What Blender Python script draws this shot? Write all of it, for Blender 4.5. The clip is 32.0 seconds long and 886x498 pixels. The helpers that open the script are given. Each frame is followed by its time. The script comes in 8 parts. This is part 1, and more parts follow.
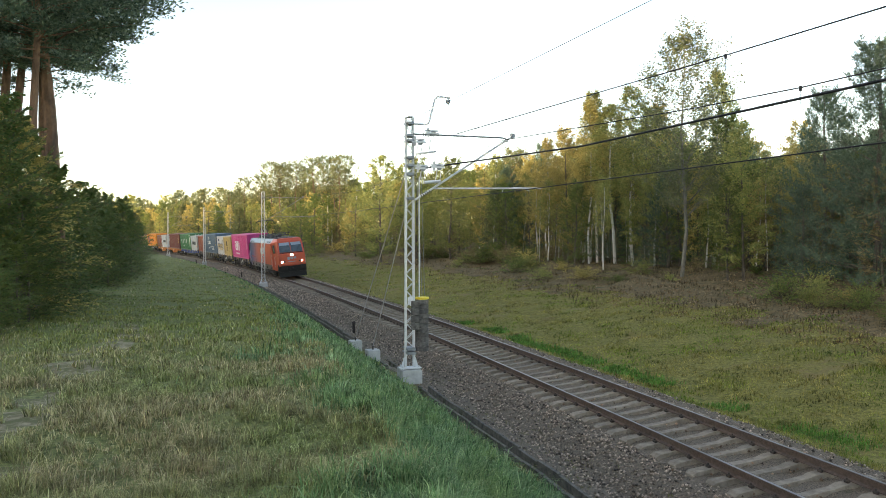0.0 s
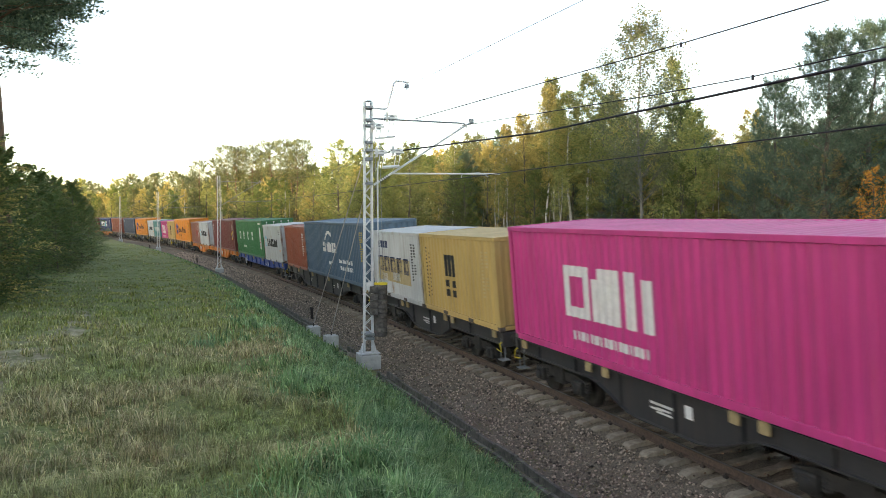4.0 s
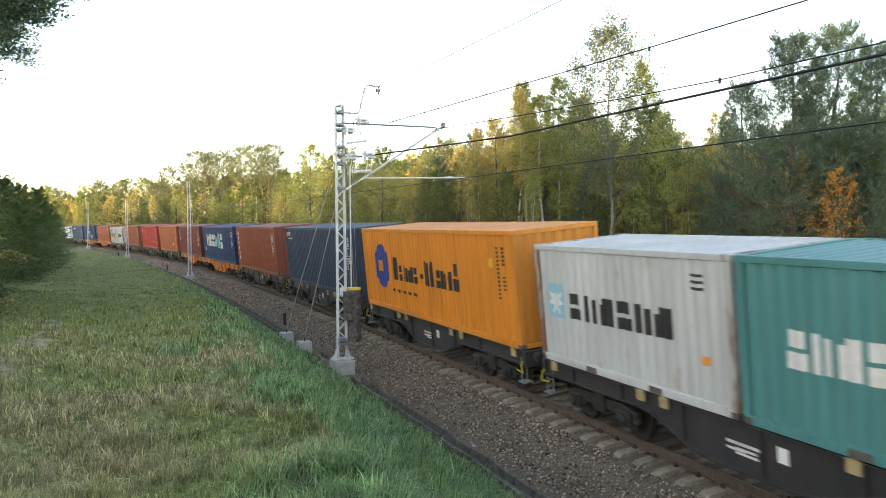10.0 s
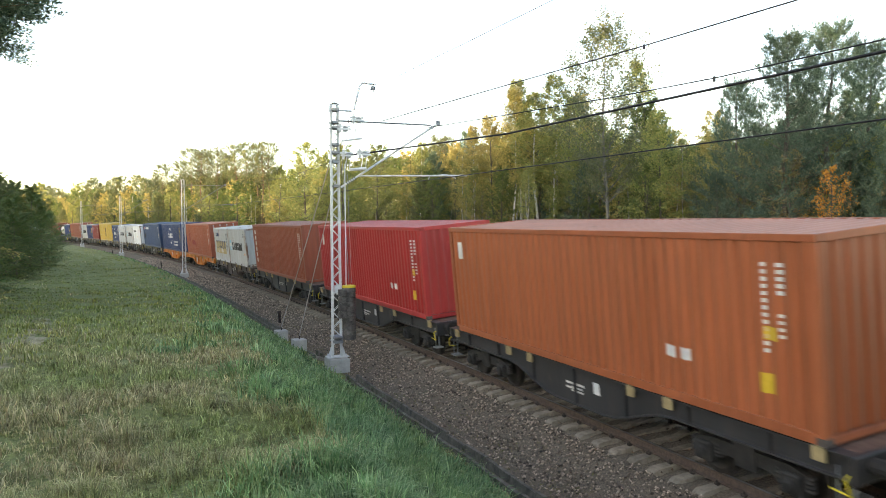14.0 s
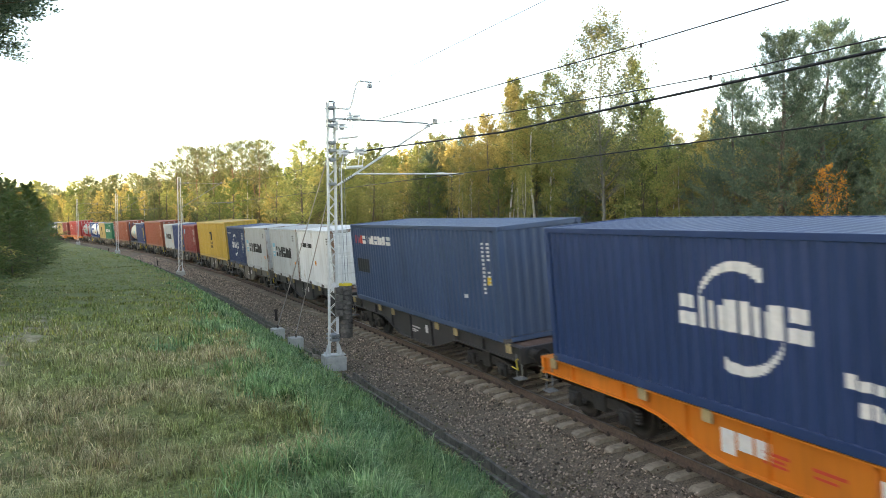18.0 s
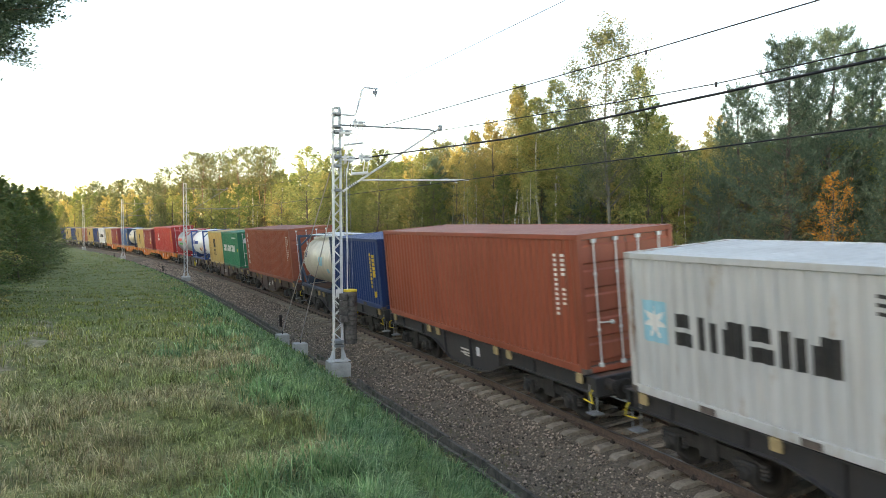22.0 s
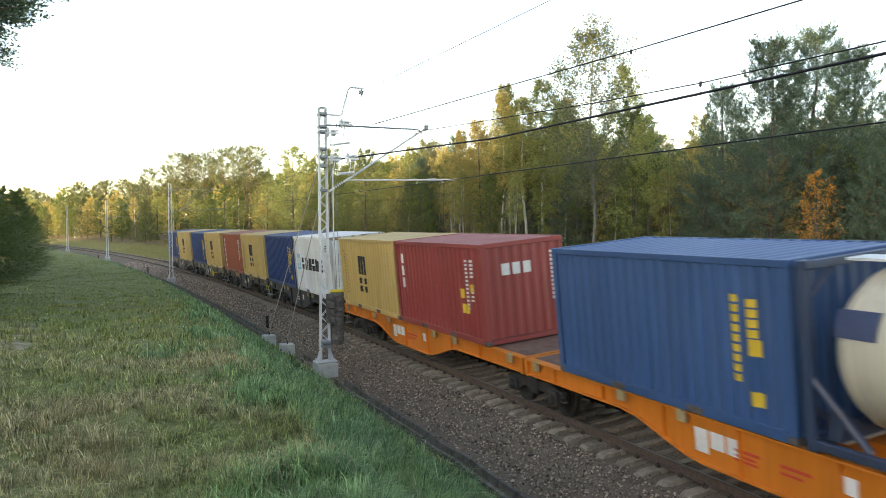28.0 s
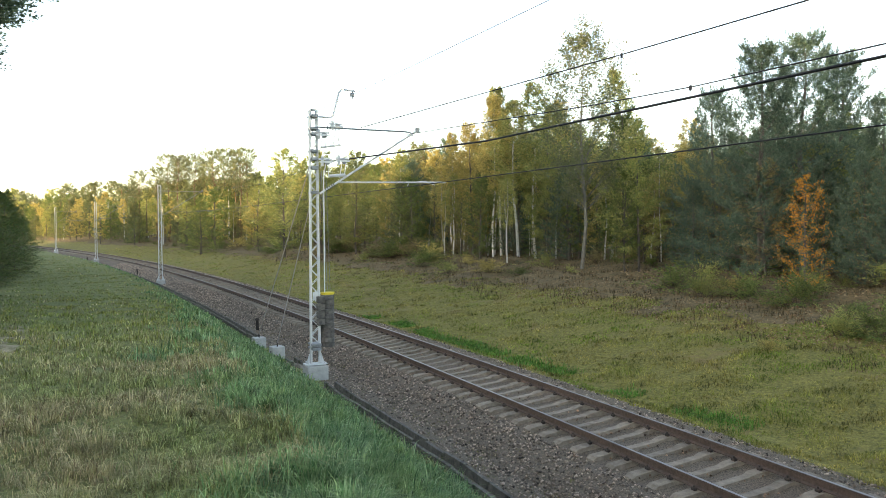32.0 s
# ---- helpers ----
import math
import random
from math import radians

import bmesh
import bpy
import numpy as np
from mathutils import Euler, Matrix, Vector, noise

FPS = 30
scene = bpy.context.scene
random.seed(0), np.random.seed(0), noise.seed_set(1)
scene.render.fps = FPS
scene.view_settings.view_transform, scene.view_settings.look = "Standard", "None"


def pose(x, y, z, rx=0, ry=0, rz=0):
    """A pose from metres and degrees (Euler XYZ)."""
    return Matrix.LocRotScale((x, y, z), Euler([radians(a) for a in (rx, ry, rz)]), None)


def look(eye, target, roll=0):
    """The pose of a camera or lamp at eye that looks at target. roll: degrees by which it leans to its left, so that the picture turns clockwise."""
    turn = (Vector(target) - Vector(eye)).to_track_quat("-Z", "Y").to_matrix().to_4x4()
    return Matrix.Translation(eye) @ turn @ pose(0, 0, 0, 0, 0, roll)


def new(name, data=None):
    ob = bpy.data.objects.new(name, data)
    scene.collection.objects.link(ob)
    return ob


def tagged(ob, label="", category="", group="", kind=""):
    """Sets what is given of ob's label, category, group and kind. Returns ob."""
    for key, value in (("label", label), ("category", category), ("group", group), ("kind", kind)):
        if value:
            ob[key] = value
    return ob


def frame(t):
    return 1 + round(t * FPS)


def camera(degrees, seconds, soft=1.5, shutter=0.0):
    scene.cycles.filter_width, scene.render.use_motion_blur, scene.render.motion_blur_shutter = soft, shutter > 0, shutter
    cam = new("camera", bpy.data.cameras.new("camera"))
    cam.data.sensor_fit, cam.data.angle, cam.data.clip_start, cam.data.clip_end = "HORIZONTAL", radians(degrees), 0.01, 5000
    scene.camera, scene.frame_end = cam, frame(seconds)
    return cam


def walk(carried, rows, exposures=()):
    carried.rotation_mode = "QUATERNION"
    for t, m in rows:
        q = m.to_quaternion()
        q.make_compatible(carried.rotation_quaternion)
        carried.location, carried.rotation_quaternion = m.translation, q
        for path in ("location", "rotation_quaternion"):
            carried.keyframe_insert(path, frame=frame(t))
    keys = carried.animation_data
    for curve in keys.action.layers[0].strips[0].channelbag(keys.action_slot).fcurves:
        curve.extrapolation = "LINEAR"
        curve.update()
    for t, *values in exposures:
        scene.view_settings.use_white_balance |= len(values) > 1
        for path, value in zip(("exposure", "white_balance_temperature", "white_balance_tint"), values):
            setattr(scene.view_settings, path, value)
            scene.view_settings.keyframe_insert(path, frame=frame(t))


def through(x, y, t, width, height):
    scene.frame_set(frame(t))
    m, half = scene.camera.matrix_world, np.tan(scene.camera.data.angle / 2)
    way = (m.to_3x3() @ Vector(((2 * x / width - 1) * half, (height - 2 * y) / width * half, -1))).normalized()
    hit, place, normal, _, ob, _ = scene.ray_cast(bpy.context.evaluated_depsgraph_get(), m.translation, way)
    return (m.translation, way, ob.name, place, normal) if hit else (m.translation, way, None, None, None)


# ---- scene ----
# World: z = 0 is the top of the near rail, +x the way the train runs near the camera, +y away from the camera.
EYE = 4.277
EXPOSURE = (2.33, 7800, 13)


def aim(yaw, pitch, roll):
    """The camera's pose: yaw to the left of +y, pitch up, roll."""
    return pose(0, 0, EYE, 90 + pitch, 0, yaw) @ pose(0, 0, 0, 0, 0, roll)


cam = camera(60.97, 32.0, soft=0.8, shutter=0.16)
walk(cam, [
    (0, aim(73.790, -1.226, 0.002)),
    (0.5, aim(73.645, -1.349, 0.115)),
    (1, aim(73.384, -1.481, 0.113)),
    (1.5, aim(73.137, -1.547, 0.192)),
    (2, aim(72.843, -1.625, 0.154)),
    (2.5, aim(72.400, -1.779, 0.122)),
    (3, aim(71.828, -2.021, 0.137)),
    (3.5, aim(71.213, -2.215, 0.178)),
    (5.5, aim(69.334, -2.443, -0.331)),
    (6, aim(69.001, -2.445, -0.507)),
    (6.5, aim(68.823, -2.405, -0.582)),
    (7, aim(68.762, -2.392, -0.607)),
    (7.5, aim(68.710, -2.346, -0.553)),
    (8, aim(68.665, -2.270, -0.518)),
    (8.5, aim(68.646, -2.264, -0.644)),
    (9, aim(68.641, -2.184, -0.509)),
    (9.5, aim(68.656, -2.106, -0.498)),
    (10, aim(68.611, -2.036, -0.411)),
    (10.5, aim(68.539, -1.938, -0.390)),
    (11, aim(68.483, -1.882, -0.363)),
    (11.5, aim(68.386, -1.826, -0.278)),
    (12, aim(68.292, -1.769, -0.315)),
    (12.5, aim(68.184, -1.763, -0.337)),
    (13, aim(68.204, -1.877, -0.389)),
    (13.5, aim(68.226, -2.040, -0.433)),
    (14, aim(68.224, -2.199, -0.382)),
    (14.5, aim(68.181, -2.367, -0.413)),
    (16.5, aim(67.969, -2.489, -0.439)),
    (17, aim(67.963, -2.433, -0.370)),
    (17.5, aim(67.955, -2.353, -0.346)),
    (18, aim(67.975, -2.346, -0.345)),
    (18.5, aim(68.019, -2.345, -0.384)),
    (19, aim(68.057, -2.341, -0.246)),
    (19.5, aim(68.052, -2.389, -0.192)),
    (20, aim(68.057, -2.323, -0.175)),
    (20.5, aim(68.117, -2.212, -0.254)),
    (21, aim(68.186, -2.083, -0.259)),
    (21.5, aim(68.282, -1.966, -0.335)),
    (22, aim(68.336, -1.862, -0.179)),
    (22.5, aim(68.320, -1.789, -0.206)),
    (23, aim(68.221, -1.761, -0.369)),
    (23.5, aim(68.113, -1.772, -0.311)),
    (24, aim(68.017, -1.898, -0.288)),
    (24.5, aim(67.928, -1.903, -0.308)),
    (25, aim(67.933, -1.899, -0.286)),
    (25.5, aim(67.925, -1.887, -0.257)),
    (27.5, aim(67.438, -1.852, -0.380)),
    (28, aim(67.334, -1.885, -0.427)),
    (28.5, aim(67.231, -1.943, -0.546)),
    (29, aim(67.108, -1.968, -0.457)),
    (29.5, aim(66.987, -1.968, -0.484)),
    (30, aim(66.852, -1.976, -0.476)),
    (30.5, aim(66.662, -1.964, -0.360)),
    (31, aim(66.552, -1.935, -0.368)),
    (31.5, aim(66.550, -1.817, -0.216)),
    (32, aim(66.630, -1.693, -0.265)),
], exposures=[(t, EXPOSURE[0] + more, *EXPOSURE[1:]) for t, more in ((0.0, -0.14), (2.0, -0.07), (4.0, 0.0), (8.0, 0.17), (14.0, 0.24), (18.0, 0.24), (21.0, 0.14), (25.0, 0.12), (28.0, 0.05), (32.0, 0.1))])

# ---- light ----
SUN_UP, SUN_TURN = 8.0, 165.0     # degrees: height, and turn of the sun from +y clockwise seen from above
world = bpy.data.worlds.new("sky")
scene.world = world
world.use_nodes = True
wn = world.node_tree.nodes
sky = wn.new("ShaderNodeTexSky")
sky.sky_type, sky.sun_disc = "NISHITA", False
sky.sun_elevation, sky.sun_rotation = radians(SUN_UP), radians(SUN_TURN)
sky.air_density, sky.dust_density, sky.ozone_density = 0.7, 0.6, 0.3
world.node_tree.links.new(sky.outputs[0], wn["Background"].inputs[0])
wn["Background"].inputs[1].default_value = 0.15
sun = new("sun", bpy.data.lights.new("sun", "SUN"))
sun.data.energy, sun.data.angle, sun.data.color = 2.0, radians(0.6), (1.0, 0.84, 0.60)
tosun = Vector((math.sin(radians(SUN_TURN)) * math.cos(radians(SUN_UP)), math.cos(radians(SUN_TURN)) * math.cos(radians(SUN_UP)), math.sin(radians(SUN_UP))))
sun.matrix_basis = look(tosun * 300, (0, 0, 0))

# ---- the line of the track ----
BACK, AHEAD, STEP = -760.0, 680.0, 0.5
CANT, DECK = 0.0911, 1.224
_s = np.arange(BACK, AHEAD + STEP / 2, STEP)
_c = np.clip(_s, -200, 60)
_k = -1.391e-3 + 1.154e-6 * _c + 1.831e-8 * _c ** 2
_th = np.concatenate([[0], np.cumsum((_k[1:] + _k[:-1]) / 2 * STEP)])
_th -= np.interp(0, _s, _th)
_mid = (_th[1:] + _th[:-1]) / 2
_x = np.concatenate([[0], np.cumsum(np.cos(_mid) * STEP)])
_y = np.concatenate([[0], np.cumsum(np.sin(_mid) * STEP)])
_x -= np.interp(0, _s, _x)
_y += 9.797 - np.interp(0, _s, _y)


def line(s):
    """x, y and heading of the track's axis at the length s."""
    return np.interp(s, _s, _x), np.interp(s, _s, _y), np.interp(s, _s, _th)


def at(s, n, z):
    """The place at length s along the track, n metres to its far side, at height z (level)."""
    x, y, h = line(s)
    return x - n * np.sin(h), y + n * np.cos(h), z + 0 * x


def canted(n, z):
    """Level n and z of a place n, z in the tilted plane of the rails; the near rail stays at z = 0."""
    return -0.75 + (n + 0.75) * math.cos(CANT) - z * math.sin(CANT), (n + 0.75) * math.sin(CANT) + z * math.cos(CANT)


def on_track(s, z=0.0):
    """The pose of a thing on the rails at s: its x runs along the track, its z is square to the rails."""
    x, y, h = (float(a) for a in line(s))
    n, zz = canted(0, z)
    return Matrix.Translation((x - n * math.sin(h), y + n * math.cos(h), zz)) @ Matrix.Rotation(h, 4, "Z") @ Matrix.Rotation(CANT, 4, "X")


def near_s(x, y):
    """s and n of many places in the plan (arrays), near the camera's stretch."""
    s = x.copy()
    for _ in range(6):
        cx, cy, h = line(s)
        s = s + (x - cx) * np.cos(h) + (y - cy) * np.sin(h)
    cx, cy, h = line(s)
    return s, -(x - cx) * np.sin(h) + (y - cy) * np.cos(h)


def hum(x, y, scale, seed=0):
    """Smooth noise on arrays, about -1 to 1: a few waves of set directions."""
    rng = np.random.RandomState(seed)
    out = 0
    for k in range(7):
        a, p, w = rng.uniform(0, 6.28), rng.uniform(0, 6.28), rng.uniform(0.6, 1.7)
        out = out + np.sin((x * np.cos(a) + y * np.sin(a)) * w * 6.28 / scale + p)
    return out / 3.2


def bank_top(s):
    return np.interp(s, [-400, -150, -110, -75, -50, -30, -12, 0, 15, 60], [0.1, 0.1, 0.1, 0.2, 0.5, 1.15, 1.9, 2.3, 2.5, 2.7])


def ground_z(s, n):
    """Height of the ground beside the track."""
    top = bank_top(s)
    crest = -3.75 - (top + 0.75) * 1.55
    near = np.where(n > -3.75, -0.65, np.where(n > crest, -0.65 + (top + 0.65) * np.clip((-3.75 - n) / (-3.75 - crest), 0, 1) ** 1.1, top + 0.012 * (crest - n)))
    near = np.where(n > -2.4, -0.72 + 0.0 * n, near)
    far = np.interp(n, [0, 3.0, 4.2, 6, 10, 14, 18, 22, 30, 60, 150, 900], [-0.7, -0.62, -0.78, -0.5, 0.1, 0.58, 1.05, 1.45, 1.75, 2.1, 2.4, 2.6])
    z = np.where(n < 0, near, far)
    rough = np.clip((np.abs(n) - 3.6) / 2, 0, 1)
    x, y, _ = line(s)
    return z + rough * (0.06 * hum(s, n, 5.0, 3) + 0.03 * hum(s, n, 1.7, 4)) + np.clip((n - 14) / 6, 0, 1) * 0.18 * hum(s, n, 6, 5)


# ---- materials ----
def rgb(c):
    return (*c, 1.0)


def material(name, dark, light, scale=8.0, rough=0.8, bump=0.0, bscale=60.0, metal=0.0, spots=None, spot_at=0.62, spot_scale=3.0, stretch=(1, 1, 1), own=0.0, island=0.0, coat=0.0, space="Object", streaks=0.0):
    """A surface: two tones by noise, spots of a third, fine relief, and a tone of its own per object or per island."""
    m = bpy.data.materials.new(name)
    m.use_nodes = True
    nt = m.node_tree
    N, L = nt.nodes, nt.links
    b = N["Principled BSDF"]
    b.inputs["Roughness"].default_value, b.inputs["Metallic"].default_value = rough, metal
    b.inputs["Coat Weight"].default_value = coat
    tc = N.new("ShaderNodeTexCoord")
    mp = N.new("ShaderNodeMapping")
    mp.inputs["Scale"].default_value = stretch
    L.new(tc.outputs[space], mp.inputs[0])
    info = N.new("ShaderNodeObjectInfo")
    shift = N.new("ShaderNodeVectorMath")
    shift.operation = "ADD"
    wide = N.new("ShaderNodeMath")
    wide.operation = "MULTIPLY"
    wide.inputs[1].default_value = 37.0
    L.new(info.outputs["Random"], wide.inputs[0])
    L.new(mp.outputs[0], shift.inputs[0])
    L.new(wide.outputs[0], shift.inputs[1])
    vec = shift.outputs[0]
    n1 = N.new("ShaderNodeTexNoise")
    n1.inputs["Scale"].default_value, n1.inputs["Detail"].default_value, n1.inputs["Roughness"].default_value = scale, 6.0, 0.65
    L.new(vec, n1.inputs["Vector"])
    ramp = N.new("ShaderNodeValToRGB")
    ramp.color_ramp.elements[0].position, ramp.color_ramp.elements[0].color = 0.32, rgb(dark)
    ramp.color_ramp.elements[1].position, ramp.color_ramp.elements[1].color = 0.70, rgb(light)
    L.new(n1.outputs[0], ramp.inputs[0])
    col = ramp.outputs[0]
    if spots:
        n2 = N.new("ShaderNodeTexNoise")
        n2.inputs["Scale"].default_value, n2.inputs["Detail"].default_value, n2.inputs["Roughness"].default_value = spot_scale, 8.0, 0.7
        L.new(vec, n2.inputs["Vector"])
        r2 = N.new("ShaderNodeValToRGB")
        r2.color_ramp.elements[0].position, r2.color_ramp.elements[1].position = spot_at, spot_at + 0.1
        L.new(n2.outputs[0], r2.inputs[0])
        mix = N.new("ShaderNodeMix")
        mix.data_type = "RGBA"
        L.new(r2.outputs[0], mix.inputs["Factor"])
        L.new(col, mix.inputs[6])
        mix.inputs[7].default_value = rgb(spots)
        col = mix.outputs[2]
    if streaks:
        # dirt washed down in narrow runs
        wash = N.new("ShaderNodeMapping")
        wash.inputs["Scale"].default_value = (7.0, 7.0, 0.35)
        L.new(tc.outputs[space], wash.inputs[0])
        moved = N.new("ShaderNodeVectorMath")
        moved.operation = "ADD"
        L.new(wash.outputs[0], moved.inputs[0])
        L.new(wide.outputs[0], moved.inputs[1])
        n4 = N.new("ShaderNodeTexNoise")
        n4.inputs["Scale"].default_value, n4.inputs["Detail"].default_value, n4.inputs["Roughness"].default_value = 1.0, 5.0, 0.6
        L.new(moved.outputs[0], n4.inputs["Vector"])
        r4 = N.new("ShaderNodeMapRange")
        r4.inputs[1].default_value, r4.inputs[2].default_value, r4.inputs[3].default_value, r4.inputs[4].default_value = 0.48, 0.78, 0.0, streaks
        L.new(n4.outputs[0], r4.inputs[0])
        run_ = N.new("ShaderNodeMix")
        run_.data_type = "RGBA"
        L.new(r4.outputs[0], run_.inputs["Factor"])
        L.new(col, run_.inputs[6])
        run_.inputs[7].default_value = rgb(tuple(0.35 * q + 0.5 * w for q, w in zip(dark, spots or dark)))
        col = run_.outputs[2]
    if own or island:
        hsv = N.new("ShaderNodeHueSaturation")
        mr = N.new("ShaderNodeMapRange")
        mr.inputs[3].default_value, mr.inputs[4].default_value = 1 - (own or island), 1 + (own or island)
        if island:
            geo = N.new("ShaderNodeNewGeometry")
            L.new(geo.outputs["Random Per Island"], mr.inputs[0])
        else:
            L.new(info.outputs["Random"], mr.inputs[0])
        L.new(mr.outputs[0], hsv.inputs["Value"])
        L.new(col, hsv.inputs["Color"])
        col = hsv.outputs[0]
    L.new(col, b.inputs["Base Color"])
    if bump:
        n3 = N.new("ShaderNodeTexNoise")
        n3.inputs["Scale"].default_value, n3.inputs["Detail"].default_value = bscale, 4.0
        L.new(vec, n3.inputs["Vector"])
        bp = N.new("ShaderNodeBump")
        bp.inputs["Strength"].default_value, bp.inputs["Distance"].default_value = bump, 0.02
        L.new(n3.outputs[0], bp.inputs["Height"])
        L.new(bp.outputs[0], b.inputs["Normal"])
    return m


def leafy(name, tones, patch=None, gloss=0.55, through=0.25, gain=1.95, grain=None):
    """Leaves or blades: each island takes one of the tones; light passes through; patches of other tones by place."""
    m = bpy.data.materials.new(name)
    m.use_nodes = True
    N, L = m.node_tree.nodes, m.node_tree.links
    b = N["Principled BSDF"]
    b.inputs["Roughness"].default_value, b.inputs["Specular IOR Level"].default_value = gloss, 0.2
    geo = N.new("ShaderNodeNewGeometry")
    ramp = N.new("ShaderNodeValToRGB")
    e = ramp.color_ramp.elements
    while len(e) < len(tones):
        e.new(0.5)
    for k, c in enumerate(tones):
        e[k].position, e[k].color = k / (len(tones) - 1), rgb(tuple(v * gain for v in c))
    L.new(geo.outputs["Random Per Island"], ramp.inputs[0])
    col = ramp.outputs[0]
    info = N.new("ShaderNodeObjectInfo")
    if patch:
        tc = N.new("ShaderNodeTexCoord")
        n = N.new("ShaderNodeTexNoise")
        n.inputs["Scale"].default_value, n.inputs["Detail"].default_value = patch[1], 3.0
        L.new(tc.outputs["Object"], n.inputs["Vector"])
        r = N.new("ShaderNodeValToRGB")
        r.color_ramp.elements[0].position, r.color_ramp.elements[1].position = 0.42, 0.62
        L.new(n.outputs[0], r.inputs[0])
        mul = N.new("ShaderNodeMath")
        mul.operation, mul.inputs[1].default_value = "MULTIPLY", patch[2]
        L.new(r.outputs[0], mul.inputs[0])
        mix = N.new("ShaderNodeMix")
        mix.data_type, mix.blend_type = "RGBA", "MULTIPLY"
        L.new(mul.outputs[0], mix.inputs["Factor"])
        L.new(col, mix.inputs[6])
        mix.inputs[7].default_value = rgb(patch[0])
        col = mix.outputs[2]
    hsv = N.new("ShaderNodeHueSaturation")
    mr = N.new("ShaderNodeMapRange")
    mr.inputs[3].default_value, mr.inputs[4].default_value = 0.8, 1.2
    L.new(info.outputs["Random"], mr.inputs[0])
    L.new(mr.outputs[0], hsv.inputs["Value"])
    L.new(col, hsv.inputs["Color"])
    if grain:
        # lighter and darker tufts
        tg = N.new("ShaderNodeTexCoord")
        ng = N.new("ShaderNodeTexNoise")
        ng.inputs["Scale"].default_value, ng.inputs["Detail"].default_value = grain[0], 2.0
        L.new(tg.outputs["Object"], ng.inputs["Vector"])
        mg = N.new("ShaderNodeMapRange")
        mg.inputs[1].default_value, mg.inputs[2].default_value, mg.inputs[3].default_value, mg.inputs[4].default_value = 0.32, 0.68, grain[1], grain[2]
        L.new(ng.outputs[0], mg.inputs[0])
        tone = N.new("ShaderNodeMath")
        tone.operation = "MULTIPLY"
        L.new(mr.outputs[0], tone.inputs[0])
        L.new(mg.outputs[0], tone.inputs[1])
        L.new(tone.outputs[0], hsv.inputs["Value"])
    L.new(hsv.outputs[0], b.inputs["Base Color"])
    tr = N.new("ShaderNodeBsdfTranslucent")
    L.new(hsv.outputs[0], tr.inputs["Color"])
    ms = N.new("ShaderNodeMixShader")
    ms.inputs[0].default_value = through
    L.new(b.outputs[0], ms.inputs[1])
    L.new(tr.outputs[0], ms.inputs[2])
    L.new(ms.outputs[0], N["Material Output"].inputs[0])
    return m


def glow(name, colour, strength):
    m = bpy.data.materials.new(name)
    m.use_nodes = True
    b = m.node_tree.nodes["Principled BSDF"]
    b.inputs["Base Color"].default_value, b.inputs["Emission Color"].default_value = rgb(colour), rgb(colour)
    b.inputs["Emission Strength"].default_value = strength
    return m


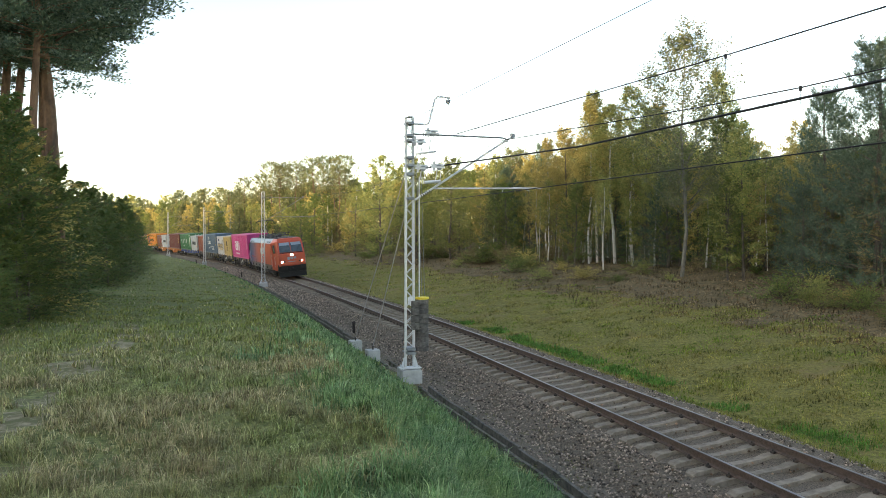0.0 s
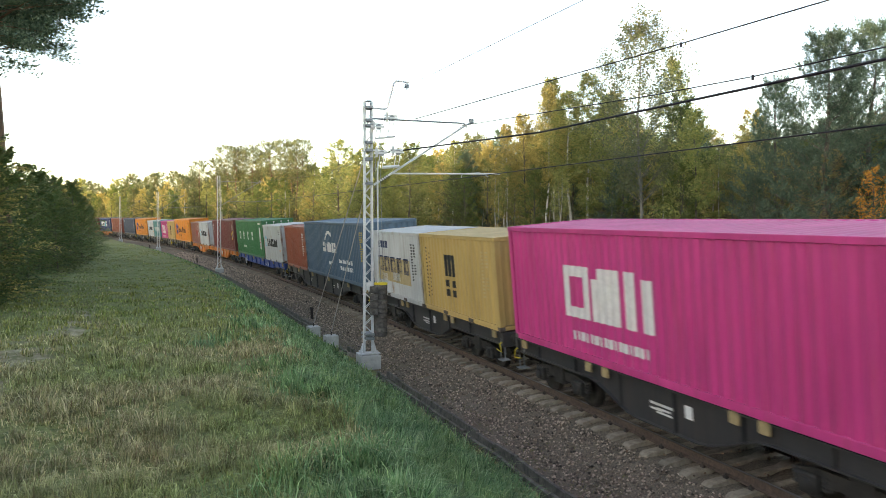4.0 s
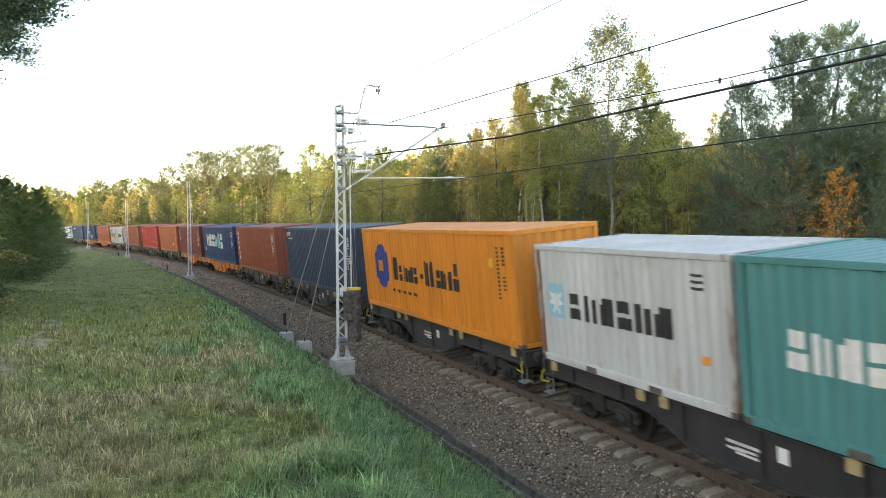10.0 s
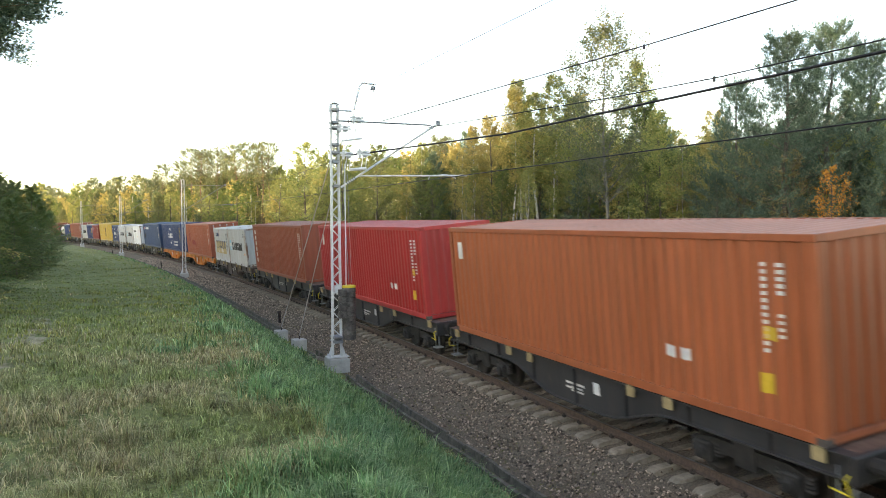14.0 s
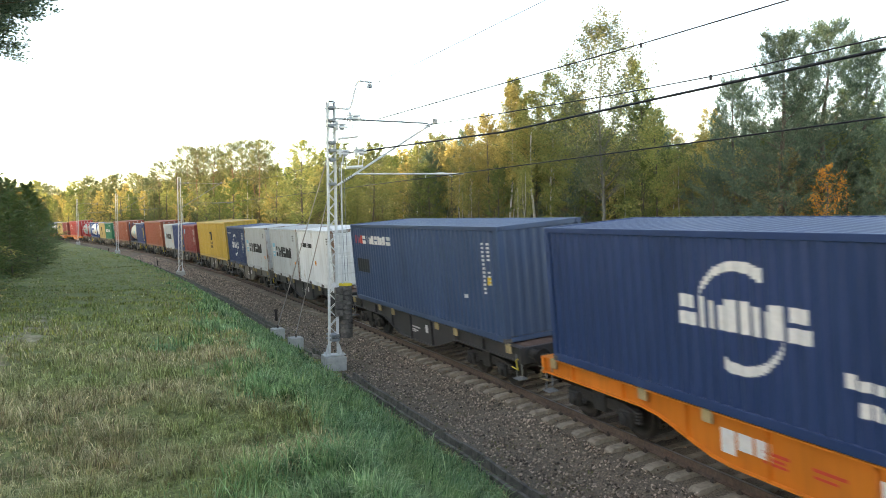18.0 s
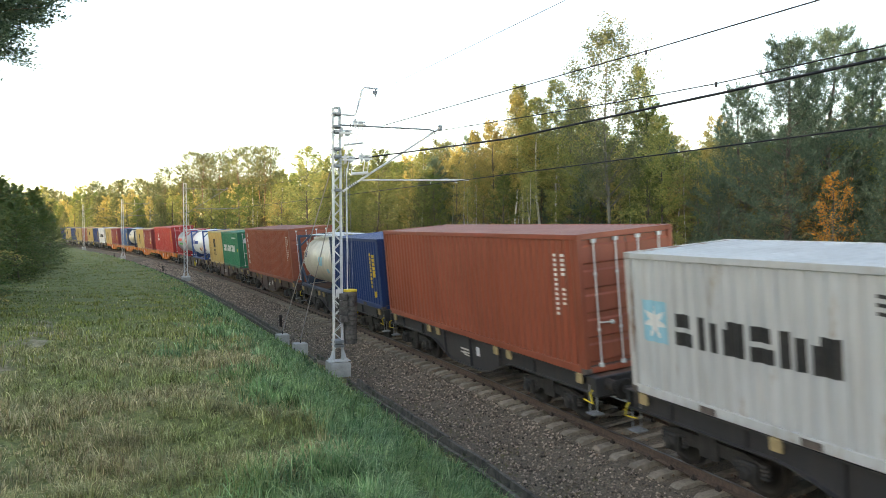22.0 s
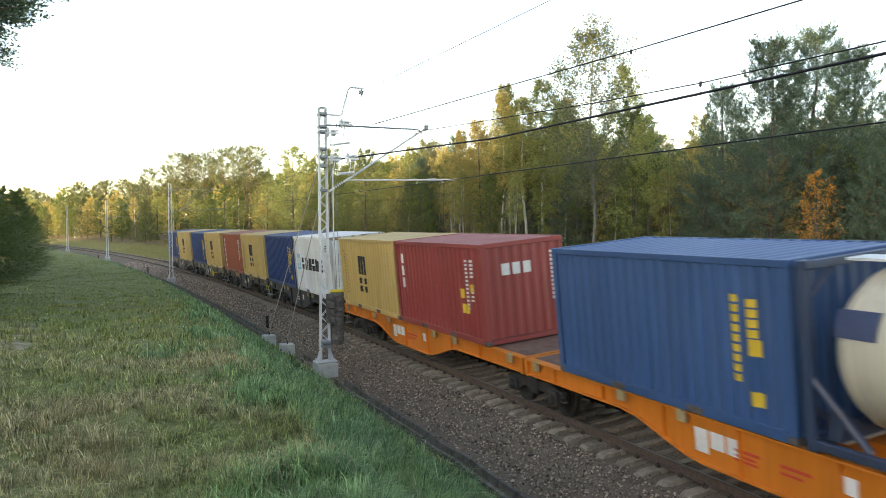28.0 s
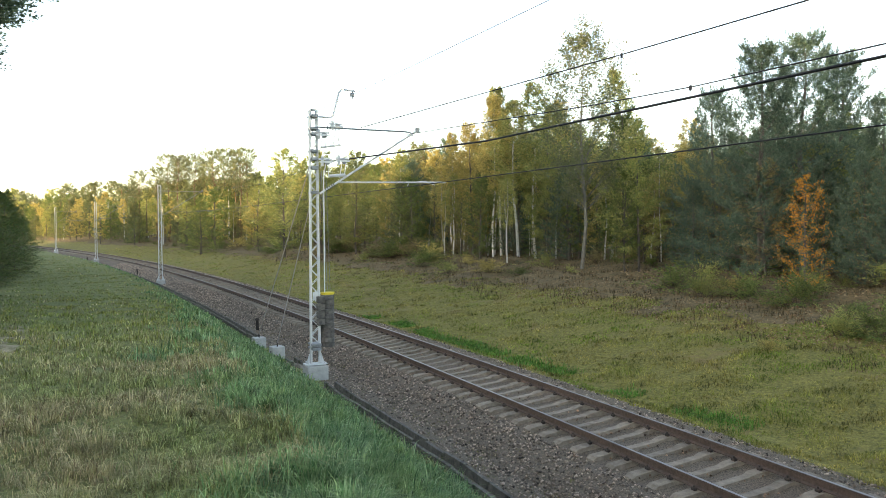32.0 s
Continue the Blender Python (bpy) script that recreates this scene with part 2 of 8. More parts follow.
# ---- mesh building ----
class Form:
    """Vertices and faces collected from simple solids."""

    def __init__(self):
        self.v, self.f, self.smooth = [], [], False

    def add(self, verts, faces):
        k = len(self.v)
        self.v += [tuple(p) for p in verts]
        self.f += [tuple(i + k for i in f) for f in faces]
        return self

    def box(self, x0, x1, y0, y1, z0, z1, bevel=0.0):
        if not bevel:
            v = [(x, y, z) for x in (x0, x1) for y in (y0, y1) for z in (z0, z1)]
            return self.add(v, [(0, 1, 3, 2), (4, 6, 7, 5), (0, 4, 5, 1), (2, 3, 7, 6), (0, 2, 6, 4), (1, 5, 7, 3)])
        b, cx, cy, cz = bevel, (x0 + x1) / 2, (y0 + y1) / 2, (z0 + z1) / 2
        bm = bmesh.new()
        bmesh.ops.create_cube(bm, size=1, matrix=Matrix.Translation((cx, cy, cz)) @ Matrix.Diagonal((x1 - x0, y1 - y0, z1 - z0, 1)))
        bmesh.ops.bevel(bm, geom=bm.edges[:], offset=b, segments=1, affect="EDGES")
        bm.verts.index_update()
        self.add([p.co for p in bm.verts], [[p.index for p in f.verts] for f in bm.faces])
        bm.free()
        return self

    def prism(self, outline, axis, a, b):
        """The outline (pairs) pushed along an axis from a to b. Pairs are y, z for x; x, z for y; x, y for z."""
        def put(p, q):
            return {"x": (q, p[0], p[1]), "y": (p[0], q, p[1]), "z": (p[0], p[1], q)}[axis]
        n = len(outline)
        v = [put(p, a) for p in outline] + [put(p, b) for p in outline]
        return self.add(v, [tuple(range(n)), tuple(range(2 * n - 1, n - 1, -1))] + [(i, (i + 1) % n, n + (i + 1) % n, n + i) for i in range(n)])

    def rod(self, p, q, r, sides=8, r2=None, caps=True):
        p, q = Vector(p), Vector(q)
        d = (q - p).normalized()
        u = d.orthogonal().normalized()
        w = d.cross(u)
        r2 = r if r2 is None else r2
        ring = [(math.cos(6.28319 * k / sides), math.sin(6.28319 * k / sides)) for k in range(sides)]
        v = [p + (u * c + w * s) * r for c, s in ring] + [q + (u * c + w * s) * r2 for c, s in ring]
        f = [(k, (k + 1) % sides, sides + (k + 1) % sides, sides + k) for k in range(sides)]
        if caps:
            f += [tuple(range(sides - 1, -1, -1)), tuple(range(sides, 2 * sides))]
        return self.add(v, f)

    def tube(self, pts, radii, sides=8):
        pts = [Vector(p) for p in pts]
        v, f = [], []
        u = None
        for i, p in enumerate(pts):
            d = (pts[min(i + 1, len(pts) - 1)] - pts[max(i - 1, 0)]).normalized()
            u = d.orthogonal().normalized() if u is None else (u - d * u.dot(d)).normalized()
            w = d.cross(u)
            r = radii[i] if hasattr(radii, "__len__") else radii
            v += [p + (u * math.cos(6.28319 * k / sides) + w * math.sin(6.28319 * k / sides)) * r for k in range(sides)]
            if i:
                a, b = (i - 1) * sides, i * sides
                f += [(a + k, a + (k + 1) % sides, b + (k + 1) % sides, b + k) for k in range(sides)]
        f += [tuple(range(sides - 1, -1, -1)), tuple(range(len(v) - sides, len(v)))]
        return self.add(v, f)

    def lathe(self, profile, axis="x", sides=16, at=(0, 0, 0)):
        """The profile (place along the axis, radius) turned round the axis."""
        v, f = [], []
        for i, (a, r) in enumerate(profile):
            for k in range(sides):
                c, s = r * math.cos(6.28319 * k / sides), r * math.sin(6.28319 * k / sides)
                p = {"x": (a, c, s), "y": (c, a, s), "z": (c, s, a)}[axis]
                v.append((p[0] + at[0], p[1] + at[1], p[2] + at[2]))
            if i:
                A, B = (i - 1) * sides, i * sides
                f += [(A + k, A + (k + 1) % sides, B + (k + 1) % sides, B + k) for k in range(sides)]
        f += [tuple(range(sides - 1, -1, -1)), tuple(range(len(v) - sides, len(v)))]
        return self.add(v, f)

    def mesh(self, name, smooth=None):
        me = bpy.data.meshes.new(name)
        me.from_pydata(self.v, [], self.f)
        if smooth if smooth is not None else self.smooth:
            me.polygons.foreach_set("use_smooth", [True] * len(me.polygons))
            me.set_sharp_from_angle(angle=radians(35))
        me.update()
        bm = bmesh.new()
        bm.from_mesh(me)
        bmesh.ops.recalc_face_normals(bm, faces=bm.faces[:])
        bm.to_mesh(me)
        bm.free()
        return me


def part(name, form, mat, parent=None, label="", m=None):
    """Links a form or a mesh as one object under its thing, with its own material."""
    me = form.mesh(name) if isinstance(form, Form) else form
    ob = new(name, me)
    if not me.materials:
        me.materials.append(mat)
    elif me.materials[0] != mat:
        ob.material_slots[0].link = "OBJECT"
        ob.material_slots[0].material = mat
    if parent:
        ob.parent = parent
    if m is not None:
        ob.matrix_basis = m
    if label:
        tagged(ob, label)
    return ob


def thing(name, label, category, group="", m=None, kind=""):
    ob = new(name)
    ob.empty_display_size = 0.3
    if m is not None:
        ob.matrix_basis = m
    return tagged(ob, label, category, group, kind)


def soup(name, verts, corners, mat, size=3):
    """A mesh from arrays: verts (n, 3) and faces of one size (k, size)."""
    me = bpy.data.meshes.new(name)
    n, k = len(verts), len(corners)
    me.vertices.add(n)
    me.vertices.foreach_set("co", np.asarray(verts, np.float32).ravel())
    me.loops.add(k * size)
    me.loops.foreach_set("vertex_index", np.asarray(corners, np.int32).ravel())
    me.polygons.add(k)
    me.polygons.foreach_set("loop_start", np.arange(0, k * size, size, dtype=np.int32))
    me.update(calc_edges=True)
    me.materials.append(mat)
    return me

# ---- surfaces of the place ----
M_TURF = material("turf", (0.055, 0.072, 0.02), (0.27, 0.285, 0.095), 14.0, 0.95, 1.0, 45, spots=(0.24, 0.21, 0.10), spot_at=0.62, spot_scale=0.9)
M_VERGE = material("short_grass", (0.07, 0.072, 0.013), (0.31, 0.27, 0.062), 9.0, 0.95, 1.0, 40, spots=(0.22, 0.165, 0.06), spot_at=0.56, spot_scale=0.45)
M_SAND = material("trodden_sand", (0.16, 0.13, 0.075), (0.36, 0.31, 0.20), 9.0, 0.95, 0.8, 40, spots=(0.12, 0.12, 0.045), spot_at=0.45, spot_scale=4.0)
M_LITTER = material("leaf_litter", (0.05, 0.038, 0.016), (0.26, 0.185, 0.085), 5.0, 0.95, 0.8, 22, spots=(0.05, 0.06, 0.02), spot_at=0.58, spot_scale=0.6)
M_BED = material("ballast_bed", (0.045, 0.035, 0.026), (0.26, 0.205, 0.15), 34.0, 0.95, 1.0, 40, spots=(0.06, 0.062, 0.028), spot_at=0.62, spot_scale=0.8)
M_STONE = material("ballast_stone", (0.15, 0.113, 0.085), (0.42, 0.335, 0.265), 10.0, 0.9, 0.3, 60, island=0.85)
M_STONE_BROWN = material("stained_ballast_stone", (0.15, 0.095, 0.062), (0.31, 0.205, 0.135), 10.0, 0.9, 0.3, 60, island=0.8)
M_CONCRETE = material("old_concrete", (0.17, 0.14, 0.105), (0.33, 0.28, 0.22), 6.0, 0.9, 0.4, 50, spots=(0.16, 0.13, 0.10), spot_at=0.62, spot_scale=4.0, own=0.18)
M_PALE_CONCRETE = material("pale_concrete", (0.38, 0.38, 0.37), (0.55, 0.55, 0.53), 5.0, 0.85, 0.3, 60, spots=(0.28, 0.27, 0.25), spot_at=0.66, spot_scale=5.0)
M_DARK_CONCRETE = material("dirty_concrete", (0.055, 0.05, 0.043), (0.20, 0.18, 0.15), 5.0, 0.9, 0.6, 40, spots=(0.05, 0.055, 0.02), spot_at=0.54, spot_scale=2.0)
M_RUST = material("rail_rust", (0.06, 0.042, 0.034), (0.13, 0.09, 0.07), 14.0, 0.85, 0.3, 90)
M_SHINE = material("rail_head", (0.22, 0.20, 0.19), (0.40, 0.38, 0.37), 3.0, 0.42, metal=1.0, stretch=(0.1, 1, 1))
M_CLIP = material("rail_clip", (0.03, 0.025, 0.022), (0.07, 0.05, 0.04), 10.0, 0.8)
M_GALV = material("galvanised_steel", (0.55, 0.57, 0.58), (0.74, 0.76, 0.77), 5.0, 0.5, 0.1, 80, metal=0.1, spots=(0.36, 0.37, 0.38), spot_at=0.6, spot_scale=8.0)
M_GALV_DARK = material("weathered_zinc", (0.20, 0.22, 0.24), (0.34, 0.36, 0.38), 8.0, 0.55, metal=0.5)
M_WEIGHT = material("cast_iron_weight", (0.045, 0.043, 0.04), (0.16, 0.15, 0.14), 9.0, 0.75, 0.3, 40, own=0.2)
M_YELLOW = material("yellow_cap", (0.65, 0.50, 0.03), (0.75, 0.60, 0.06), 5.0, 0.6)
M_WIRE = material("dark_wire", (0.015, 0.016, 0.018), (0.05, 0.05, 0.055), 20.0, 0.5, metal=0.6)
M_STAY = material("stay_cable", (0.34, 0.31, 0.29), (0.48, 0.45, 0.42), 20.0, 0.6)
M_INSUL = material("insulator_glaze", (0.10, 0.11, 0.12), (0.22, 0.24, 0.25), 10.0, 0.3)
M_POST = material("rusty_post", (0.02, 0.016, 0.014), (0.05, 0.035, 0.028), 10.0, 0.9)

# ---- ground: one sheet along the track, out to the horizon ----


def steps(*runs):
    out = []
    for a, b, d in runs:
        out += list(np.arange(a, b - 1e-6, d))
    return np.array(out + [runs[-1][1]])


gs = steps((-760, -300, 20), (-300, -140, 5), (-140, -60, 2), (-60, 14, 0.4), (14, 60, 4), (60, 680, 30))
gn = steps((-620, -120, 50), (-120, -40, 8), (-40, -20, 1.5), (-20, -3.4, 0.3), (-3.4, 3.0, 0.4), (3.0, 16, 0.5), (16, 34, 1.2), (34, 90, 6), (90, 330, 30), (330, 930, 100))
S, Nn = np.meshgrid(gs, gn, indexing="ij")
gx, gy, _ = at(S, Nn, 0)
gz = ground_z(S, Nn)
gv = np.stack([gx, gy, gz], -1).reshape(-1, 3)
ni, nj = len(gs), len(gn)
idx = np.arange(ni * nj).reshape(ni, nj)
gf = np.stack([idx[:-1, :-1], idx[1:, :-1], idx[1:, 1:], idx[:-1, 1:]], -1).reshape(-1, 4)
me = soup("ground", gv, gf, M_TURF, 4)
for mm in (M_VERGE, M_LITTER, M_BED, M_SAND):
    me.materials.append(mm)
cs, cn = ((a[:-1, :-1] + a[1:, 1:]) / 2 for a in (S, Nn))
wob = hum(cs, cn, 9.0, 11)
slot = np.where(cn < -3.6, 0, np.where(cn < 3.3, 3, np.where(cn < 13.5 + 1.6 * wob, 1, 2)))
slot = np.where((np.abs(cn + 12.1) < 0.32 + 0.4 * hum(cs, cn, 2.2, 12)) & (cs > -26), 4, slot)     # a trodden path on the bank
me.polygons.foreach_set("material_index", slot.astype(np.int32).ravel())
me.polygons.foreach_set("use_smooth", np.ones(len(gf), bool))
tagged(new("ground", me), "autumn grass banks and leaf-strewn forest floor beside a railway", "ground", kind="structure")

# ---- ballast ----
bs = steps((-760, -150, 10), (-150, -60, 1.5), (-60, 10, 0.16), (10, 40, 2), (40, 680, 20))
PROFILE_N = np.concatenate([np.linspace(-3.3, -1.75, 12), np.linspace(-1.6, 1.6, 22), np.linspace(1.75, 3.1, 10)])


def ballast_z(n):
    """Top of the ballast across the track, with the cant."""
    top = (n + 0.75) * math.sin(CANT) - 0.27
    edge_near, edge_far = (-1.55 + 0.75) * math.sin(CANT) - 0.25, (1.65 + 0.75) * math.sin(CANT) - 0.25
    z = np.where(n < -1.55, edge_near + (n + 1.55) * 0.36, top)
    return np.where(n > 1.65, edge_far - (n - 1.65) * 0.62, z)


S, Nn = np.meshgrid(bs, PROFILE_N, indexing="ij")
fine = np.clip((Nn > -3.2) & (Nn < 3.05), 0, 1)
rng = np.random.RandomState(5)
bz = ballast_z(Nn) + fine * (rng.uniform(-0.025, 0.025, S.shape) + 0.02 * hum(S, Nn, 1.3, 21))
bz[:, 0], bz[:, -1] = -0.86, -0.80
bx, by, _ = at(S, Nn, 0)
ni, nj = S.shape
idx = np.arange(ni * nj).reshape(ni, nj)
me = soup("ballast", np.stack([bx, by, bz], -1).reshape(-1, 3), np.stack([idx[:-1, :-1], idx[1:, :-1], idx[1:, 1:], idx[:-1, 1:]], -1).reshape(-1, 4), M_BED, 4)
tagged(new("ballast_bed", me), "brownish crushed-stone ballast bed under the rails", "ballast", kind="structure")

# loose stones on it
rng = np.random.RandomState(6)
K = 74000
ss = 6 - 113 * rng.uniform(0, 1, K) ** 2.3
nn = np.where(rng.uniform(0, 1, K) < 0.58, rng.uniform(-3.4, -1.1, K), rng.uniform(-1.1, 2.95, K))
keep = ~((np.abs(np.abs(nn) - 0.75) < 0.12))
in_gap = np.abs((ss % 0.6) - 0.3) < 0.15
keep &= (np.abs(nn) > 1.28) | in_gap
keep &= (nn > -2.8) | (rng.uniform(0, 1, K) < 0.5)
ss, nn = ss[keep], nn[keep]
K = len(ss)
cx, cy, _ = at(ss, nn, 0)
cz = np.maximum(ballast_z(nn), -0.66) + rng.uniform(-0.005, 0.035, K)
r = rng.uniform(0.018, 0.042, K) * np.maximum(1, -ss / 38)
octa = np.array([(1, 0, 0), (-1, 0, 0), (0, 1, 0), (0, -1, 0), (0, 0, 1), (0, 0, -1)], float)
tri = np.array([(0, 2, 4), (2, 1, 4), (1, 3, 4), (3, 0, 4), (2, 0, 5), (1, 2, 5), (3, 1, 5), (0, 3, 5)])
v = octa[None] * rng.uniform(0.65, 1.25, (K, 6, 1)) + rng.uniform(-0.25, 0.25, (K, 6, 3))
v = v * r[:, None, None] * np.array([1, 1, 0.8]) + np.stack([cx, cy, cz], -1)[:, None, :]
me = soup("stones", v.reshape(-1, 3), (tri[None] + 6 * np.arange(K)[:, None, None]).reshape(-1, 3), M_STONE)
me.materials.append(M_STONE_BROWN)
me.polygons.foreach_set("material_index", np.repeat((np.abs(nn + rng.normal(0, 0.15, K)) < 1.0).astype(np.int32), 8))
tagged(new("ballast_stones", me), "loose angular grey-brown ballast stones between and beside the sleepers", "stones", kind="stuff")

# ---- track: rails and sleepers ----
track = thing("railway_track", "single railway track with rusty rails on pale concrete sleepers", "track", kind="structure")
RAIL = [(-0.075, -0.172), (0.075, -0.172), (0.07, -0.158), (0.012, -0.14), (0.012, -0.045), (0.036, -0.03), (0.036, -0.006), (-0.036, -0.006), (-0.036, -0.03), (-0.012, -0.045), (-0.012, -0.14), (-0.07, -0.158)]
rs = steps((-760, -160, 6), (-160, -60, 2), (-60, 12, 0.8), (12, 680, 8))


def sweep(profile, n0, closed=True):
    """A profile (n, z in the tilted plane, from n0) drawn along the whole track."""
    v, f = [], []
    k = len(profile)
    for i, s in enumerate(rs):
        for a, b in profile:
            n, z = canted(n0 + a, b)
            v.append(tuple(float(q) for q in at(s, n, z)))
        if i:
            A, B = (i - 1) * k, i * k
            f += [(A + j, A + (j + 1) % k, B + (j + 1) % k, B + j) for j in range(k if closed else k - 1)]
    return Form().add(v, f)


for side, n0 in (("near", -0.75), ("far", 0.75)):
    rail = part("rail", sweep(RAIL, n0), M_RUST, track, "rust-brown steel rail")
    part("running_surface", sweep([(-0.024, -0.0055), (-0.018, 0.0), (0.018, 0.0), (0.024, -0.0055)], n0), M_SHINE, rail, "polished rail head")

# a sleeper: waisted, with sloping ends
sl = Form()
W = [(-1.3, 0.145, -0.235), (-1.22, 0.15, -0.19), (-0.45, 0.13, -0.185), (-0.3, 0.11, -0.215), (0.3, 0.11, -0.215), (0.45, 0.13, -0.185), (1.22, 0.15, -0.19), (1.3, 0.145, -0.235)]
v, f = [], []
for i, (y, w, z) in enumerate(W):
    v += [(-w, y, -0.42), (-w * 0.8, y, z), (w * 0.8, y, z), (w, y, -0.42)]
    if i:
        A, B = 4 * i - 4, 4 * i
        f += [(A + j, A + (j + 1) % 4, B + (j + 1) % 4, B + j) for j in range(4)]
f += [(0, 1, 2, 3), (31, 30, 29, 28)]
sl.add(v, f)
SLEEPER = sl.mesh("sleeper")
SLEEPER.materials.append(M_CONCRETE)
clip = Form()
for y in (-0.75, 0.75):
    for d in (-0.115, 0.115):
        clip.box(-0.05, 0.05, y + d - 0.035, y + d + 0.035, -0.188, -0.135, 0.012)
        clip.rod((0, y + d, -0.14), (0, y + d, -0.10), 0.018, 6)
CLIP = clip.mesh("fastening")
CLIP.materials.append(M_CLIP)


# ---- drain beside the track: dark concrete troughs end to end ----
drain = thing("drainage_channel", "dark moss-stained concrete drainage channel of short troughs", "drain", kind="structure")
tr = Form()
tr.prism([(-0.2, -0.5), (0.2, -0.5), (0.2, 0.0), (0.13, 0.0), (0.10, -0.36), (-0.10, -0.36), (-0.13, 0.02), (-0.2, 0.02)], "x", -0.49, 0.49)
TROUGH = tr.mesh("trough")
TROUGH.materials.append(M_DARK_CONCRETE)
rng = random.Random(9)
for k in range(112):
    s = 4.0 - k * 1.0
    if -26.6 < s < -22.4 or -32.5 < s < -27.6:
        continue
    x, y, h = (float(a) for a in line(s))
    n = -3.55
    o = part("trough", TROUGH, M_DARK_CONCRETE, drain, m=pose(x - n * math.sin(h), y + n * math.cos(h), -0.47 + rng.uniform(-0.03, 0.03), rng.uniform(-3, 3), rng.uniform(-1.5, 1.5), math.degrees(h) + rng.uniform(-1.2, 1.2)))


# ---- masts and wires ----
QUARTER = pose(0, 0, 0, 0, 0, 90)


def lattice_mast(name, label, m, height=8.62):
    """A steel mast of two channels with zigzag lacing, tapering to the top, on a concrete foot."""
    mast = thing(name, label, "mast", "overhead line masts", m)
    w0, w1 = 0.15, 0.12
    part("foundation", Form().box(-0.34, 0.34, -0.34, 0.34, -0.45, 0.37, 0.015), M_PALE_CONCRETE, mast, "pale concrete foundation block")
    base = Form().box(-0.36, 0.36, -0.2, 0.2, 0.40, 0.43)
    for x in (-0.27, 0.27):
        for y in (-0.14, 0.14):
            base.rod((x, y, 0.36), (x, y, 0.50), 0.022, 6)
    base.prism([(-0.3, 0.43), (-0.2, 0.43), (-0.17, 0.75), (-0.2, 0.75)], "y", -0.012, 0.012).prism([(0.3, 0.43), (0.2, 0.43), (0.17, 0.75), (0.2, 0.75)], "y", -0.012, 0.012)
    part("base_plate", base, M_GALV, mast, m=QUARTER)
    for sx in (-1, 1):
        ch = Form()
        v, f = [], []
        for i, (z, w) in enumerate(((0.43, w0), (height, w1))):
            o = [(w + 0.02, -0.07), (w + 0.02, 0.07), (w - 0.035, 0.07), (w - 0.035, 0.058), (w + 0.008, 0.058), (w + 0.008, -0.058), (w - 0.035, -0.058), (w - 0.035, -0.07)]
            v += [(sx * a, b, z) for a, b in o]
        ch.add(v, [(j, (j + 1) % 8, 8 + (j + 1) % 8, 8 + j) for j in range(8)] + [(7, 6, 5, 4, 3, 2, 1, 0), tuple(range(8, 16))])
        part("channel", ch, M_GALV, mast, m=QUARTER)
    k, z, sgn = 0, 0.8, 1
    while z < height - 0.4:
        w = w0 + (w1 - w0) * z / height - 0.01
        for y in (-0.066, 0.066):
            part("lacing_bar", Form().rod((-sgn * w, y, z), (sgn * w, y, z + 0.27), 0.014, 4), M_GALV, mast, m=QUARTER)
        z, sgn = z + 0.27, -sgn
    part("cap", Form().box(-w1 - 0.03, w1 + 0.03, -0.085, 0.085, height, height + 0.03), M_GALV, mast)
    return mast


def collar(mast, z, wide=0.2, deep=0.11, tall=0.09):
    part("collar", Form().box(-wide, wide, -deep, deep, z - tall / 2, z + tall / 2, 0.01).box(-wide - 0.06, wide + 0.06, -deep - 0.012, -deep, z - 0.03, z + 0.03), M_GALV_DARK, mast)


def insulator(p, q, r=0.055):
    """A ribbed insulator between two places."""
    fm = Form()
    p, q = Vector(p), Vector(q)
    fm.rod(p, q, 0.02, 6)
    n = 5
    for i in range(n):
        a = p.lerp(q, (i + 0.7) / (n + 0.6))
        b = p.lerp(q, (i + 1.0) / (n + 0.6))
        fm.rod(a, b, r * 0.5, 10, r)
    return fm


def cantilever(mast, near):
    """The hinged arm that carries the wires over the track: +y of the mast points to the track; heights above the rails."""
    reach, q = 3.55, -mast.matrix_basis.translation.z
    zinc, slim = (M_GALV, 1.0) if near else (M_GALV_DARK, 0.6)
    part("top_tube", Form().rod((0.12, 0.1, 7.50 + q), (0.12, reach - 0.35, 7.50 + q), 0.028 * slim), M_GALV_DARK, mast)
    part("diagonal_tube", Form().rod((0.12, 0.16, 5.36 + q), (0.12, reach + 0.08, 7.58 + q), 0.036 * slim), zinc, mast)
    part("register_tube", Form().rod((0.12, 0.75, 5.74 + q), (0.4, reach + 1.0, 5.80 + q), 0.028 * slim), zinc, mast)
    part("steady_arm", Form().tube([(0.2, reach - 0.35, 5.66 + q), (0.2, reach - 0.3, 5.78 + q), (0.25, reach + 0.3, 5.83 + q), (0.3, reach + 0.62, 5.70 + q)], 0.017, 6), zinc, mast)
    part("insulator", insulator((0.12, 0.35, 7.50 + q), (0.12, 0.85, 7.50 + q), 0.07), M_INSUL, mast)
    part("insulator", insulator((0.12, 0.3, 5.45 + q), (0.12, 0.68, 5.68 + q), 0.07), M_INSUL, mast)
    part("clamp", Form().box(0.07, 0.17, reach - 0.02, reach + 0.13, 7.50 + q, 7.66 + q, 0.015), M_GALV_DARK, mast)
    part("end_fitting", Form().tube([(0.12, reach - 0.4, 7.50 + q), (0.12, reach - 0.2, 7.48 + q), (0.12, reach - 0.12, 7.36 + q)], 0.03, 6), M_GALV_DARK, mast)
    for z in (7.45, 5.40, 6.2):
        collar(mast, z + q)


def mast_pose(s, n, z):
    x, y, h = (float(a) for a in line(s))
    return pose(x - n * math.sin(h), y + n * math.cos(h), z, 0, 0, math.degrees(h))


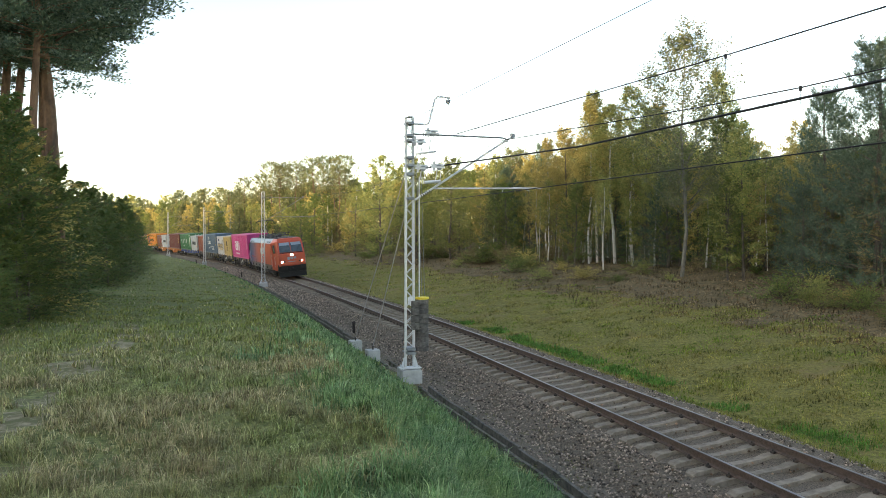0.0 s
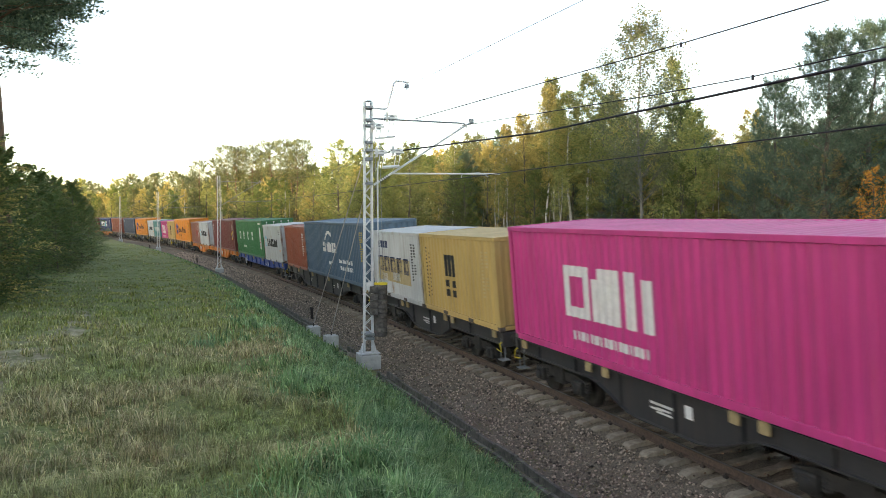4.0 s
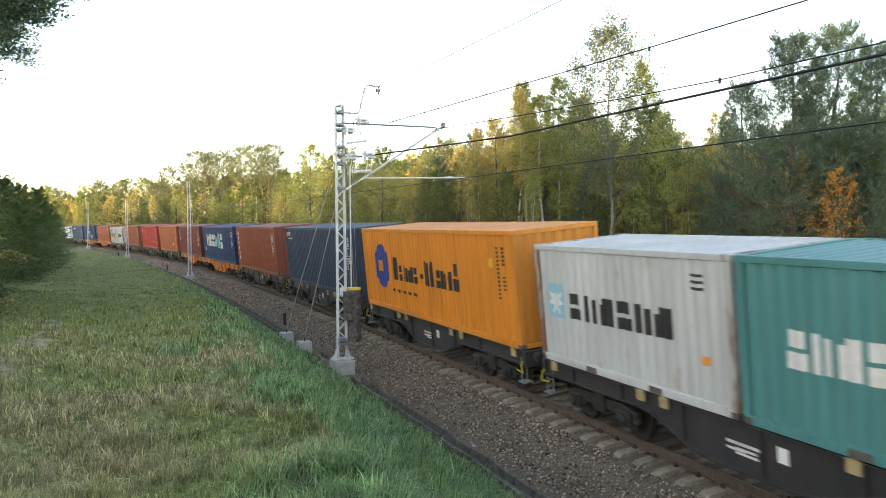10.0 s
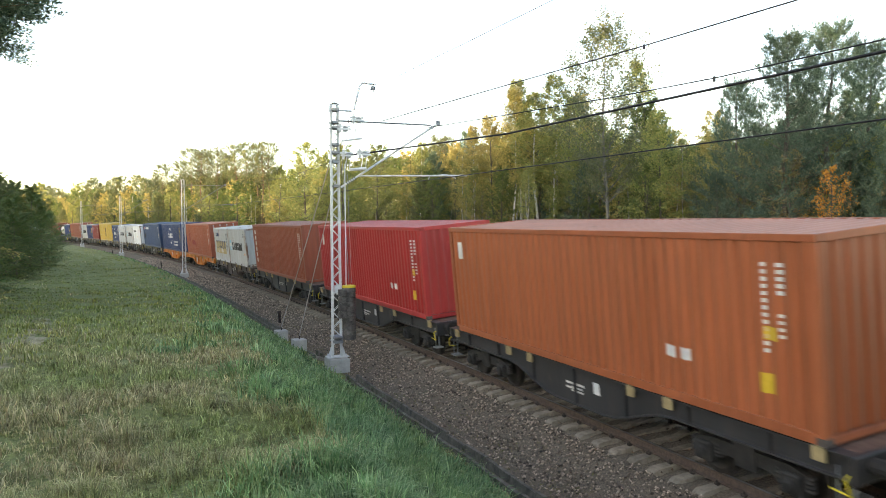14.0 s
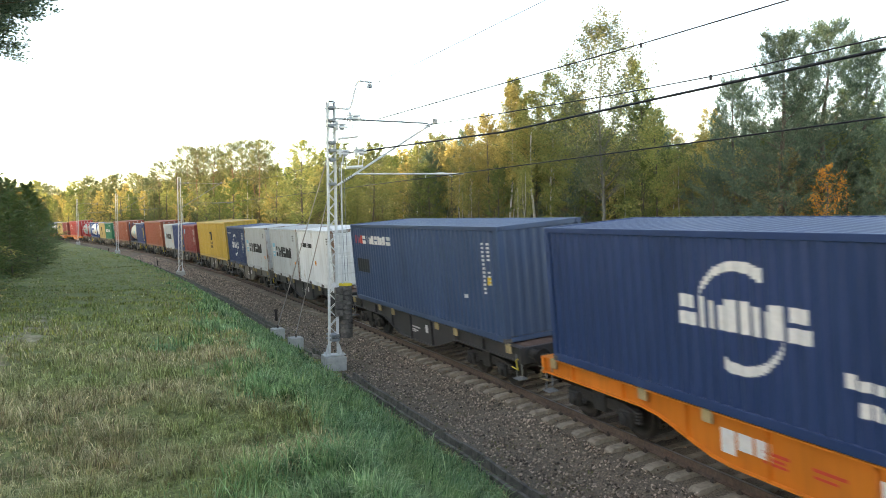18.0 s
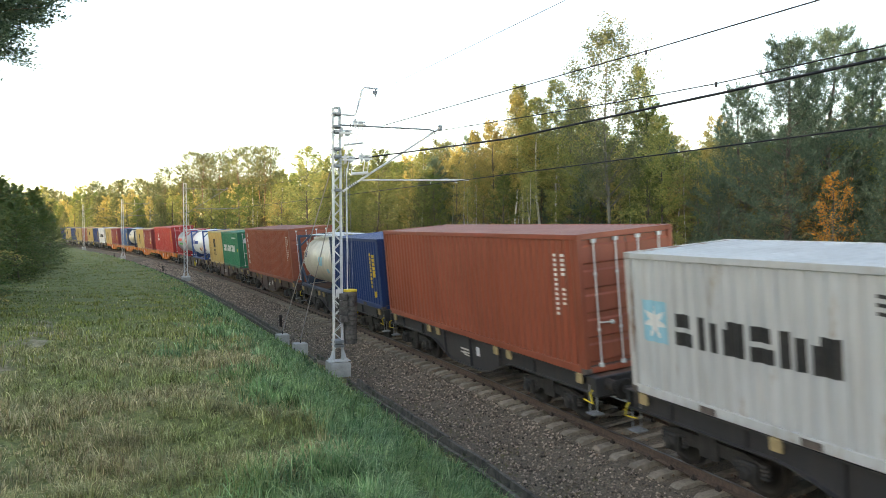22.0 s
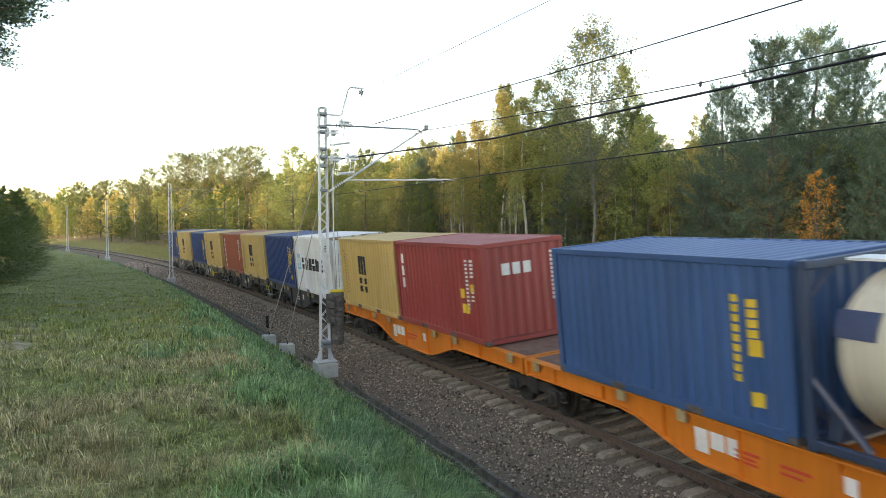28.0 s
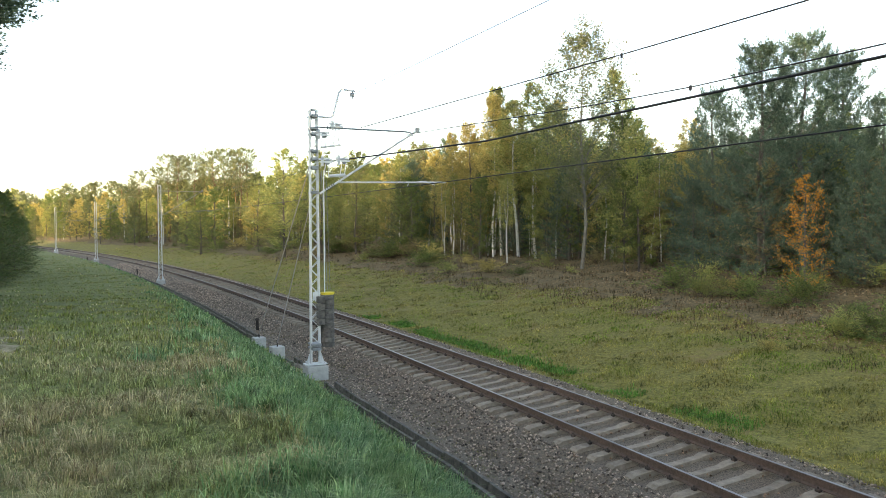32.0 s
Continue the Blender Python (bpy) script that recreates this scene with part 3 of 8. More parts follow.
MASTS = [(-24.15, -3.55, -0.57), (-70.4, -2.95, -0.66), (-119.6, -2.75, -0.56), (-160.5, -2.9, -0.3), (20.5, -3.4, -0.5)]
mast = lattice_mast("overhead_line_mast", "silver lattice steel tensioning mast with stacked weights beside the track", mast_pose(*MASTS[0]))
cantilever(mast, True)
# horn on top for the feeder wire
part("horn", Form().tube([(0.05, 0.05, 8.42), (0.12, 0.55, 8.40), (0.15, 0.62, 8.46), (0.15, 0.82, 9.22), (0.15, 0.92, 9.33), (0.18, 1.35, 9.30)], 0.03, 8), M_GALV, mast)
part("horn_clamp", Form().box(0.12, 0.2, 1.2, 1.34, 9.12, 9.24, 0.01).rod((0.16, 1.28, 9.05), (0.16, 1.28, 9.3), 0.02), M_GALV_DARK, mast)
for z in (8.42, 7.85, 7.3, 7.05, 6.75, 1.05, 0.92):
    collar(mast, z, 0.21 if z > 2 else 0.27, 0.11 if z > 2 else 0.14)
# wheels and levers of the tensioners
for z, y in ((8.1, 0.75), (7.0, 0.95), (7.8, 0.3), (6.95, 0.4)):
    wheel = Form().lathe([(-0.02, 0.02), (-0.02, 0.095), (-0.008, 0.08), (0.008, 0.08), (0.02, 0.095), (0.02, 0.02)], "x", 14, (0.22, y, z))
    part("pulley", wheel, M_GALV_DARK, mast)
    part("pulley_bracket", Form().box(0.17, 0.19, y - 0.28, y + 0.18, z + 0.06, z + 0.12).box(0.25, 0.27, y - 0.28, y + 0.18, z - 0.03, z + 0.03).box(0.17, 0.19, y - 0.2, y - 0.12, z - 0.12, z + 0.2).rod((0.2, y - 0.14, z - 0.55), (0.2, y - 0.05, z), 0.016, 6).rod((0.2, y + 0.02, z - 0.5), (0.2, y + 0.08, z), 0.013, 6), M_GALV, mast)
part("lever_bar", Form().rod((0.2, 0.2, 7.42), (0.2, 0.85, 7.52), 0.035), M_GALV, mast)
for k in range(11):
    z = 0.95 + 0.155 * k
    part("weight", Form().lathe([(z, 0.205), (z + 0.012, 0.218), (z + 0.135, 0.218), (z + 0.147, 0.205)], "z", 20, (0.43, 0.02, 0)), M_WEIGHT, mast, "dark cast-iron disc weight", QUARTER)
part("weight_cap", Form().lathe([(2.655, 0.21), (2.66, 0.225), (2.72, 0.225), (2.73, 0.21)], "z", 20, (0.43, 0.02, 0)), M_YELLOW, mast, "yellow painted cap", QUARTER)
for k in range(4):
    z = 1.68 + 0.24 * k
    part("weight", Form().box(0.02, 0.27, -0.24, -0.09, z, z + 0.22, 0.012), M_WEIGHT, mast, "dark square weight", QUARTER)
part("lever_bar", Form().rod((0.2, 0.45, 6.5), (0.2, 1.0, 6.55), 0.05), M_GALV, mast)
part("guide_rod", Form().rod((0.33, 0.0, 0.95), (0.33, 0.0, 6.7), 0.02, 6), M_GALV, mast, m=QUARTER)
part("guide_rod", Form().rod((0.44, 0.05, 2.8), (0.30, 0.2, 6.9), 0.008, 6).rod((0.52, 0.02, 2.8), (0.34, -0.1, 7.9), 0.007, 6), M_GALV_DARK, mast, m=QUARTER)
part("sign_plate", Form().box(-0.09, 0.09, -0.10, -0.085, 2.5, 2.75).box(-0.02, 0.02, -0.09, -0.07, 2.45, 2.8), M_GALV, mast, m=QUARTER)

for i in (1, 2, 3, 4):
    other = lattice_mast("overhead_line_mast", "slender silver lattice mast on the grassy side of the track", mast_pose(*MASTS[i]))
    cantilever(other, False)


def wire(name, label, pts, r, mat=None, parent=None):
    ob = part(name, Form().tube(pts, r, 6), mat or M_WIRE, parent)
    if parent is None:
        tagged(ob, label, "wire", "overhead wires")
    return ob


def run(*rows):
    return [tuple(float(q) for q in at(s, n, z)) for s, n, z in rows]


# contact wire, carrier wires and feeder, from the far masts past the camera
wire("contact_wire", "dark copper contact wire over the track", run((-160, 0.1, 5.9), (-119, -0.2, 5.75), (-95, 0, 5.72), (-70, 0.2, 5.72), (-47, 0.0, 5.68), (-24, 0.1, 5.70), (-7, 0, 5.655), (20.5, 0.1, 5.6), (60, 0, 5.6)), 0.014)
wire("carrier_wire", "thin dark carrier wire running to the cantilever tip", run((-160, 0.1, 7.3), (-140, 0, 6.9), (-119, 0, 7.4), (-95, 0, 6.9), (-70, 0, 7.45), (-47, 0, 6.95), (-24.1, 0.05, 7.5)), 0.009)
wire("carrier_wire", "thick dark carrier wire anchored at the mast", run((-24.1, -3.0, 6.42), (-23.9, -1.3, 6.68), (-18, -0.55, 6.55), (-7.2, 0.03, 6.61), (20.5, 0.1, 7.4), (60, 0, 6.8)), 0.026)
wire("carrier_wire", "thin dark carrier wire with clamps", run((-24.1, -0.3, 7.42), (-13.94, 0.05, 6.95), (-10.98, 0.03, 6.83), (-7.2, 0.03, 6.78), (20.5, 0.1, 7.4)), 0.012)
wire("feeder_wire", "thin dark feeder wire above the track", run((-23.4, -2.2, 7.47), (-13.0, 0, 7.84), (-8.47, 0.04, 7.73), (20.5, 0.2, 8.1), (60, 0, 7.6)), 0.013)
wire("earth_wire", "thin earth wire from the mast's horn", run((-119, -2.4, 8.3), (-70, -2.4, 8.5), (-24.15, -2.25, 8.62), (-14.88, -2.95, 8.16), (-11.0, -2.95, 8.1), (20.5, -3, 8.3), (60, -3, 8.3)), 0.006)
for s, z in ((-13.0, 7.84), (-10.98, 6.83)):
    p = run((s, 0.01, z))[0]
    ob = part("wire_clamp", Form().box(p[0] - 0.025, p[0] + 0.025, p[1] - 0.02, p[1] + 0.02, p[2] - 0.07, p[2] + 0.03, 0.008).rod((p[0], p[1], p[2] - 0.3), (p[0], p[1], p[2]), 0.004, 5), M_WIRE)
    tagged(ob, "small dark clamp hanging on a carrier wire", "clamp", "wire clamps")
for s in np.arange(-150, -26, 6.5):
    k = abs(((s + 24.1) / 47.0) % 1 - 0.5) * 2
    p, q = run((s, 0, 5.72), (s, 0, 6.95 + 0.45 * k ** 2))
    tagged(part("dropper", Form().rod(p, q, 0.004, 4), M_WIRE), "thin vertical dropper between carrier and contact wire", "dropper", "droppers")

# stay cables with their anchor blocks
for s, n in ((-28.6, -3.78), (-31.25, -3.9)):
    x, y, h = (float(a) for a in line(s))
    m = pose(x - n * math.sin(h), y + n * math.cos(h), -0.62, 0, 0, math.degrees(h) + 4)
    blk = thing("anchor_block", "pale concrete anchor block with an iron eye for a stay cable", "concrete block", "anchor blocks", m)
    part("block", Form().box(-0.24, 0.24, -0.24, 0.24, -0.25, 0.42, 0.02), M_PALE_CONCRETE, blk)
    part("eye_plate", Form().box(0.02, 0.09, -0.26, -0.235, 0.10, 0.26), M_CLIP, blk)
    part("eye", Form().rod((0.05, 0, 0.40), (0.05, 0, 0.58), 0.025), M_CLIP, blk)
    top = Vector(run((-24.25, -3.5, 5.6 if s > -30 else 6.75))[0])
    bot = (m @ Vector((0.05, 0, 0.55)))
    wire("stay_cable", "", [tuple(bot), tuple(bot.lerp(top, 0.5)), tuple(top)], 0.019, M_STAY)
for o in [o for o in scene.objects if o.name.startswith("stay_cable")]:
    tagged(o, "grey steel stay cable from mast to anchor block", "cable", "stay cables")

# short marker posts by the ballast
for s, n, z0, hgt in ((-36.8, -2.75, -0.75, 0.62), (-86.4, -2.75, -0.7, 0.6), (-128, -2.8, -0.7, 0.6)):
    x, y, h = (float(a) for a in line(s))
    ob = part("marker_post", Form().box(-0.07, 0.07, -0.06, 0.06, -0.2, hgt, 0.012).prism([(-0.09, hgt - 0.02), (0.09, hgt - 0.02), (0.0, hgt + 0.06)], "y", -0.08, 0.08), M_POST, m=pose(x - n * math.sin(h), y + n * math.cos(h), z0, 2, 0, math.degrees(h)))
    tagged(ob, "short dark rusty marker post in the ballast shoulder", "post", "marker posts")
# flat stones by the mast
rng = random.Random(3)
for s, n, w in ((-26.9, -3.7, 0.35), (-26.4, -3.55, 0.28), (-22.3, -3.7, 0.3), (-27.4, -3.6, 0.22)):
    x, y, h = (float(a) for a in line(s))
    bm = bmesh.new()
    bmesh.ops.create_icosphere(bm, subdivisions=2, radius=1)
    for p in bm.verts:
        p.co *= rng.uniform(0.85, 1.1)
        p.co = Vector((p.co.x * w, p.co.y * w * 0.6, p.co.z * 0.12))
    me = bpy.data.meshes.new("slab")
    bm.to_mesh(me)
    bm.free()
    tagged(part("stone_slab", me, M_CONCRETE, m=pose(x - n * math.sin(h), y + n * math.cos(h), -0.66, 4, 6, rng.uniform(0, 90))), "broken grey concrete slab lying by the mast", "stone", "stone slabs")

# ---- plants ----
M_BARK = material("grey_bark", (0.07, 0.06, 0.05), (0.20, 0.17, 0.14), 6.0, 0.95, 0.8, 30, stretch=(1, 1, 0.25))
M_BIRCH = material("birch_bark", (0.50, 0.48, 0.44), (0.72, 0.70, 0.66), 3.0, 0.8, 0.3, 30, spots=(0.05, 0.045, 0.04), spot_at=0.60, spot_scale=4.0, stretch=(1, 1, 2.2))
M_PINEBARK = material("pine_bark", (0.09, 0.058, 0.042), (0.26, 0.15, 0.092), 4.0, 0.95, 0.9, 20, stretch=(1, 1, 0.4))
M_TWIG = material("dead_twig", (0.07, 0.05, 0.035), (0.16, 0.12, 0.08), 6.0, 0.95)
L_BIRCH = leafy("birch_leaves", [(0.10, 0.12, 0.04), (0.18, 0.19, 0.07), (0.28, 0.25, 0.095), (0.14, 0.155, 0.05)], through=0.4, gain=2.0)
L_ASPEN = leafy("aspen_leaves", [(0.095, 0.12, 0.058), (0.15, 0.168, 0.085), (0.20, 0.195, 0.105), (0.12, 0.14, 0.068)], through=0.35, gain=1.35)
M_ASPEN = material("aspen_bark", (0.12, 0.115, 0.095), (0.29, 0.28, 0.245), 5.0, 0.9, 0.5, 30, spots=(0.06, 0.055, 0.045), spot_at=0.58, spot_scale=5.0, stretch=(1, 1, 0.7))
L_GOLD = leafy("golden_leaves", [(0.14, 0.135, 0.048), (0.24, 0.20, 0.07), (0.32, 0.25, 0.09), (0.17, 0.15, 0.052)], through=0.4, gain=2.1)
L_OLIVE = leafy("olive_leaves", [(0.075, 0.095, 0.034), (0.135, 0.15, 0.05), (0.20, 0.185, 0.065), (0.09, 0.11, 0.036)], through=0.38, gain=2.35)
L_BEECH = leafy("beech_leaves", [(0.032, 0.06, 0.024), (0.06, 0.096, 0.035), (0.095, 0.13, 0.042), (0.05, 0.075, 0.028), (0.12, 0.10, 0.035)], through=0.35, gain=2.0)
L_GREEN = leafy("green_leaves", [(0.042, 0.066, 0.022), (0.08, 0.105, 0.033), (0.125, 0.14, 0.042), (0.06, 0.085, 0.026)], through=0.35, gain=2.1)
L_RUST = leafy("rust_leaves", [(0.14, 0.07, 0.025), (0.30, 0.14, 0.03), (0.36, 0.17, 0.03), (0.12, 0.10, 0.03)], through=0.3)
L_BROWN = leafy("brown_leaves", [(0.11, 0.085, 0.045), (0.19, 0.145, 0.08), (0.13, 0.115, 0.05), (0.09, 0.088, 0.038)], through=0.3, gain=2.1)
L_PINE = leafy("pine_needles", [(0.026, 0.046, 0.032), (0.05, 0.078, 0.052), (0.085, 0.112, 0.072), (0.036, 0.058, 0.04)], through=0.15, gloss=0.5, gain=2.15)
# needle tones with the low sun's gold put in; shaded near pines use L_PINE
L_SCOTS = leafy("sunlit_pine_needles", [(0.06, 0.08, 0.036), (0.10, 0.115, 0.05), (0.155, 0.148, 0.06), (0.075, 0.09, 0.04)], through=0.15, gloss=0.5, gain=1.55)


def leaves(centres, spread, count, size, rng, droop=0.0, long=1.0):
    """Small quads scattered round centres: verts and corners."""
    k = len(centres)
    c = np.repeat(centres, count, 0)
    d = rng.normal(0, 1, c.shape)
    d /= np.linalg.norm(d, axis=1)[:, None] + 1e-9
    c = c + d * (rng.uniform(0, 1, len(c)) ** 0.5)[:, None] * (np.repeat(spread, count) if np.ndim(spread) else spread)[:, None] * np.array([1, 1, 0.75]) if np.ndim(spread) else c + d * (rng.uniform(0, 1, len(c)) ** 0.5)[:, None] * spread * np.array([1, 1, 0.75])
    c[:, 2] -= droop * rng.uniform(0, 1, len(c))
    u = rng.normal(0, 1, c.shape)
    u[:, 2] *= 0.7
    u /= np.linalg.norm(u, axis=1)[:, None]
    w = np.cross(u, rng.normal(0, 1, c.shape))
    w /= np.linalg.norm(w, axis=1)[:, None]
    s = size * rng.uniform(0.6, 1.3, len(c))[:, None]
    u, w = u * s * long, w * s * 0.62
    v = np.stack([c - u, c + w * 0.9, c + u, c - w * 0.9], 1).reshape(-1, 3)
    return v, np.arange(len(v)).reshape(-1, 4)


HABIT = {
    # where the crown starts, trunk radius, branches, their reach, rise and droop, twigs, their share of the branch, leaves on a twig, leaf size, flatness
    "birch": dict(start=0.40, r0=0.0075, n=60, reach=0.18, rise=(0.95, 0.75), droop=0.28, twigs=10, share=0.42, hang=0.55, many=14, leaf=0.0066, chaos=0.9),
    "aspen": dict(start=0.28, r0=0.0072, n=92, reach=0.29, rise=(0.75, 1.0), droop=0.10, twigs=13, share=0.36, hang=0.1, many=14, leaf=0.0052, chaos=1.0),
    "decid": dict(start=0.12, r0=0.010, n=64, reach=0.30, rise=(0.5, 0.95), droop=0.16, twigs=11, share=0.42, hang=0.12, many=15, leaf=0.0086, chaos=0.8),
    "beech": dict(start=0.03, r0=0.009, n=76, reach=0.46, rise=(0.35, 1.1), droop=0.30, twigs=15, share=0.34, hang=0.22, many=15, leaf=0.0088, chaos=0.28),
    "young_pine": dict(start=0.05, r0=0.013, n=102, reach=0.31, rise=(0.12, 0.85), droop=-0.10, twigs=9, share=0.34, hang=-0.35, many=4, leaf=0.0165, chaos=0.5),
    "scots": dict(start=0.60, r0=0.0088, n=64, reach=0.19, rise=(0.02, 0.75), droop=0.05, twigs=10, share=0.5, hang=-0.15, many=5, leaf=0.0085, chaos=0.6),
    "bush": dict(start=0.0, r0=0.012, n=44, reach=0.62, rise=(0.5, 1.35), droop=0.22, twigs=9, share=0.40, hang=0.1, many=12, leaf=0.0165, chaos=0.7),
}


def outline(kind, e, rng):
    """Reach of a branch at the share e of the crown's height, of the widest."""
    if kind == "birch":
        return math.sin(min(1, 0.2 + e * 0.85) * 3.0) * 0.9 + 0.16
    if kind == "aspen":
        return (math.sin((0.18 + e * 0.72) * 3.14) ** 0.8 + 0.08) * (0.55 + 0.75 * rng.random_sample())
    if kind == "decid":
        return math.sin((0.2 + e * 0.72) * 3.14) ** 0.7 * (0.6 + 0.6 * rng.random_sample()) + 0.08
    if kind == "beech":
        return math.sin((0.30 + e * 0.66) * 3.14) ** 0.75 * (0.5 + 0.7 * rng.random_sample()) + 0.06
    if kind == "young_pine":
        return (1.02 - e) ** 0.55 * (0.72 + 0.42 * rng.random_sample()) + 0.05
    if kind == "scots":
        return math.sin((0.16 + e * 0.70) * 3.14) * (0.45 + 0.75 * rng.random_sample()) + 0.1
    return 0.7 + 0.4 * rng.random_sample()


def unit(a):
    return a / (np.linalg.norm(a, axis=-1, keepdims=True) + 1e-9)


def grow(kind, h, seed):
    """Trunk form and crown arrays of one tree of height h: trunk, branches, twigs, and leaves or needle shoots on the twigs."""
    rng = np.random.RandomState(seed)
    hb = HABIT[kind]
    fm = Form()
    fm.smooth = True
    r0, start, n = hb["r0"] * h, hb["start"], hb["n"]
    if kind == "scots":
        start = 0.52 if seed <= 33 else 0.60
    lean = rng.normal(0, 0.02 * h, 2)
    ts = (0, 0.2, 0.4, 0.6, 0.8, 1)
    bends = np.array([(0, 0, -0.4)] + [(lean[0] * t + rng.normal(0, 0.008 * h), lean[1] * t + rng.normal(0, 0.008 * h), h * t) for t in ts[1:-1]] + [(lean[0], lean[1], h)])
    if kind != "bush":
        fm.tube([tuple(p) for p in bends], [r0 * 1.25, r0, r0 * 0.82, r0 * 0.6, r0 * 0.35, r0 * 0.08], 8)
    base, way, reach_, drop = [], [], [], []
    for k in range(n):
        e = (k + rng.uniform(0, 1)) / n
        az = k * 2.4 + rng.uniform(-0.5, 0.5)
        if kind == "young_pine":        # branches in whorls, a year's growth apart
            e = (k // 6 + rng.uniform(0, 0.22)) / (n / 6)
            az = (k % 6) * 1.047 + (k // 6) * 0.55 + rng.uniform(-0.3, 0.3)
        lng = hb["reach"] * h * outline(kind, e, rng)
        rise = hb["rise"][0] + (hb["rise"][1] - hb["rise"][0]) * e + rng.normal(0, 0.13)
        t = start + (0.985 - start) * e
        # the base sits lower where the branch climbs, so that the tips make the outline
        t_base = max(start * 0.9, t - 0.45 * math.sin(max(0, rise)) * lng / h)
        p = np.array([np.interp(t_base, ts, bends[:, i]) for i in range(3)])
        if kind == "bush":
            p = np.array([rng.normal(0, 0.10 * h), rng.normal(0, 0.10 * h), -0.03])
            rise, lng = rng.uniform(0.25, 1.5), lng * rng.uniform(0.75, 1.45)
        base.append(p)
        way.append((math.cos(az) * math.cos(rise), math.sin(az) * math.cos(rise), math.sin(rise)))
        reach_.append(lng)
        drop.append(hb["droop"] * rng.uniform(0.5, 1.4))
    base, way, reach_, drop = np.array(base), np.array(way), np.array(reach_), np.array(drop)

    def along(i, q):
        """Place and heading on branch i at the share q of its length."""
        p = base[i] + way[i] * (reach_[i] * q)[:, None]
        p[:, 2] -= drop[i] * reach_[i] * q ** 2
        d = way[i].copy()
        d[:, 2] -= 2 * drop[i] * q
        return p, unit(d)

    for k in range(n):
        q = np.array([0, 0.5, 1.0])
        pts, _ = along(np.array([k] * 3), q)
        rb = max(0.010, r0 * 0.25 * (1 - 0.7 * k / n))
        fm.tube([tuple(p) for p in pts], [rb, rb * 0.6, 0.006], 4)
    m = hb["twigs"]
    i = np.repeat(np.arange(n), m)
    first = 0.3 if kind in ("young_pine", "beech", "bush") else 0.4
    q = first + (1 - first) * ((np.tile(np.arange(m), n) + rng.uniform(0, 1, n * m)) / m)
    p, d = along(i, q)
    side = np.cross(d, (0, 0, 1.0)) * np.where(np.arange(n * m) % 2, 1, -1)[:, None]
    side = unit(side)
    top = unit(np.cross(side, d)) * np.where(np.arange(n * m) % 2, 1, -1)[:, None]
    flat = hb["chaos"]
    td = unit(d * 0.8 + side * rng.uniform(0.35, 1.1, (n * m, 1)) + top * rng.normal(0, 0.45 * flat, (n * m, 1)) + rng.normal(0, 0.15, (n * m, 3)))
    tl = reach_[i] * hb["share"] * (1.2 - 0.75 * q) * rng.uniform(0.6, 1.25, n * m)
    tl = np.maximum(tl, 0.018 * h)
    # leaves
    w = hb["many"]
    j = np.repeat(np.arange(n * m), w)
    r = (np.tile(np.arange(w), n * m) + rng.uniform(0.2, 1.0, n * m * w)) / w
    c = p[j] + td[j] * (tl[j] * r)[:, None]
    c[:, 2] -= hb["hang"] * tl[j] * r ** 2
    if kind in ("young_pine", "scots"):
        # a shoot: needles round a short axis that turns up
        nb = 11 if kind == "young_pine" else 9
        ax = unit(td[j] * 0.55 + np.array([0, 0, 0.8 if kind == "young_pine" else 0.5]) + rng.normal(0, 0.25, c.shape))
        sl_ = hb["leaf"] * h * rng.uniform(0.7, 1.4, len(c))
        c, ax, sl_ = np.repeat(c, nb, 0), np.repeat(ax, nb, 0), np.repeat(sl_, nb)
        c = c + ax * (sl_ * rng.uniform(0.0, 1.8 if kind == "young_pine" else 0.8, len(c)))[:, None] + rng.normal(0, 0.10 if kind == "young_pine" else 0.6, c.shape) * sl_[:, None]
        nd = unit(ax * 0.75 + unit(rng.normal(0, 1, c.shape)) * 0.8)
        wd = unit(np.cross(nd, rng.normal(0, 1, c.shape))) * (sl_ * (0.085 if kind == "young_pine" else 0.17))[:, None]
        ln = nd * (sl_ * rng.uniform(0.6, 1.0, len(c)))[:, None]
        v = np.stack([c, c + ln * 0.5 + wd, c + ln, c + ln * 0.5 - wd], 1)
    else:
        turn = np.where(np.arange(len(c)) % 2, 1, -1)[:, None]
        c = c + side[j] * turn * (h * 0.006) + rng.normal(0, 0.010 * h * flat, c.shape)
        u = unit(td[j] * 0.7 + side[j] * turn + rng.normal(0, 0.6 * flat, c.shape))
        nm = top[j] + rng.normal(0, 0.75 * flat + 0.12, c.shape)
        wv = unit(np.cross(nm, u))
        s = (hb["leaf"] * h * rng.uniform(0.65, 1.3, len(c)))[:, None]
        v = np.stack([c - u * s, c + wv * s * 0.55, c + u * s, c - wv * s * 0.55], 1)
    v = v[v[:, :, 2].mean(1) > 0.03]
    v = v[rng.permutation(len(v))].reshape(-1, 3)
    return fm, v, np.arange(len(v)).reshape(-1, 4)


KINDS = {}
SPEC = [("birch", 14, (1, 2, 3)), ("aspen", 15, (5,)), ("decid", 12, (11, 12, 13, 14)), ("beech", 7, (15, 16, 17)), ("young_pine", 12, (21, 22, 23)), ("scots", 20, (31, 32, 33, 34, 35)), ("bush", 2.5, (41, 42, 43))]
for kind, h, seeds in SPEC:
    KINDS[kind] = []
    for sd in seeds:
        fm, v, f = grow(kind, h, sd)
        tm = fm.mesh(kind + "_trunk")
        if kind == "birch":
            # dark twigs on a white stem
            tm.materials.append(M_BIRCH)
            tm.materials.append(M_BARK)
            tm.polygons.foreach_set("material_index", np.where(np.arange(len(tm.polygons)) < 42, 0, 1).astype(np.int32))
        KINDS[kind].append((h, tm, v, f))


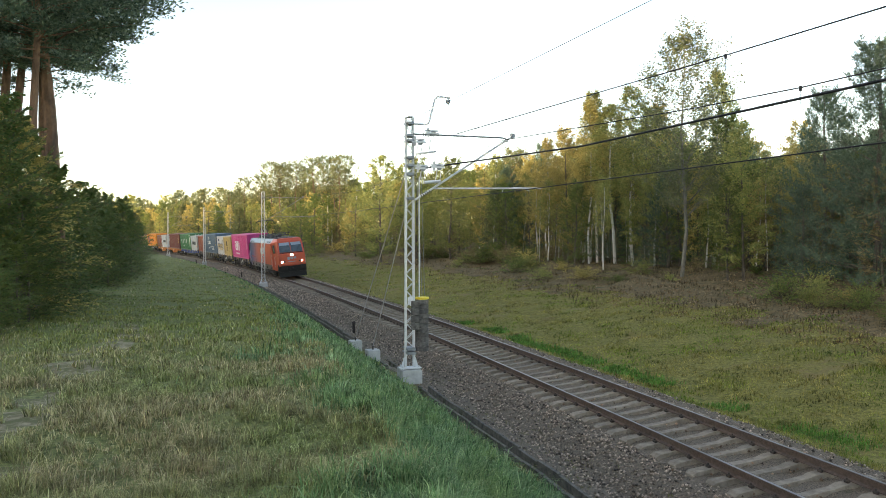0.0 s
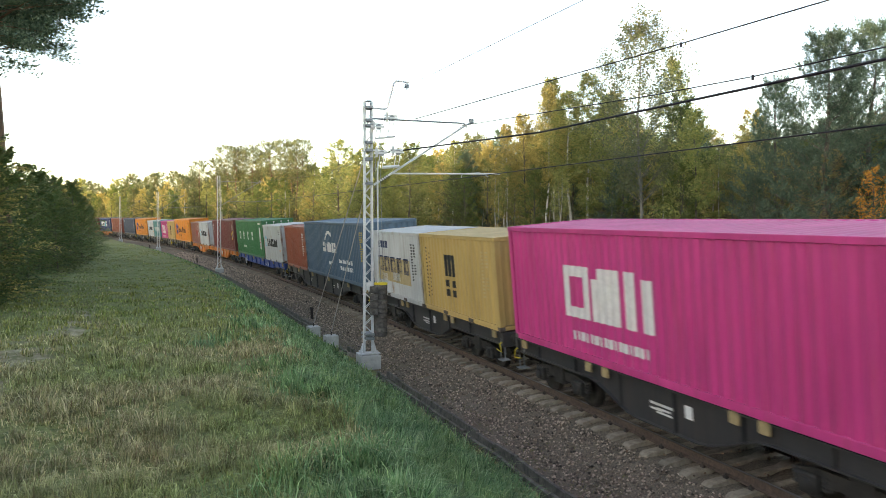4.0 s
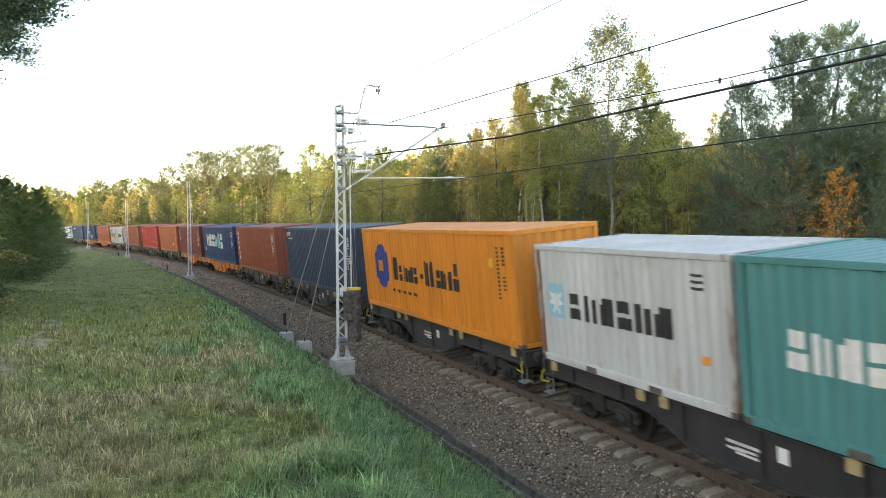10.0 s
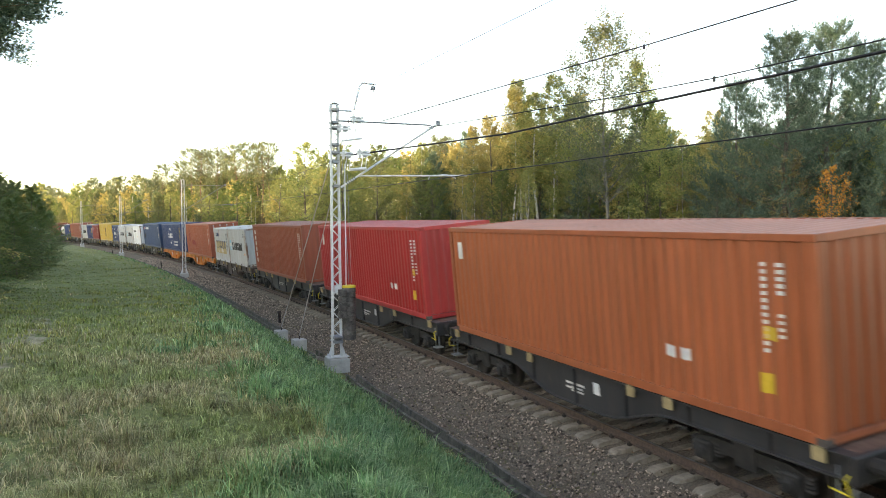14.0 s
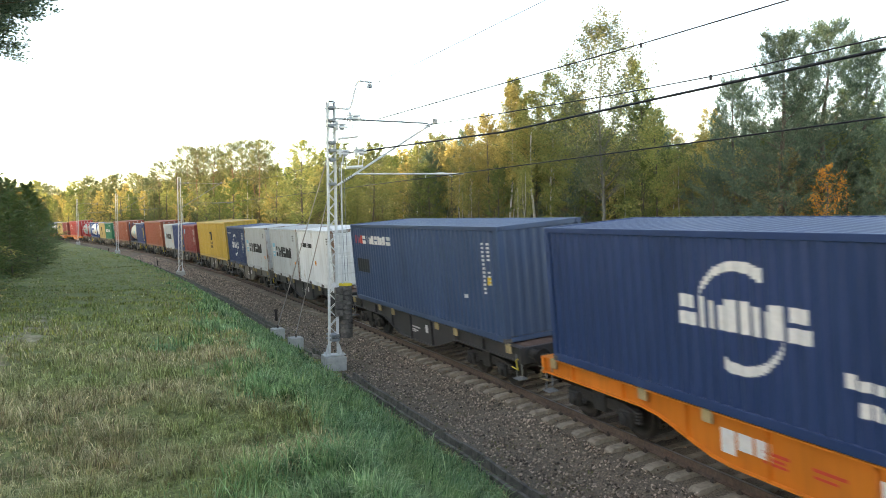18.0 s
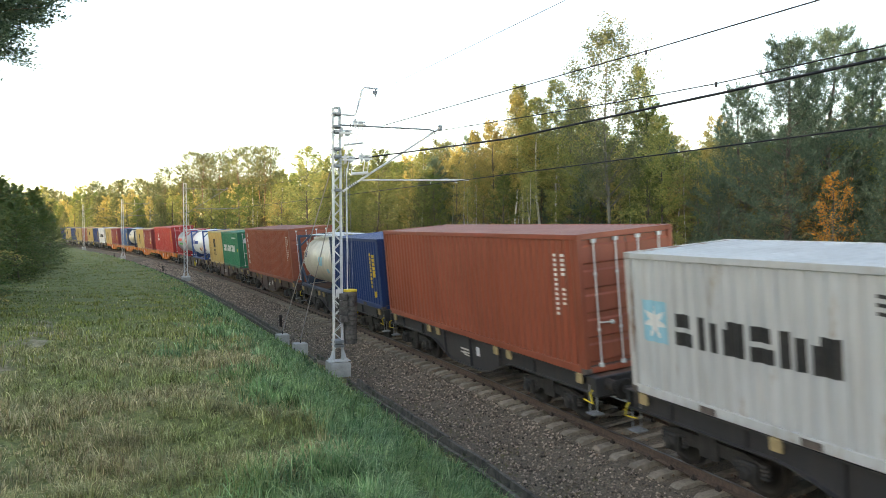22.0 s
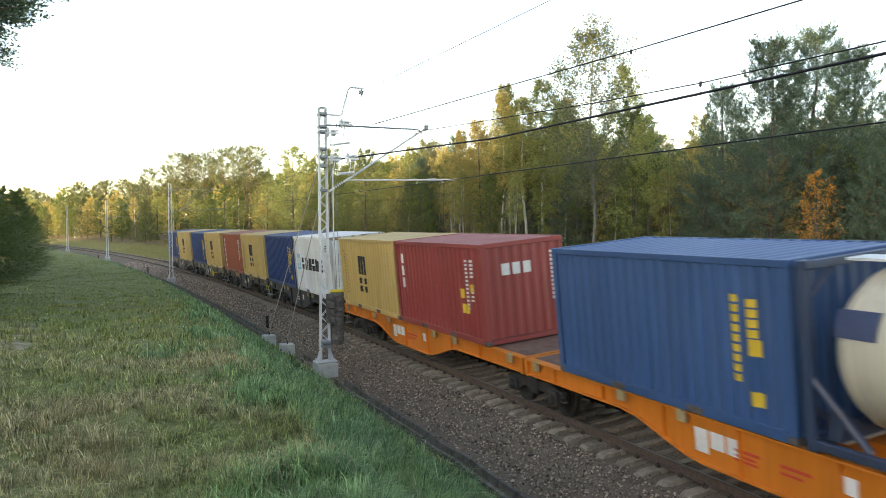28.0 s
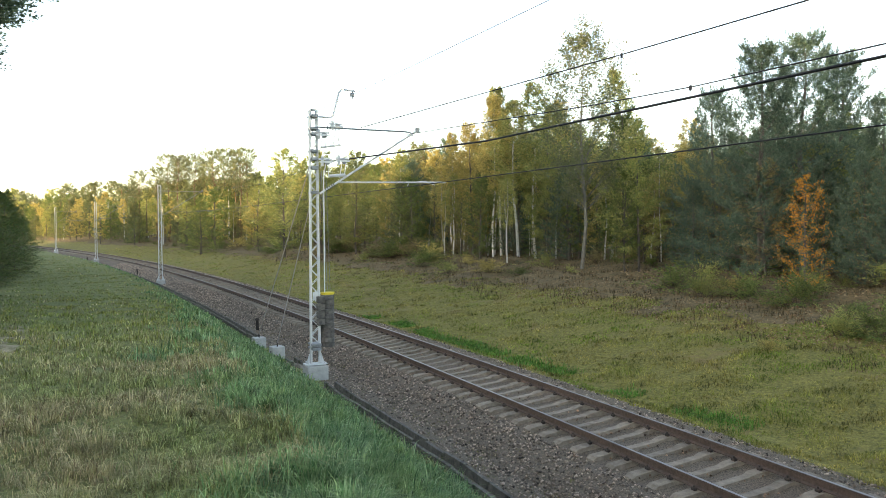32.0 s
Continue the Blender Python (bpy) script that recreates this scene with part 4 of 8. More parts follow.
def thinned(v, thin, power=0.42):
    """Every thin-th leaf, larger to make up for it."""
    q = v.reshape(-1, 4, 3)[::thin]
    mid = q.mean(1, keepdims=True)
    return (mid + (q - mid) * thin ** power).reshape(-1, 3)


def shards(v, thin, power=0.42):
    """The same as three-cornered leaves, for trees further off."""
    q = thinned(v, thin, power).reshape(-1, 4, 3)
    mid = q.mean(1, keepdims=True)
    return (mid + (q[:, [0, 1, 2]] - mid) * 1.2).reshape(-1, 3)


def crown_mesh(kind, i, leaf, thin=1, power=0.42):
    """The crown of a variety in one kind of leaf, made once."""
    key = (kind, i, leaf.name, thin, power)
    if key not in CROWNS:
        if thin > 1 and power > 0.3:
            v = shards(KINDS[kind][i][2], thin, power)
            CROWNS[key] = soup(kind + "_crown", v, np.arange(len(v)).reshape(-1, 3), leaf, 3)
        else:
            v = thinned(KINDS[kind][i][2], thin, power)
            CROWNS[key] = soup(kind + "_crown", v, np.arange(len(v)).reshape(-1, 4), leaf, 4)
    return CROWNS[key]


COARSE = {"birch": 2, "aspen": 1, "decid": 2, "beech": 2, "young_pine": 5, "scots": 8, "bush": 2}
CROWNS = {}
BARK = {"birch": M_BIRCH, "aspen": M_ASPEN, "decid": M_BARK, "beech": M_BARK, "young_pine": M_BARK, "scots": M_PINEBARK, "bush": M_TWIG}
GROUPS = {"bush": "bushes", "birch": "birches", "aspen": "aspens", "decid": "broadleaf trees", "beech": "young beeches", "young_pine": "young pines", "scots": "tall pines"}
WORDS = {
    "birch": ("birch_tree", "slender birch with white bark and thin yellow-green autumn crown", "tree"),
    "aspen": ("aspen_tree", "tall slender aspen with an airy yellow-green crown", "tree"),
    "decid": ("broadleaf_tree", "leafy broadleaf tree in olive and golden autumn foliage", "tree"),
    "beech": ("young_beech", "young beech with layered green leaf sprays down to the ground", "tree"),
    "young_pine": ("young_pine", "dense young pine with blue-green needles down to the ground", "tree"),
    "scots": ("tall_pine", "tall pine with bare orange-brown trunk and high green crown", "tree"),
    "bush": ("bush", "low leafy bush at the foot of the trees", "bush"),
}


def plant(kind, i, x, y, h, leaf, turn=0.0, wide=1.0, label="", fine=False, airy=0):
    name, words, cat = WORDS[kind]
    i = i % len(KINDS[kind])
    h0, tm = KINDS[kind][i][:2]
    s, n = near_s(np.array([x]), np.array([y]))
    z = float(ground_z(s, n)[0]) - 0.06
    k = h / h0
    t = thing(name, label or words, cat, GROUPS[kind], pose(x, y, z, 0, 0, turn) @ Matrix.Diagonal((k * wide, k * wide, k, 1)))
    part("trunk" if kind != "bush" else "stem", tm, BARK[kind], t)
    part("crown", crown_mesh(kind, i, leaf, airy or (1 if fine else COARSE[kind]), 0.1 if airy else 0.5), leaf, t)
    return t


def polar(yaw, d):
    return -math.sin(radians(yaw)) * d, math.cos(radians(yaw)) * d


def top_at(yaw, d, up):
    """Height of a tree at that bearing and distance whose top shows at the elevation up."""
    x, y = polar(yaw, d)
    s, n = near_s(np.array([x]), np.array([y]))
    return EYE + d * math.tan(radians(up)) - float(ground_z(s, n)[0])


# trees that stand out, by bearing, distance and elevation of the top
MARKED = [
    ("birch", 1, 62.8, 69, 10.0, L_GOLD, 0.8), ("birch", 2, 62.2, 70, 10.6, L_BIRCH, 0.8), ("birch", 0, 61.8, 69.5, 8.9, L_GOLD, 0.7),
    ("birch", 1, 59.6, 66, 10.9, L_BIRCH, 0.9), ("birch", 2, 69.9, 82, 6.0, L_OLIVE, 0.8), ("birch", 1, 65.9, 74, 7.2, L_GOLD, 0.85), ("birch", 2, 54.0, 62, 11.6, L_BIRCH, 0.85),
    ("birch", 0, 60.9, 67, 9.6, L_BIRCH, 1.1), ("decid", 2, 58.7, 64, 9.0, L_OLIVE, 0.8), ("decid", 0, 64.4, 72, 7.6, L_GOLD, 0.8), ("decid", 1, 53.2, 58, 8.6, L_GREEN, 0.8), ("decid", 0, 52.0, 50, 7.6, L_OLIVE, 0.8), ("decid", 1, 48.4, 56, 7.4, L_GOLD, 0.8), ("young_pine", 0, 47.0, 50, 9.6, L_PINE, 0.9), ("young_pine", 1, 43.9, 44, 12.4, L_PINE, 1.05),
    ("young_pine", 2, 41.2, 46, 12.7, L_PINE, 1.0), ("young_pine", 0, 38.8, 49, 11.4, L_PINE, 0.95), ("young_pine", 1, 36.0, 43, 8.4, L_PINE, 1.0), ("young_pine", 2, 33.0, 42, 11, L_PINE, 1.0),
    ("young_pine", 2, 69.0, 84, 5.0, L_PINE, 0.9), ("young_pine", 0, 84.5, 120, 2.0, L_GREEN, 1.2), ("decid", 2, 78.5, 92, 5.7, L_OLIVE, 1.0), ("decid", 3, 75.8, 88, 5.6, L_OLIVE, 1.0),
    ("decid", 0, 73.2, 86, 5.5, L_OLIVE, 0.9), ("decid", 1, 80.4, 108, 3.4, L_OLIVE, 1.0), ("birch", 0, 57.7, 72, 9.5, L_GOLD, 0.9), ("decid", 3, 63.8, 77, 6.5, L_GOLD, 0.8),
    ("decid", 1, 67.3, 85, 5.6, L_GOLD, 0.8), ("scots", 0, 68.4, 110, 6.3, L_SCOTS, 0.9),
    ("scots", 2, 81.6, 148, 5.5, L_SCOTS, 0.9), ("scots", 1, 83.4, 152, 5.6, L_SCOTS, 0.95), ("scots", 0, 81.2, 150, 5.7, L_SCOTS, 0.9), ("scots", 1, 82.1, 156, 5.5, L_SCOTS, 0.8), ("scots", 2, 82.8, 160, 5.4, L_SCOTS, 0.85), ("scots", 0, 84.2, 165, 5.2, L_SCOTS, 0.8), ("scots", 1, 84.9, 162, 5.3, L_SCOTS, 0.8), ("scots", 2, 85.6, 168, 5.1, L_SCOTS, 0.9),
    ("scots", 0, 86.6, 170, 4.9, L_SCOTS, 0.85), ("scots", 1, 87.4, 172, 4.8, L_SCOTS, 0.9), ("scots", 2, 88.6, 180, 4.3, L_SCOTS, 0.85), ("scots", 1, 86.1, 166, 5.1, L_SCOTS, 0.8),
]
rng = random.Random(12)
for k, (kind, i, yaw, d, up, leaf, wide) in enumerate(MARKED):
    x, y = polar(yaw, d)
    plant(kind, 3 + i % 2 if kind == "scots" else i, x, y, top_at(yaw, d, up + (0.35 - 0.9 * rng.random() if kind == "scots" and yaw > 80 else 0.0)), leaf, rng.uniform(0, 360), wide, fine=d < 90)

x, y = polar(56.2, 54)
plant("aspen", 0, x, y, top_at(56.2, 54, 13.9), L_ASPEN, 40, 1.0, fine=True)
x, y = polar(40.9, 36)
plant("decid", 2, x, y, top_at(40.9, 36, 3.4), L_RUST, 70, 0.8, "slim young tree with bright orange autumn leaves", True, 3)
# thin half-bare saplings at the edge
for k in range(22):
    yaw = 45.5 + 22 * ((k * 0.618034 + 0.1) % 1.0)
    d = 50 + 24 * (yaw - 45) / 22 + rng.uniform(-3, 3)
    x, y = polar(yaw, d)
    plant("birch" if k % 3 == 0 else "decid", k, x, y, rng.uniform(4, 8.5), rng.choice((L_BROWN, L_BIRCH, L_GOLD, L_OLIVE)), rng.uniform(0, 360), rng.uniform(0.5, 0.8), "thin half-bare sapling with a few brown leaves", True, rng.choice((6, 9, 14)))

# the rest of the wood: lower than those, behind the edge of the grass
LOW = ([30, 36, 40, 44, 48, 50, 54, 58, 62, 66, 70, 81, 87, 90, 95, 103], [7, 7, 8, 7.5, 6, 5.4, 7.0, 7.4, 7.4, 6.4, 5.4, 2.5, 2.1, 2.2, 2.2, 3.0])


def edge(yaw, n_edge):
    """Distance from the camera at which this bearing passes the line n_edge beside the track."""
    d = np.arange(8, 420, 0.5)
    x, y = -math.sin(radians(yaw)) * d, math.cos(radians(yaw)) * d
    s, n = near_s(x, y)
    hit = np.nonzero(n > n_edge)[0]
    return float(d[hit[0]]) if len(hit) else 420.0


rng = random.Random(21)
far_trees = []
for k in range(230):
    yaw = 28 + 70 * ((k * 0.618034) % 1.0)
    e = edge(yaw, 20)
    depth = rng.uniform(0, 1)
    d = e + 2 + 34 * depth
    up = float(np.interp(yaw, *LOW)) * (0.62 + 0.42 * depth) * rng.uniform(0.85, 1.08)
    h = top_at(yaw, d, up)
    pick = rng.random()
    if yaw < 50:
        kind, leaf = ("young_pine", L_PINE) if pick < 0.6 else ("decid", rng.choice((L_OLIVE, L_BROWN, L_GREEN, L_GREEN)))
    elif yaw < 68:
        kind, leaf = ("birch", rng.choice((L_BIRCH, L_GOLD, L_OLIVE))) if pick < 0.45 else ("decid", rng.choice((L_GOLD, L_OLIVE, L_OLIVE, L_GREEN))) if pick < 0.85 else ("young_pine", L_PINE)
    else:
        kind, leaf = ("decid", rng.choice((L_OLIVE, L_OLIVE, L_GOLD, L_GREEN, L_SCOTS, L_GREEN))) if pick < 0.7 else ("scots", L_SCOTS) if h > 11 else ("birch", L_BIRCH)
    x, y = polar(yaw, d)
    if d > 135:
        far_trees.append((kind, rng.randrange(3), x, y, h, leaf, rng.uniform(0, 6.28)))
    else:
        plant(kind, rng.randrange(4), x, y, max(3.0, h), leaf, rng.uniform(0, 360), rng.uniform(0.8, 1.15))
# bushes along the edge of the grass and under the trees
for k in range(120):
    yaw = 30 + 66 * ((k * 0.7548777) % 1.0)
    d = edge(yaw, 15) + rng.uniform(0.5, 16)
    if d > 190 or (43 < yaw < 66 and k % 3):
        continue
    x, y = polar(yaw, d)
    leaf = rng.choice((L_GREEN, L_OLIVE, L_BROWN, L_OLIVE, L_GOLD, L_GREEN))
    plant("bush", rng.randrange(3), x, y, rng.uniform(0.7, 2.4) * (1.3 if d > 60 else 1.0), leaf, rng.uniform(0, 360), rng.uniform(0.9, 1.6))
for yaw, d, h, leaf, words in ((47.4, 38, 2.6, L_OLIVE, "round yellow-green bush with a few golden leaves"), (43.0, 27, 1.2, L_GOLD, "low golden-leaved sapling on the slope"), (38.5, 29, 2.2, L_OLIVE, "spreading yellow-green shrub on the slope"),
                               (41.5, 35, 3.4, L_GREEN, "tall dark green broom bush"), (44.5, 38, 2.8, L_GREEN, "dark green broom bush"), (36.5, 29, 3.0, L_GREEN, "tall dark green broom bush"), (34.0, 29, 2.5, L_OLIVE, "spreading yellow-green shrub on the slope")):
    x, y = polar(yaw, d)
    plant("bush", int(yaw) % 3, x, y, h * 0.72, leaf, yaw * 40, 1.1, words, True)

# dark undergrowth that closes the wood behind its edge
for k in range(84):
    yaw = 40 + 44 * ((k * 0.618034 + 0.45) % 1.0)
    d = edge(yaw, 23) + 2 + 14 * rng.random()
    x, y = polar(yaw, d)
    kind, leaf = rng.choice((("beech", L_BEECH), ("beech", L_GREEN), ("young_pine", L_PINE), ("bush", L_BROWN), ("decid", L_BROWN)))
    plant(kind, k, x, y, rng.uniform(2.0, 4.6) * (0.6 if kind == "bush" else 1.0), leaf, rng.uniform(0, 360), rng.uniform(0.8, 1.1), {"beech": "dark green sapling in the shade of the wood", "young_pine": "small dark pine in the shade of the wood", "bush": "brown withered bush in the shade", "decid": "brown-leaved sapling in the shade of the wood"}[kind])

# distant woods, one object: behind the edge and along the far curve
rng = random.Random(33)
for k in range(260):
    yaw = 26 + 78 * ((k * 0.618034 + 0.3) % 1.0)
    e = edge(yaw, 24)
    d = max(e + 36, 100) + rng.uniform(0, 1) ** 1.3 * 110
    if yaw > 94:
        d = max(d, 225)
    up = float(np.interp(yaw, [26, 44, 50, 58, 66, 70, 81, 84.6, 87.3, 90.2, 93.7, 95, 99, 104], [5, 5.5, 5.0, 5.2, 5.4, 5.2, 3.7, 3.5, 3.4, 3.2, 3.0, 2.4, 2.6, 3.4])) * rng.uniform(0.72, 1.03)
    x, y = polar(yaw, d)
    h = max(6.0, top_at(yaw, d, up))
    kind = "scots" if h > 12 and rng.random() < 0.75 else "decid" if rng.random() < 0.75 else "birch"
    leaf = L_SCOTS if kind == "scots" else rng.choice((L_OLIVE, L_GREEN, L_OLIVE, L_GOLD))
    far_trees.append((kind, rng.randrange(3), x, y, h, leaf, rng.uniform(0, 6.28)))
for k in range(110):
    s = -125 - 330 * ((k * 0.618034) % 1.0)
    n = 13.5 + rng.uniform(0, 1) ** 1.5 * 22
    x, y = (float(q) for q in at(s, n, 0)[:2])
    kind = rng.choice(("decid", "decid", "birch", "young_pine"))
    far_trees.append((kind, rng.randrange(3), x, y, rng.uniform(5, 9) + 0.18 * n, rng.choice((L_OLIVE, L_GOLD, L_OLIVE, L_GREEN, L_GREEN)) if kind != "young_pine" else L_SCOTS, rng.uniform(0, 6.28)))
# unseen wood on the camera's side, added to shade the track from low sun
shade = []
for k in range(240):
    x = -210 + 450 * ((k * 0.618034) % 1.0)
    y = -88 - rng.uniform(0, 34)
    kind = rng.choice(("scots", "decid", "decid", "young_pine", "young_pine"))
    shade.append((kind, rng.randrange(3), x, y, rng.uniform(21, 25) * (1.08 if x > -50 else 0.78), L_SCOTS if kind != "decid" else L_OLIVE, rng.uniform(0, 6.28)))


def woods(name, label, rows, thin, power=0.42):
    """Many trees joined into one object, each with about thin leaves."""
    mats, V, F, MI, tv, tf, tmi = [], [], [], [], [], [], []
    off = 0
    for kind, i, x, y, h, leaf, turn in rows:
        h0, tm, v, f = KINDS[kind][i % len(KINDS[kind])]
        s, n = near_s(np.array([x]), np.array([y]))
        z0 = float(ground_z(s, n)[0])
        k = h / h0
        c, sn_ = math.cos(turn), math.sin(turn)
        rot = np.array([[c, -sn_, 0], [sn_, c, 0], [0, 0, 1]])
        q = shards(v, max(1, len(v) // 4 // thin), power)
        q = q.reshape(-1, 3) @ rot.T * k + np.array([x, y, z0])
        V.append(q)
        F.append(np.arange(len(q)).reshape(-1, 3) + off)
        off += len(q)
        if leaf not in mats:
            mats.append(leaf)
        MI += [mats.index(leaf)] * (len(q) // 3)
        # trunk as a slim four-sided spike
        r = 0.013 * h
        b = np.array([(-r, -r, 0), (r, -r, 0), (r, r, 0), (-r, r, 0)])
        t = b * 0.35 + np.array([0, 0, h * 0.93])
        V.append(np.concatenate([b, t]) + np.array([x, y, z0]))
        F.append(np.array([(0, 1, 5), (0, 5, 4), (1, 2, 6), (1, 6, 5), (2, 3, 7), (2, 7, 6), (3, 0, 4), (3, 4, 7)]) + off)
        off += 8
        bark = BARK[kind]
        if bark not in mats:
            mats.append(bark)
        MI += [mats.index(bark)] * 8
    me = soup(name, np.concatenate(V), np.concatenate(F), mats[0], 3)
    for mm in mats[1:]:
        me.materials.append(mm)
    me.polygons.foreach_set("material_index", np.array(MI, np.int32))
    return tagged(new(name, me), label, "woods", kind="stuff")


woods("far_woods", "mixed autumn woods of pine, birch and oak in low golden sun", far_trees, 1250, 0.56)
woods("near_woods", "unseen tall woods added on the camera's side to shade the track", shade, 420, 0.76)

# ---- camera's side: young beeches and tall pines on the bank ----
rng = random.Random(44)
for k in range(34):
    t = k / 33
    d = 23 + 90 * t ** 1.5
    yaw = 107 - 10.5 * t ** 0.6 + rng.uniform(-1.2, 1.2) + (0.0 if k % 3 else 2.0)
    x, y = polar(max(yaw, 95.2 + 4 / d * 20), d)
    plant("beech", k, x, y, rng.uniform(3.2, 5.0) * (0.75 if d < 28 else 1.0), rng.choice((L_BEECH, L_BEECH, L_GREEN)), rng.uniform(0, 360), rng.uniform(0.9, 1.2), "low young beech with dense layered green leaf sprays", d < 45)
for yaw, d, h in ((96.3, 78, 6.0), (97.0, 71, 7.2), (98.0, 65, 7), (95.9, 92, 5.5), (98.9, 60, 7), (96.7, 84, 7), (97.8, 58, 5.5), (95.7, 105, 5.5)):
    x, y = polar(yaw, d)
    plant("beech", int(d), x, y, h, L_BEECH, rng.uniform(0, 360), 0.95, "young beech with layered dark green leaf sprays on the bank", True)
for yaw, d, h, leaf in ((103.8, 31, 7.8, L_BEECH), (102.3, 36, 7.4, L_GREEN), (105.6, 29, 8.4, L_BEECH), (100.9, 39, 6.6, L_BEECH), (104.6, 36, 8.6, L_GOLD), (102.9, 33, 7.6, L_GOLD), (99.6, 43, 6.2, L_BEECH)):
    x, y = polar(yaw, d)
    plant("beech", int(d), x, y, h, leaf, yaw * 50, 0.85, "young beech with green and golden leaf sprays on the bank", True)
for k in range(10):
    x, y = polar(106 - 0.9 * k + rng.uniform(-0.5, 0.5), 30 + 5 * k + rng.uniform(-3, 3))
    plant("beech", k, x, y, rng.uniform(5.5, 8.0) * (1.0 if k > 2 else 0.9), rng.choice((L_BEECH, L_GREEN, L_BEECH)), rng.uniform(0, 360), 0.9, "young beech with layered green leaf sprays on the bank")
# these near pines get darker needles, with the shade put into the colour
for yaw, d, h, i, wide in ((103.2, 43, 23, 0, 1.25), (100.75, 42, 24, 1, 1.6), (105.5, 40, 22, 2, 1.3), (107.5, 48, 24, 0, 1.3), (101.9, 46, 23, 2, 1.3), (104.4, 45, 24, 1, 1.3), (102.4, 39, 21.5, 0, 1.15)):
    x, y = polar(yaw, d)
    plant("scots", i, x, y, h, L_PINE, yaw * 31, wide, "tall pine with reddish trunk and spreading dark crown", True)

# ---- grass ----
G_DRY = leafy("dry_grass", [(0.12, 0.115, 0.05), (0.31, 0.27, 0.13), (0.64, 0.54, 0.34), (0.16, 0.175, 0.065), (0.50, 0.42, 0.24), (0.22, 0.23, 0.09), (0.20, 0.14, 0.08), (0.42, 0.35, 0.19)], ((0.50, 0.80, 0.42), 0.45, 0.6), through=0.35, gain=1.3, grain=(6.0, 0.5, 1.45))
G_LUSH = leafy("lush_grass", [(0.06, 0.14, 0.055), (0.14, 0.26, 0.11), (0.34, 0.45, 0.25), (0.08, 0.17, 0.07), (0.20, 0.32, 0.15)], ((1.15, 0.95, 0.6), 0.8, 0.6), through=0.35, gain=1.0, grain=(4.0, 0.4, 1.6))
G_SHORT = leafy("short_grass_blades", [(0.12, 0.115, 0.022), (0.27, 0.235, 0.056), (0.46, 0.36, 0.12), (0.16, 0.165, 0.035), (0.34, 0.265, 0.075)], ((0.5, 0.88, 0.4), 0.33, 0.9), through=0.3, gain=1.0, grain=(1.6, 0.35, 1.5))
G_DEAD = leafy("withered_stalks", [(0.05, 0.045, 0.02), (0.14, 0.10, 0.05), (0.28, 0.21, 0.11), (0.09, 0.085, 0.03)], through=0.2, gain=1.0, grain=(1.5, 0.45, 1.4))
G_BANK = leafy("bank_green_blades", [(0.09, 0.13, 0.028), (0.17, 0.215, 0.055), (0.30, 0.31, 0.10), (0.12, 0.165, 0.036)], ((1.25, 1.0, 0.85), 0.3, 0.7), through=0.35, gain=1.35, grain=(2.0, 0.6, 1.35))
G_MOSS = leafy("moss_and_weeds", [(0.06, 0.062, 0.018), (0.11, 0.11, 0.03), (0.17, 0.15, 0.05), (0.08, 0.09, 0.022)], through=0.2, gain=1.2)
G_DITCH = leafy("ditch_grass_blades", [(0.05, 0.14, 0.02), (0.11, 0.26, 0.045), (0.17, 0.34, 0.07), (0.08, 0.19, 0.03)], through=0.35, gain=1.0, grain=(3.0, 0.5, 1.3))


def blades(name, label, mat, x, y, height, width, rng, lean=0.45, way=None):
    """Grass blades at places of the plan: each a bent strip that bows over to its tip."""
    s, n = near_s(x, y)
    z = ground_z(s, n) - 0.02
    z = np.where((n > -3.25) & (n < 0), np.maximum(z, ballast_z(n) - 0.01), z)
    k = len(x)
    b = rng.uniform(0, 6.283, k) if way is None else way + rng.normal(0, 0.7, k)
    a = b + 1.5708 + rng.normal(0, 0.5, k)
    side = np.stack([np.cos(a), np.sin(a), 0 * a], 1) * width[:, None] / 2
    bow = rng.uniform(0.1, 1.0, k)
    out = np.stack([np.cos(b), np.sin(b), 0 * b], 1) * (height * bow * lean)[:, None]
    p = np.stack([x, y, z], 1)
    up = np.array([0, 0, 1.0])
    mid = p + out * 0.35 + up * (height * 0.62)[:, None]
    tip = p + out + up * (height * (1.0 - 0.45 * bow * min(1, lean)))[:, None]
    v = np.stack([p - side, p + side, mid + side * 0.8, tip, mid - side * 0.8], 1).reshape(-1, 3)
    i = 5 * np.arange(k)[:, None]
    f = np.concatenate([i + np.array([0, 1, 2]), i + np.array([0, 2, 4]), i + np.array([4, 2, 3])], 1).reshape(-1, 3)
    return tagged(new(name, soup(name, v, f, mat)), label, "grass", kind="stuff")


def scatter(k, yaw0, yaw1, d0, d1, rng):
    """Places round the camera's stand, thinning with distance."""
    d = d0 * (d1 / d0) ** rng.uniform(0, 1, k)
    a = np.radians(rng.uniform(yaw0, yaw1, k))
    return -np.sin(a) * d, np.cos(a) * d, d


rng = np.random.RandomState(51)
# tufts of a dozen blades that lean out from their middle
tx, ty, td = scatter(36000, 42, 112, 4.4, 130, rng)
x, y, d = (np.repeat(q, 13) for q in (tx, ty, td))
way = rng.uniform(0, 6.283, len(x))
off = np.abs(rng.normal(0, 0.055, len(x))) * np.maximum(1, d / 9) ** 1.7
x, y = x + np.cos(way) * off, y + np.sin(way) * off
s, n = near_s(x, y)
tall = np.repeat(rng.uniform(0.6, 1.5, len(tx)), 13)
tuft = hum(x, y, 1.6, 52) + 0.6 * hum(x, y, 0.6, 53)
lane = (np.abs(n + 12.1) < 0.32 + 0.4 * hum(s, n, 2.2, 12)) & (s > -26)
crest = -3.75 - (bank_top(s) + 0.75) * 1.55
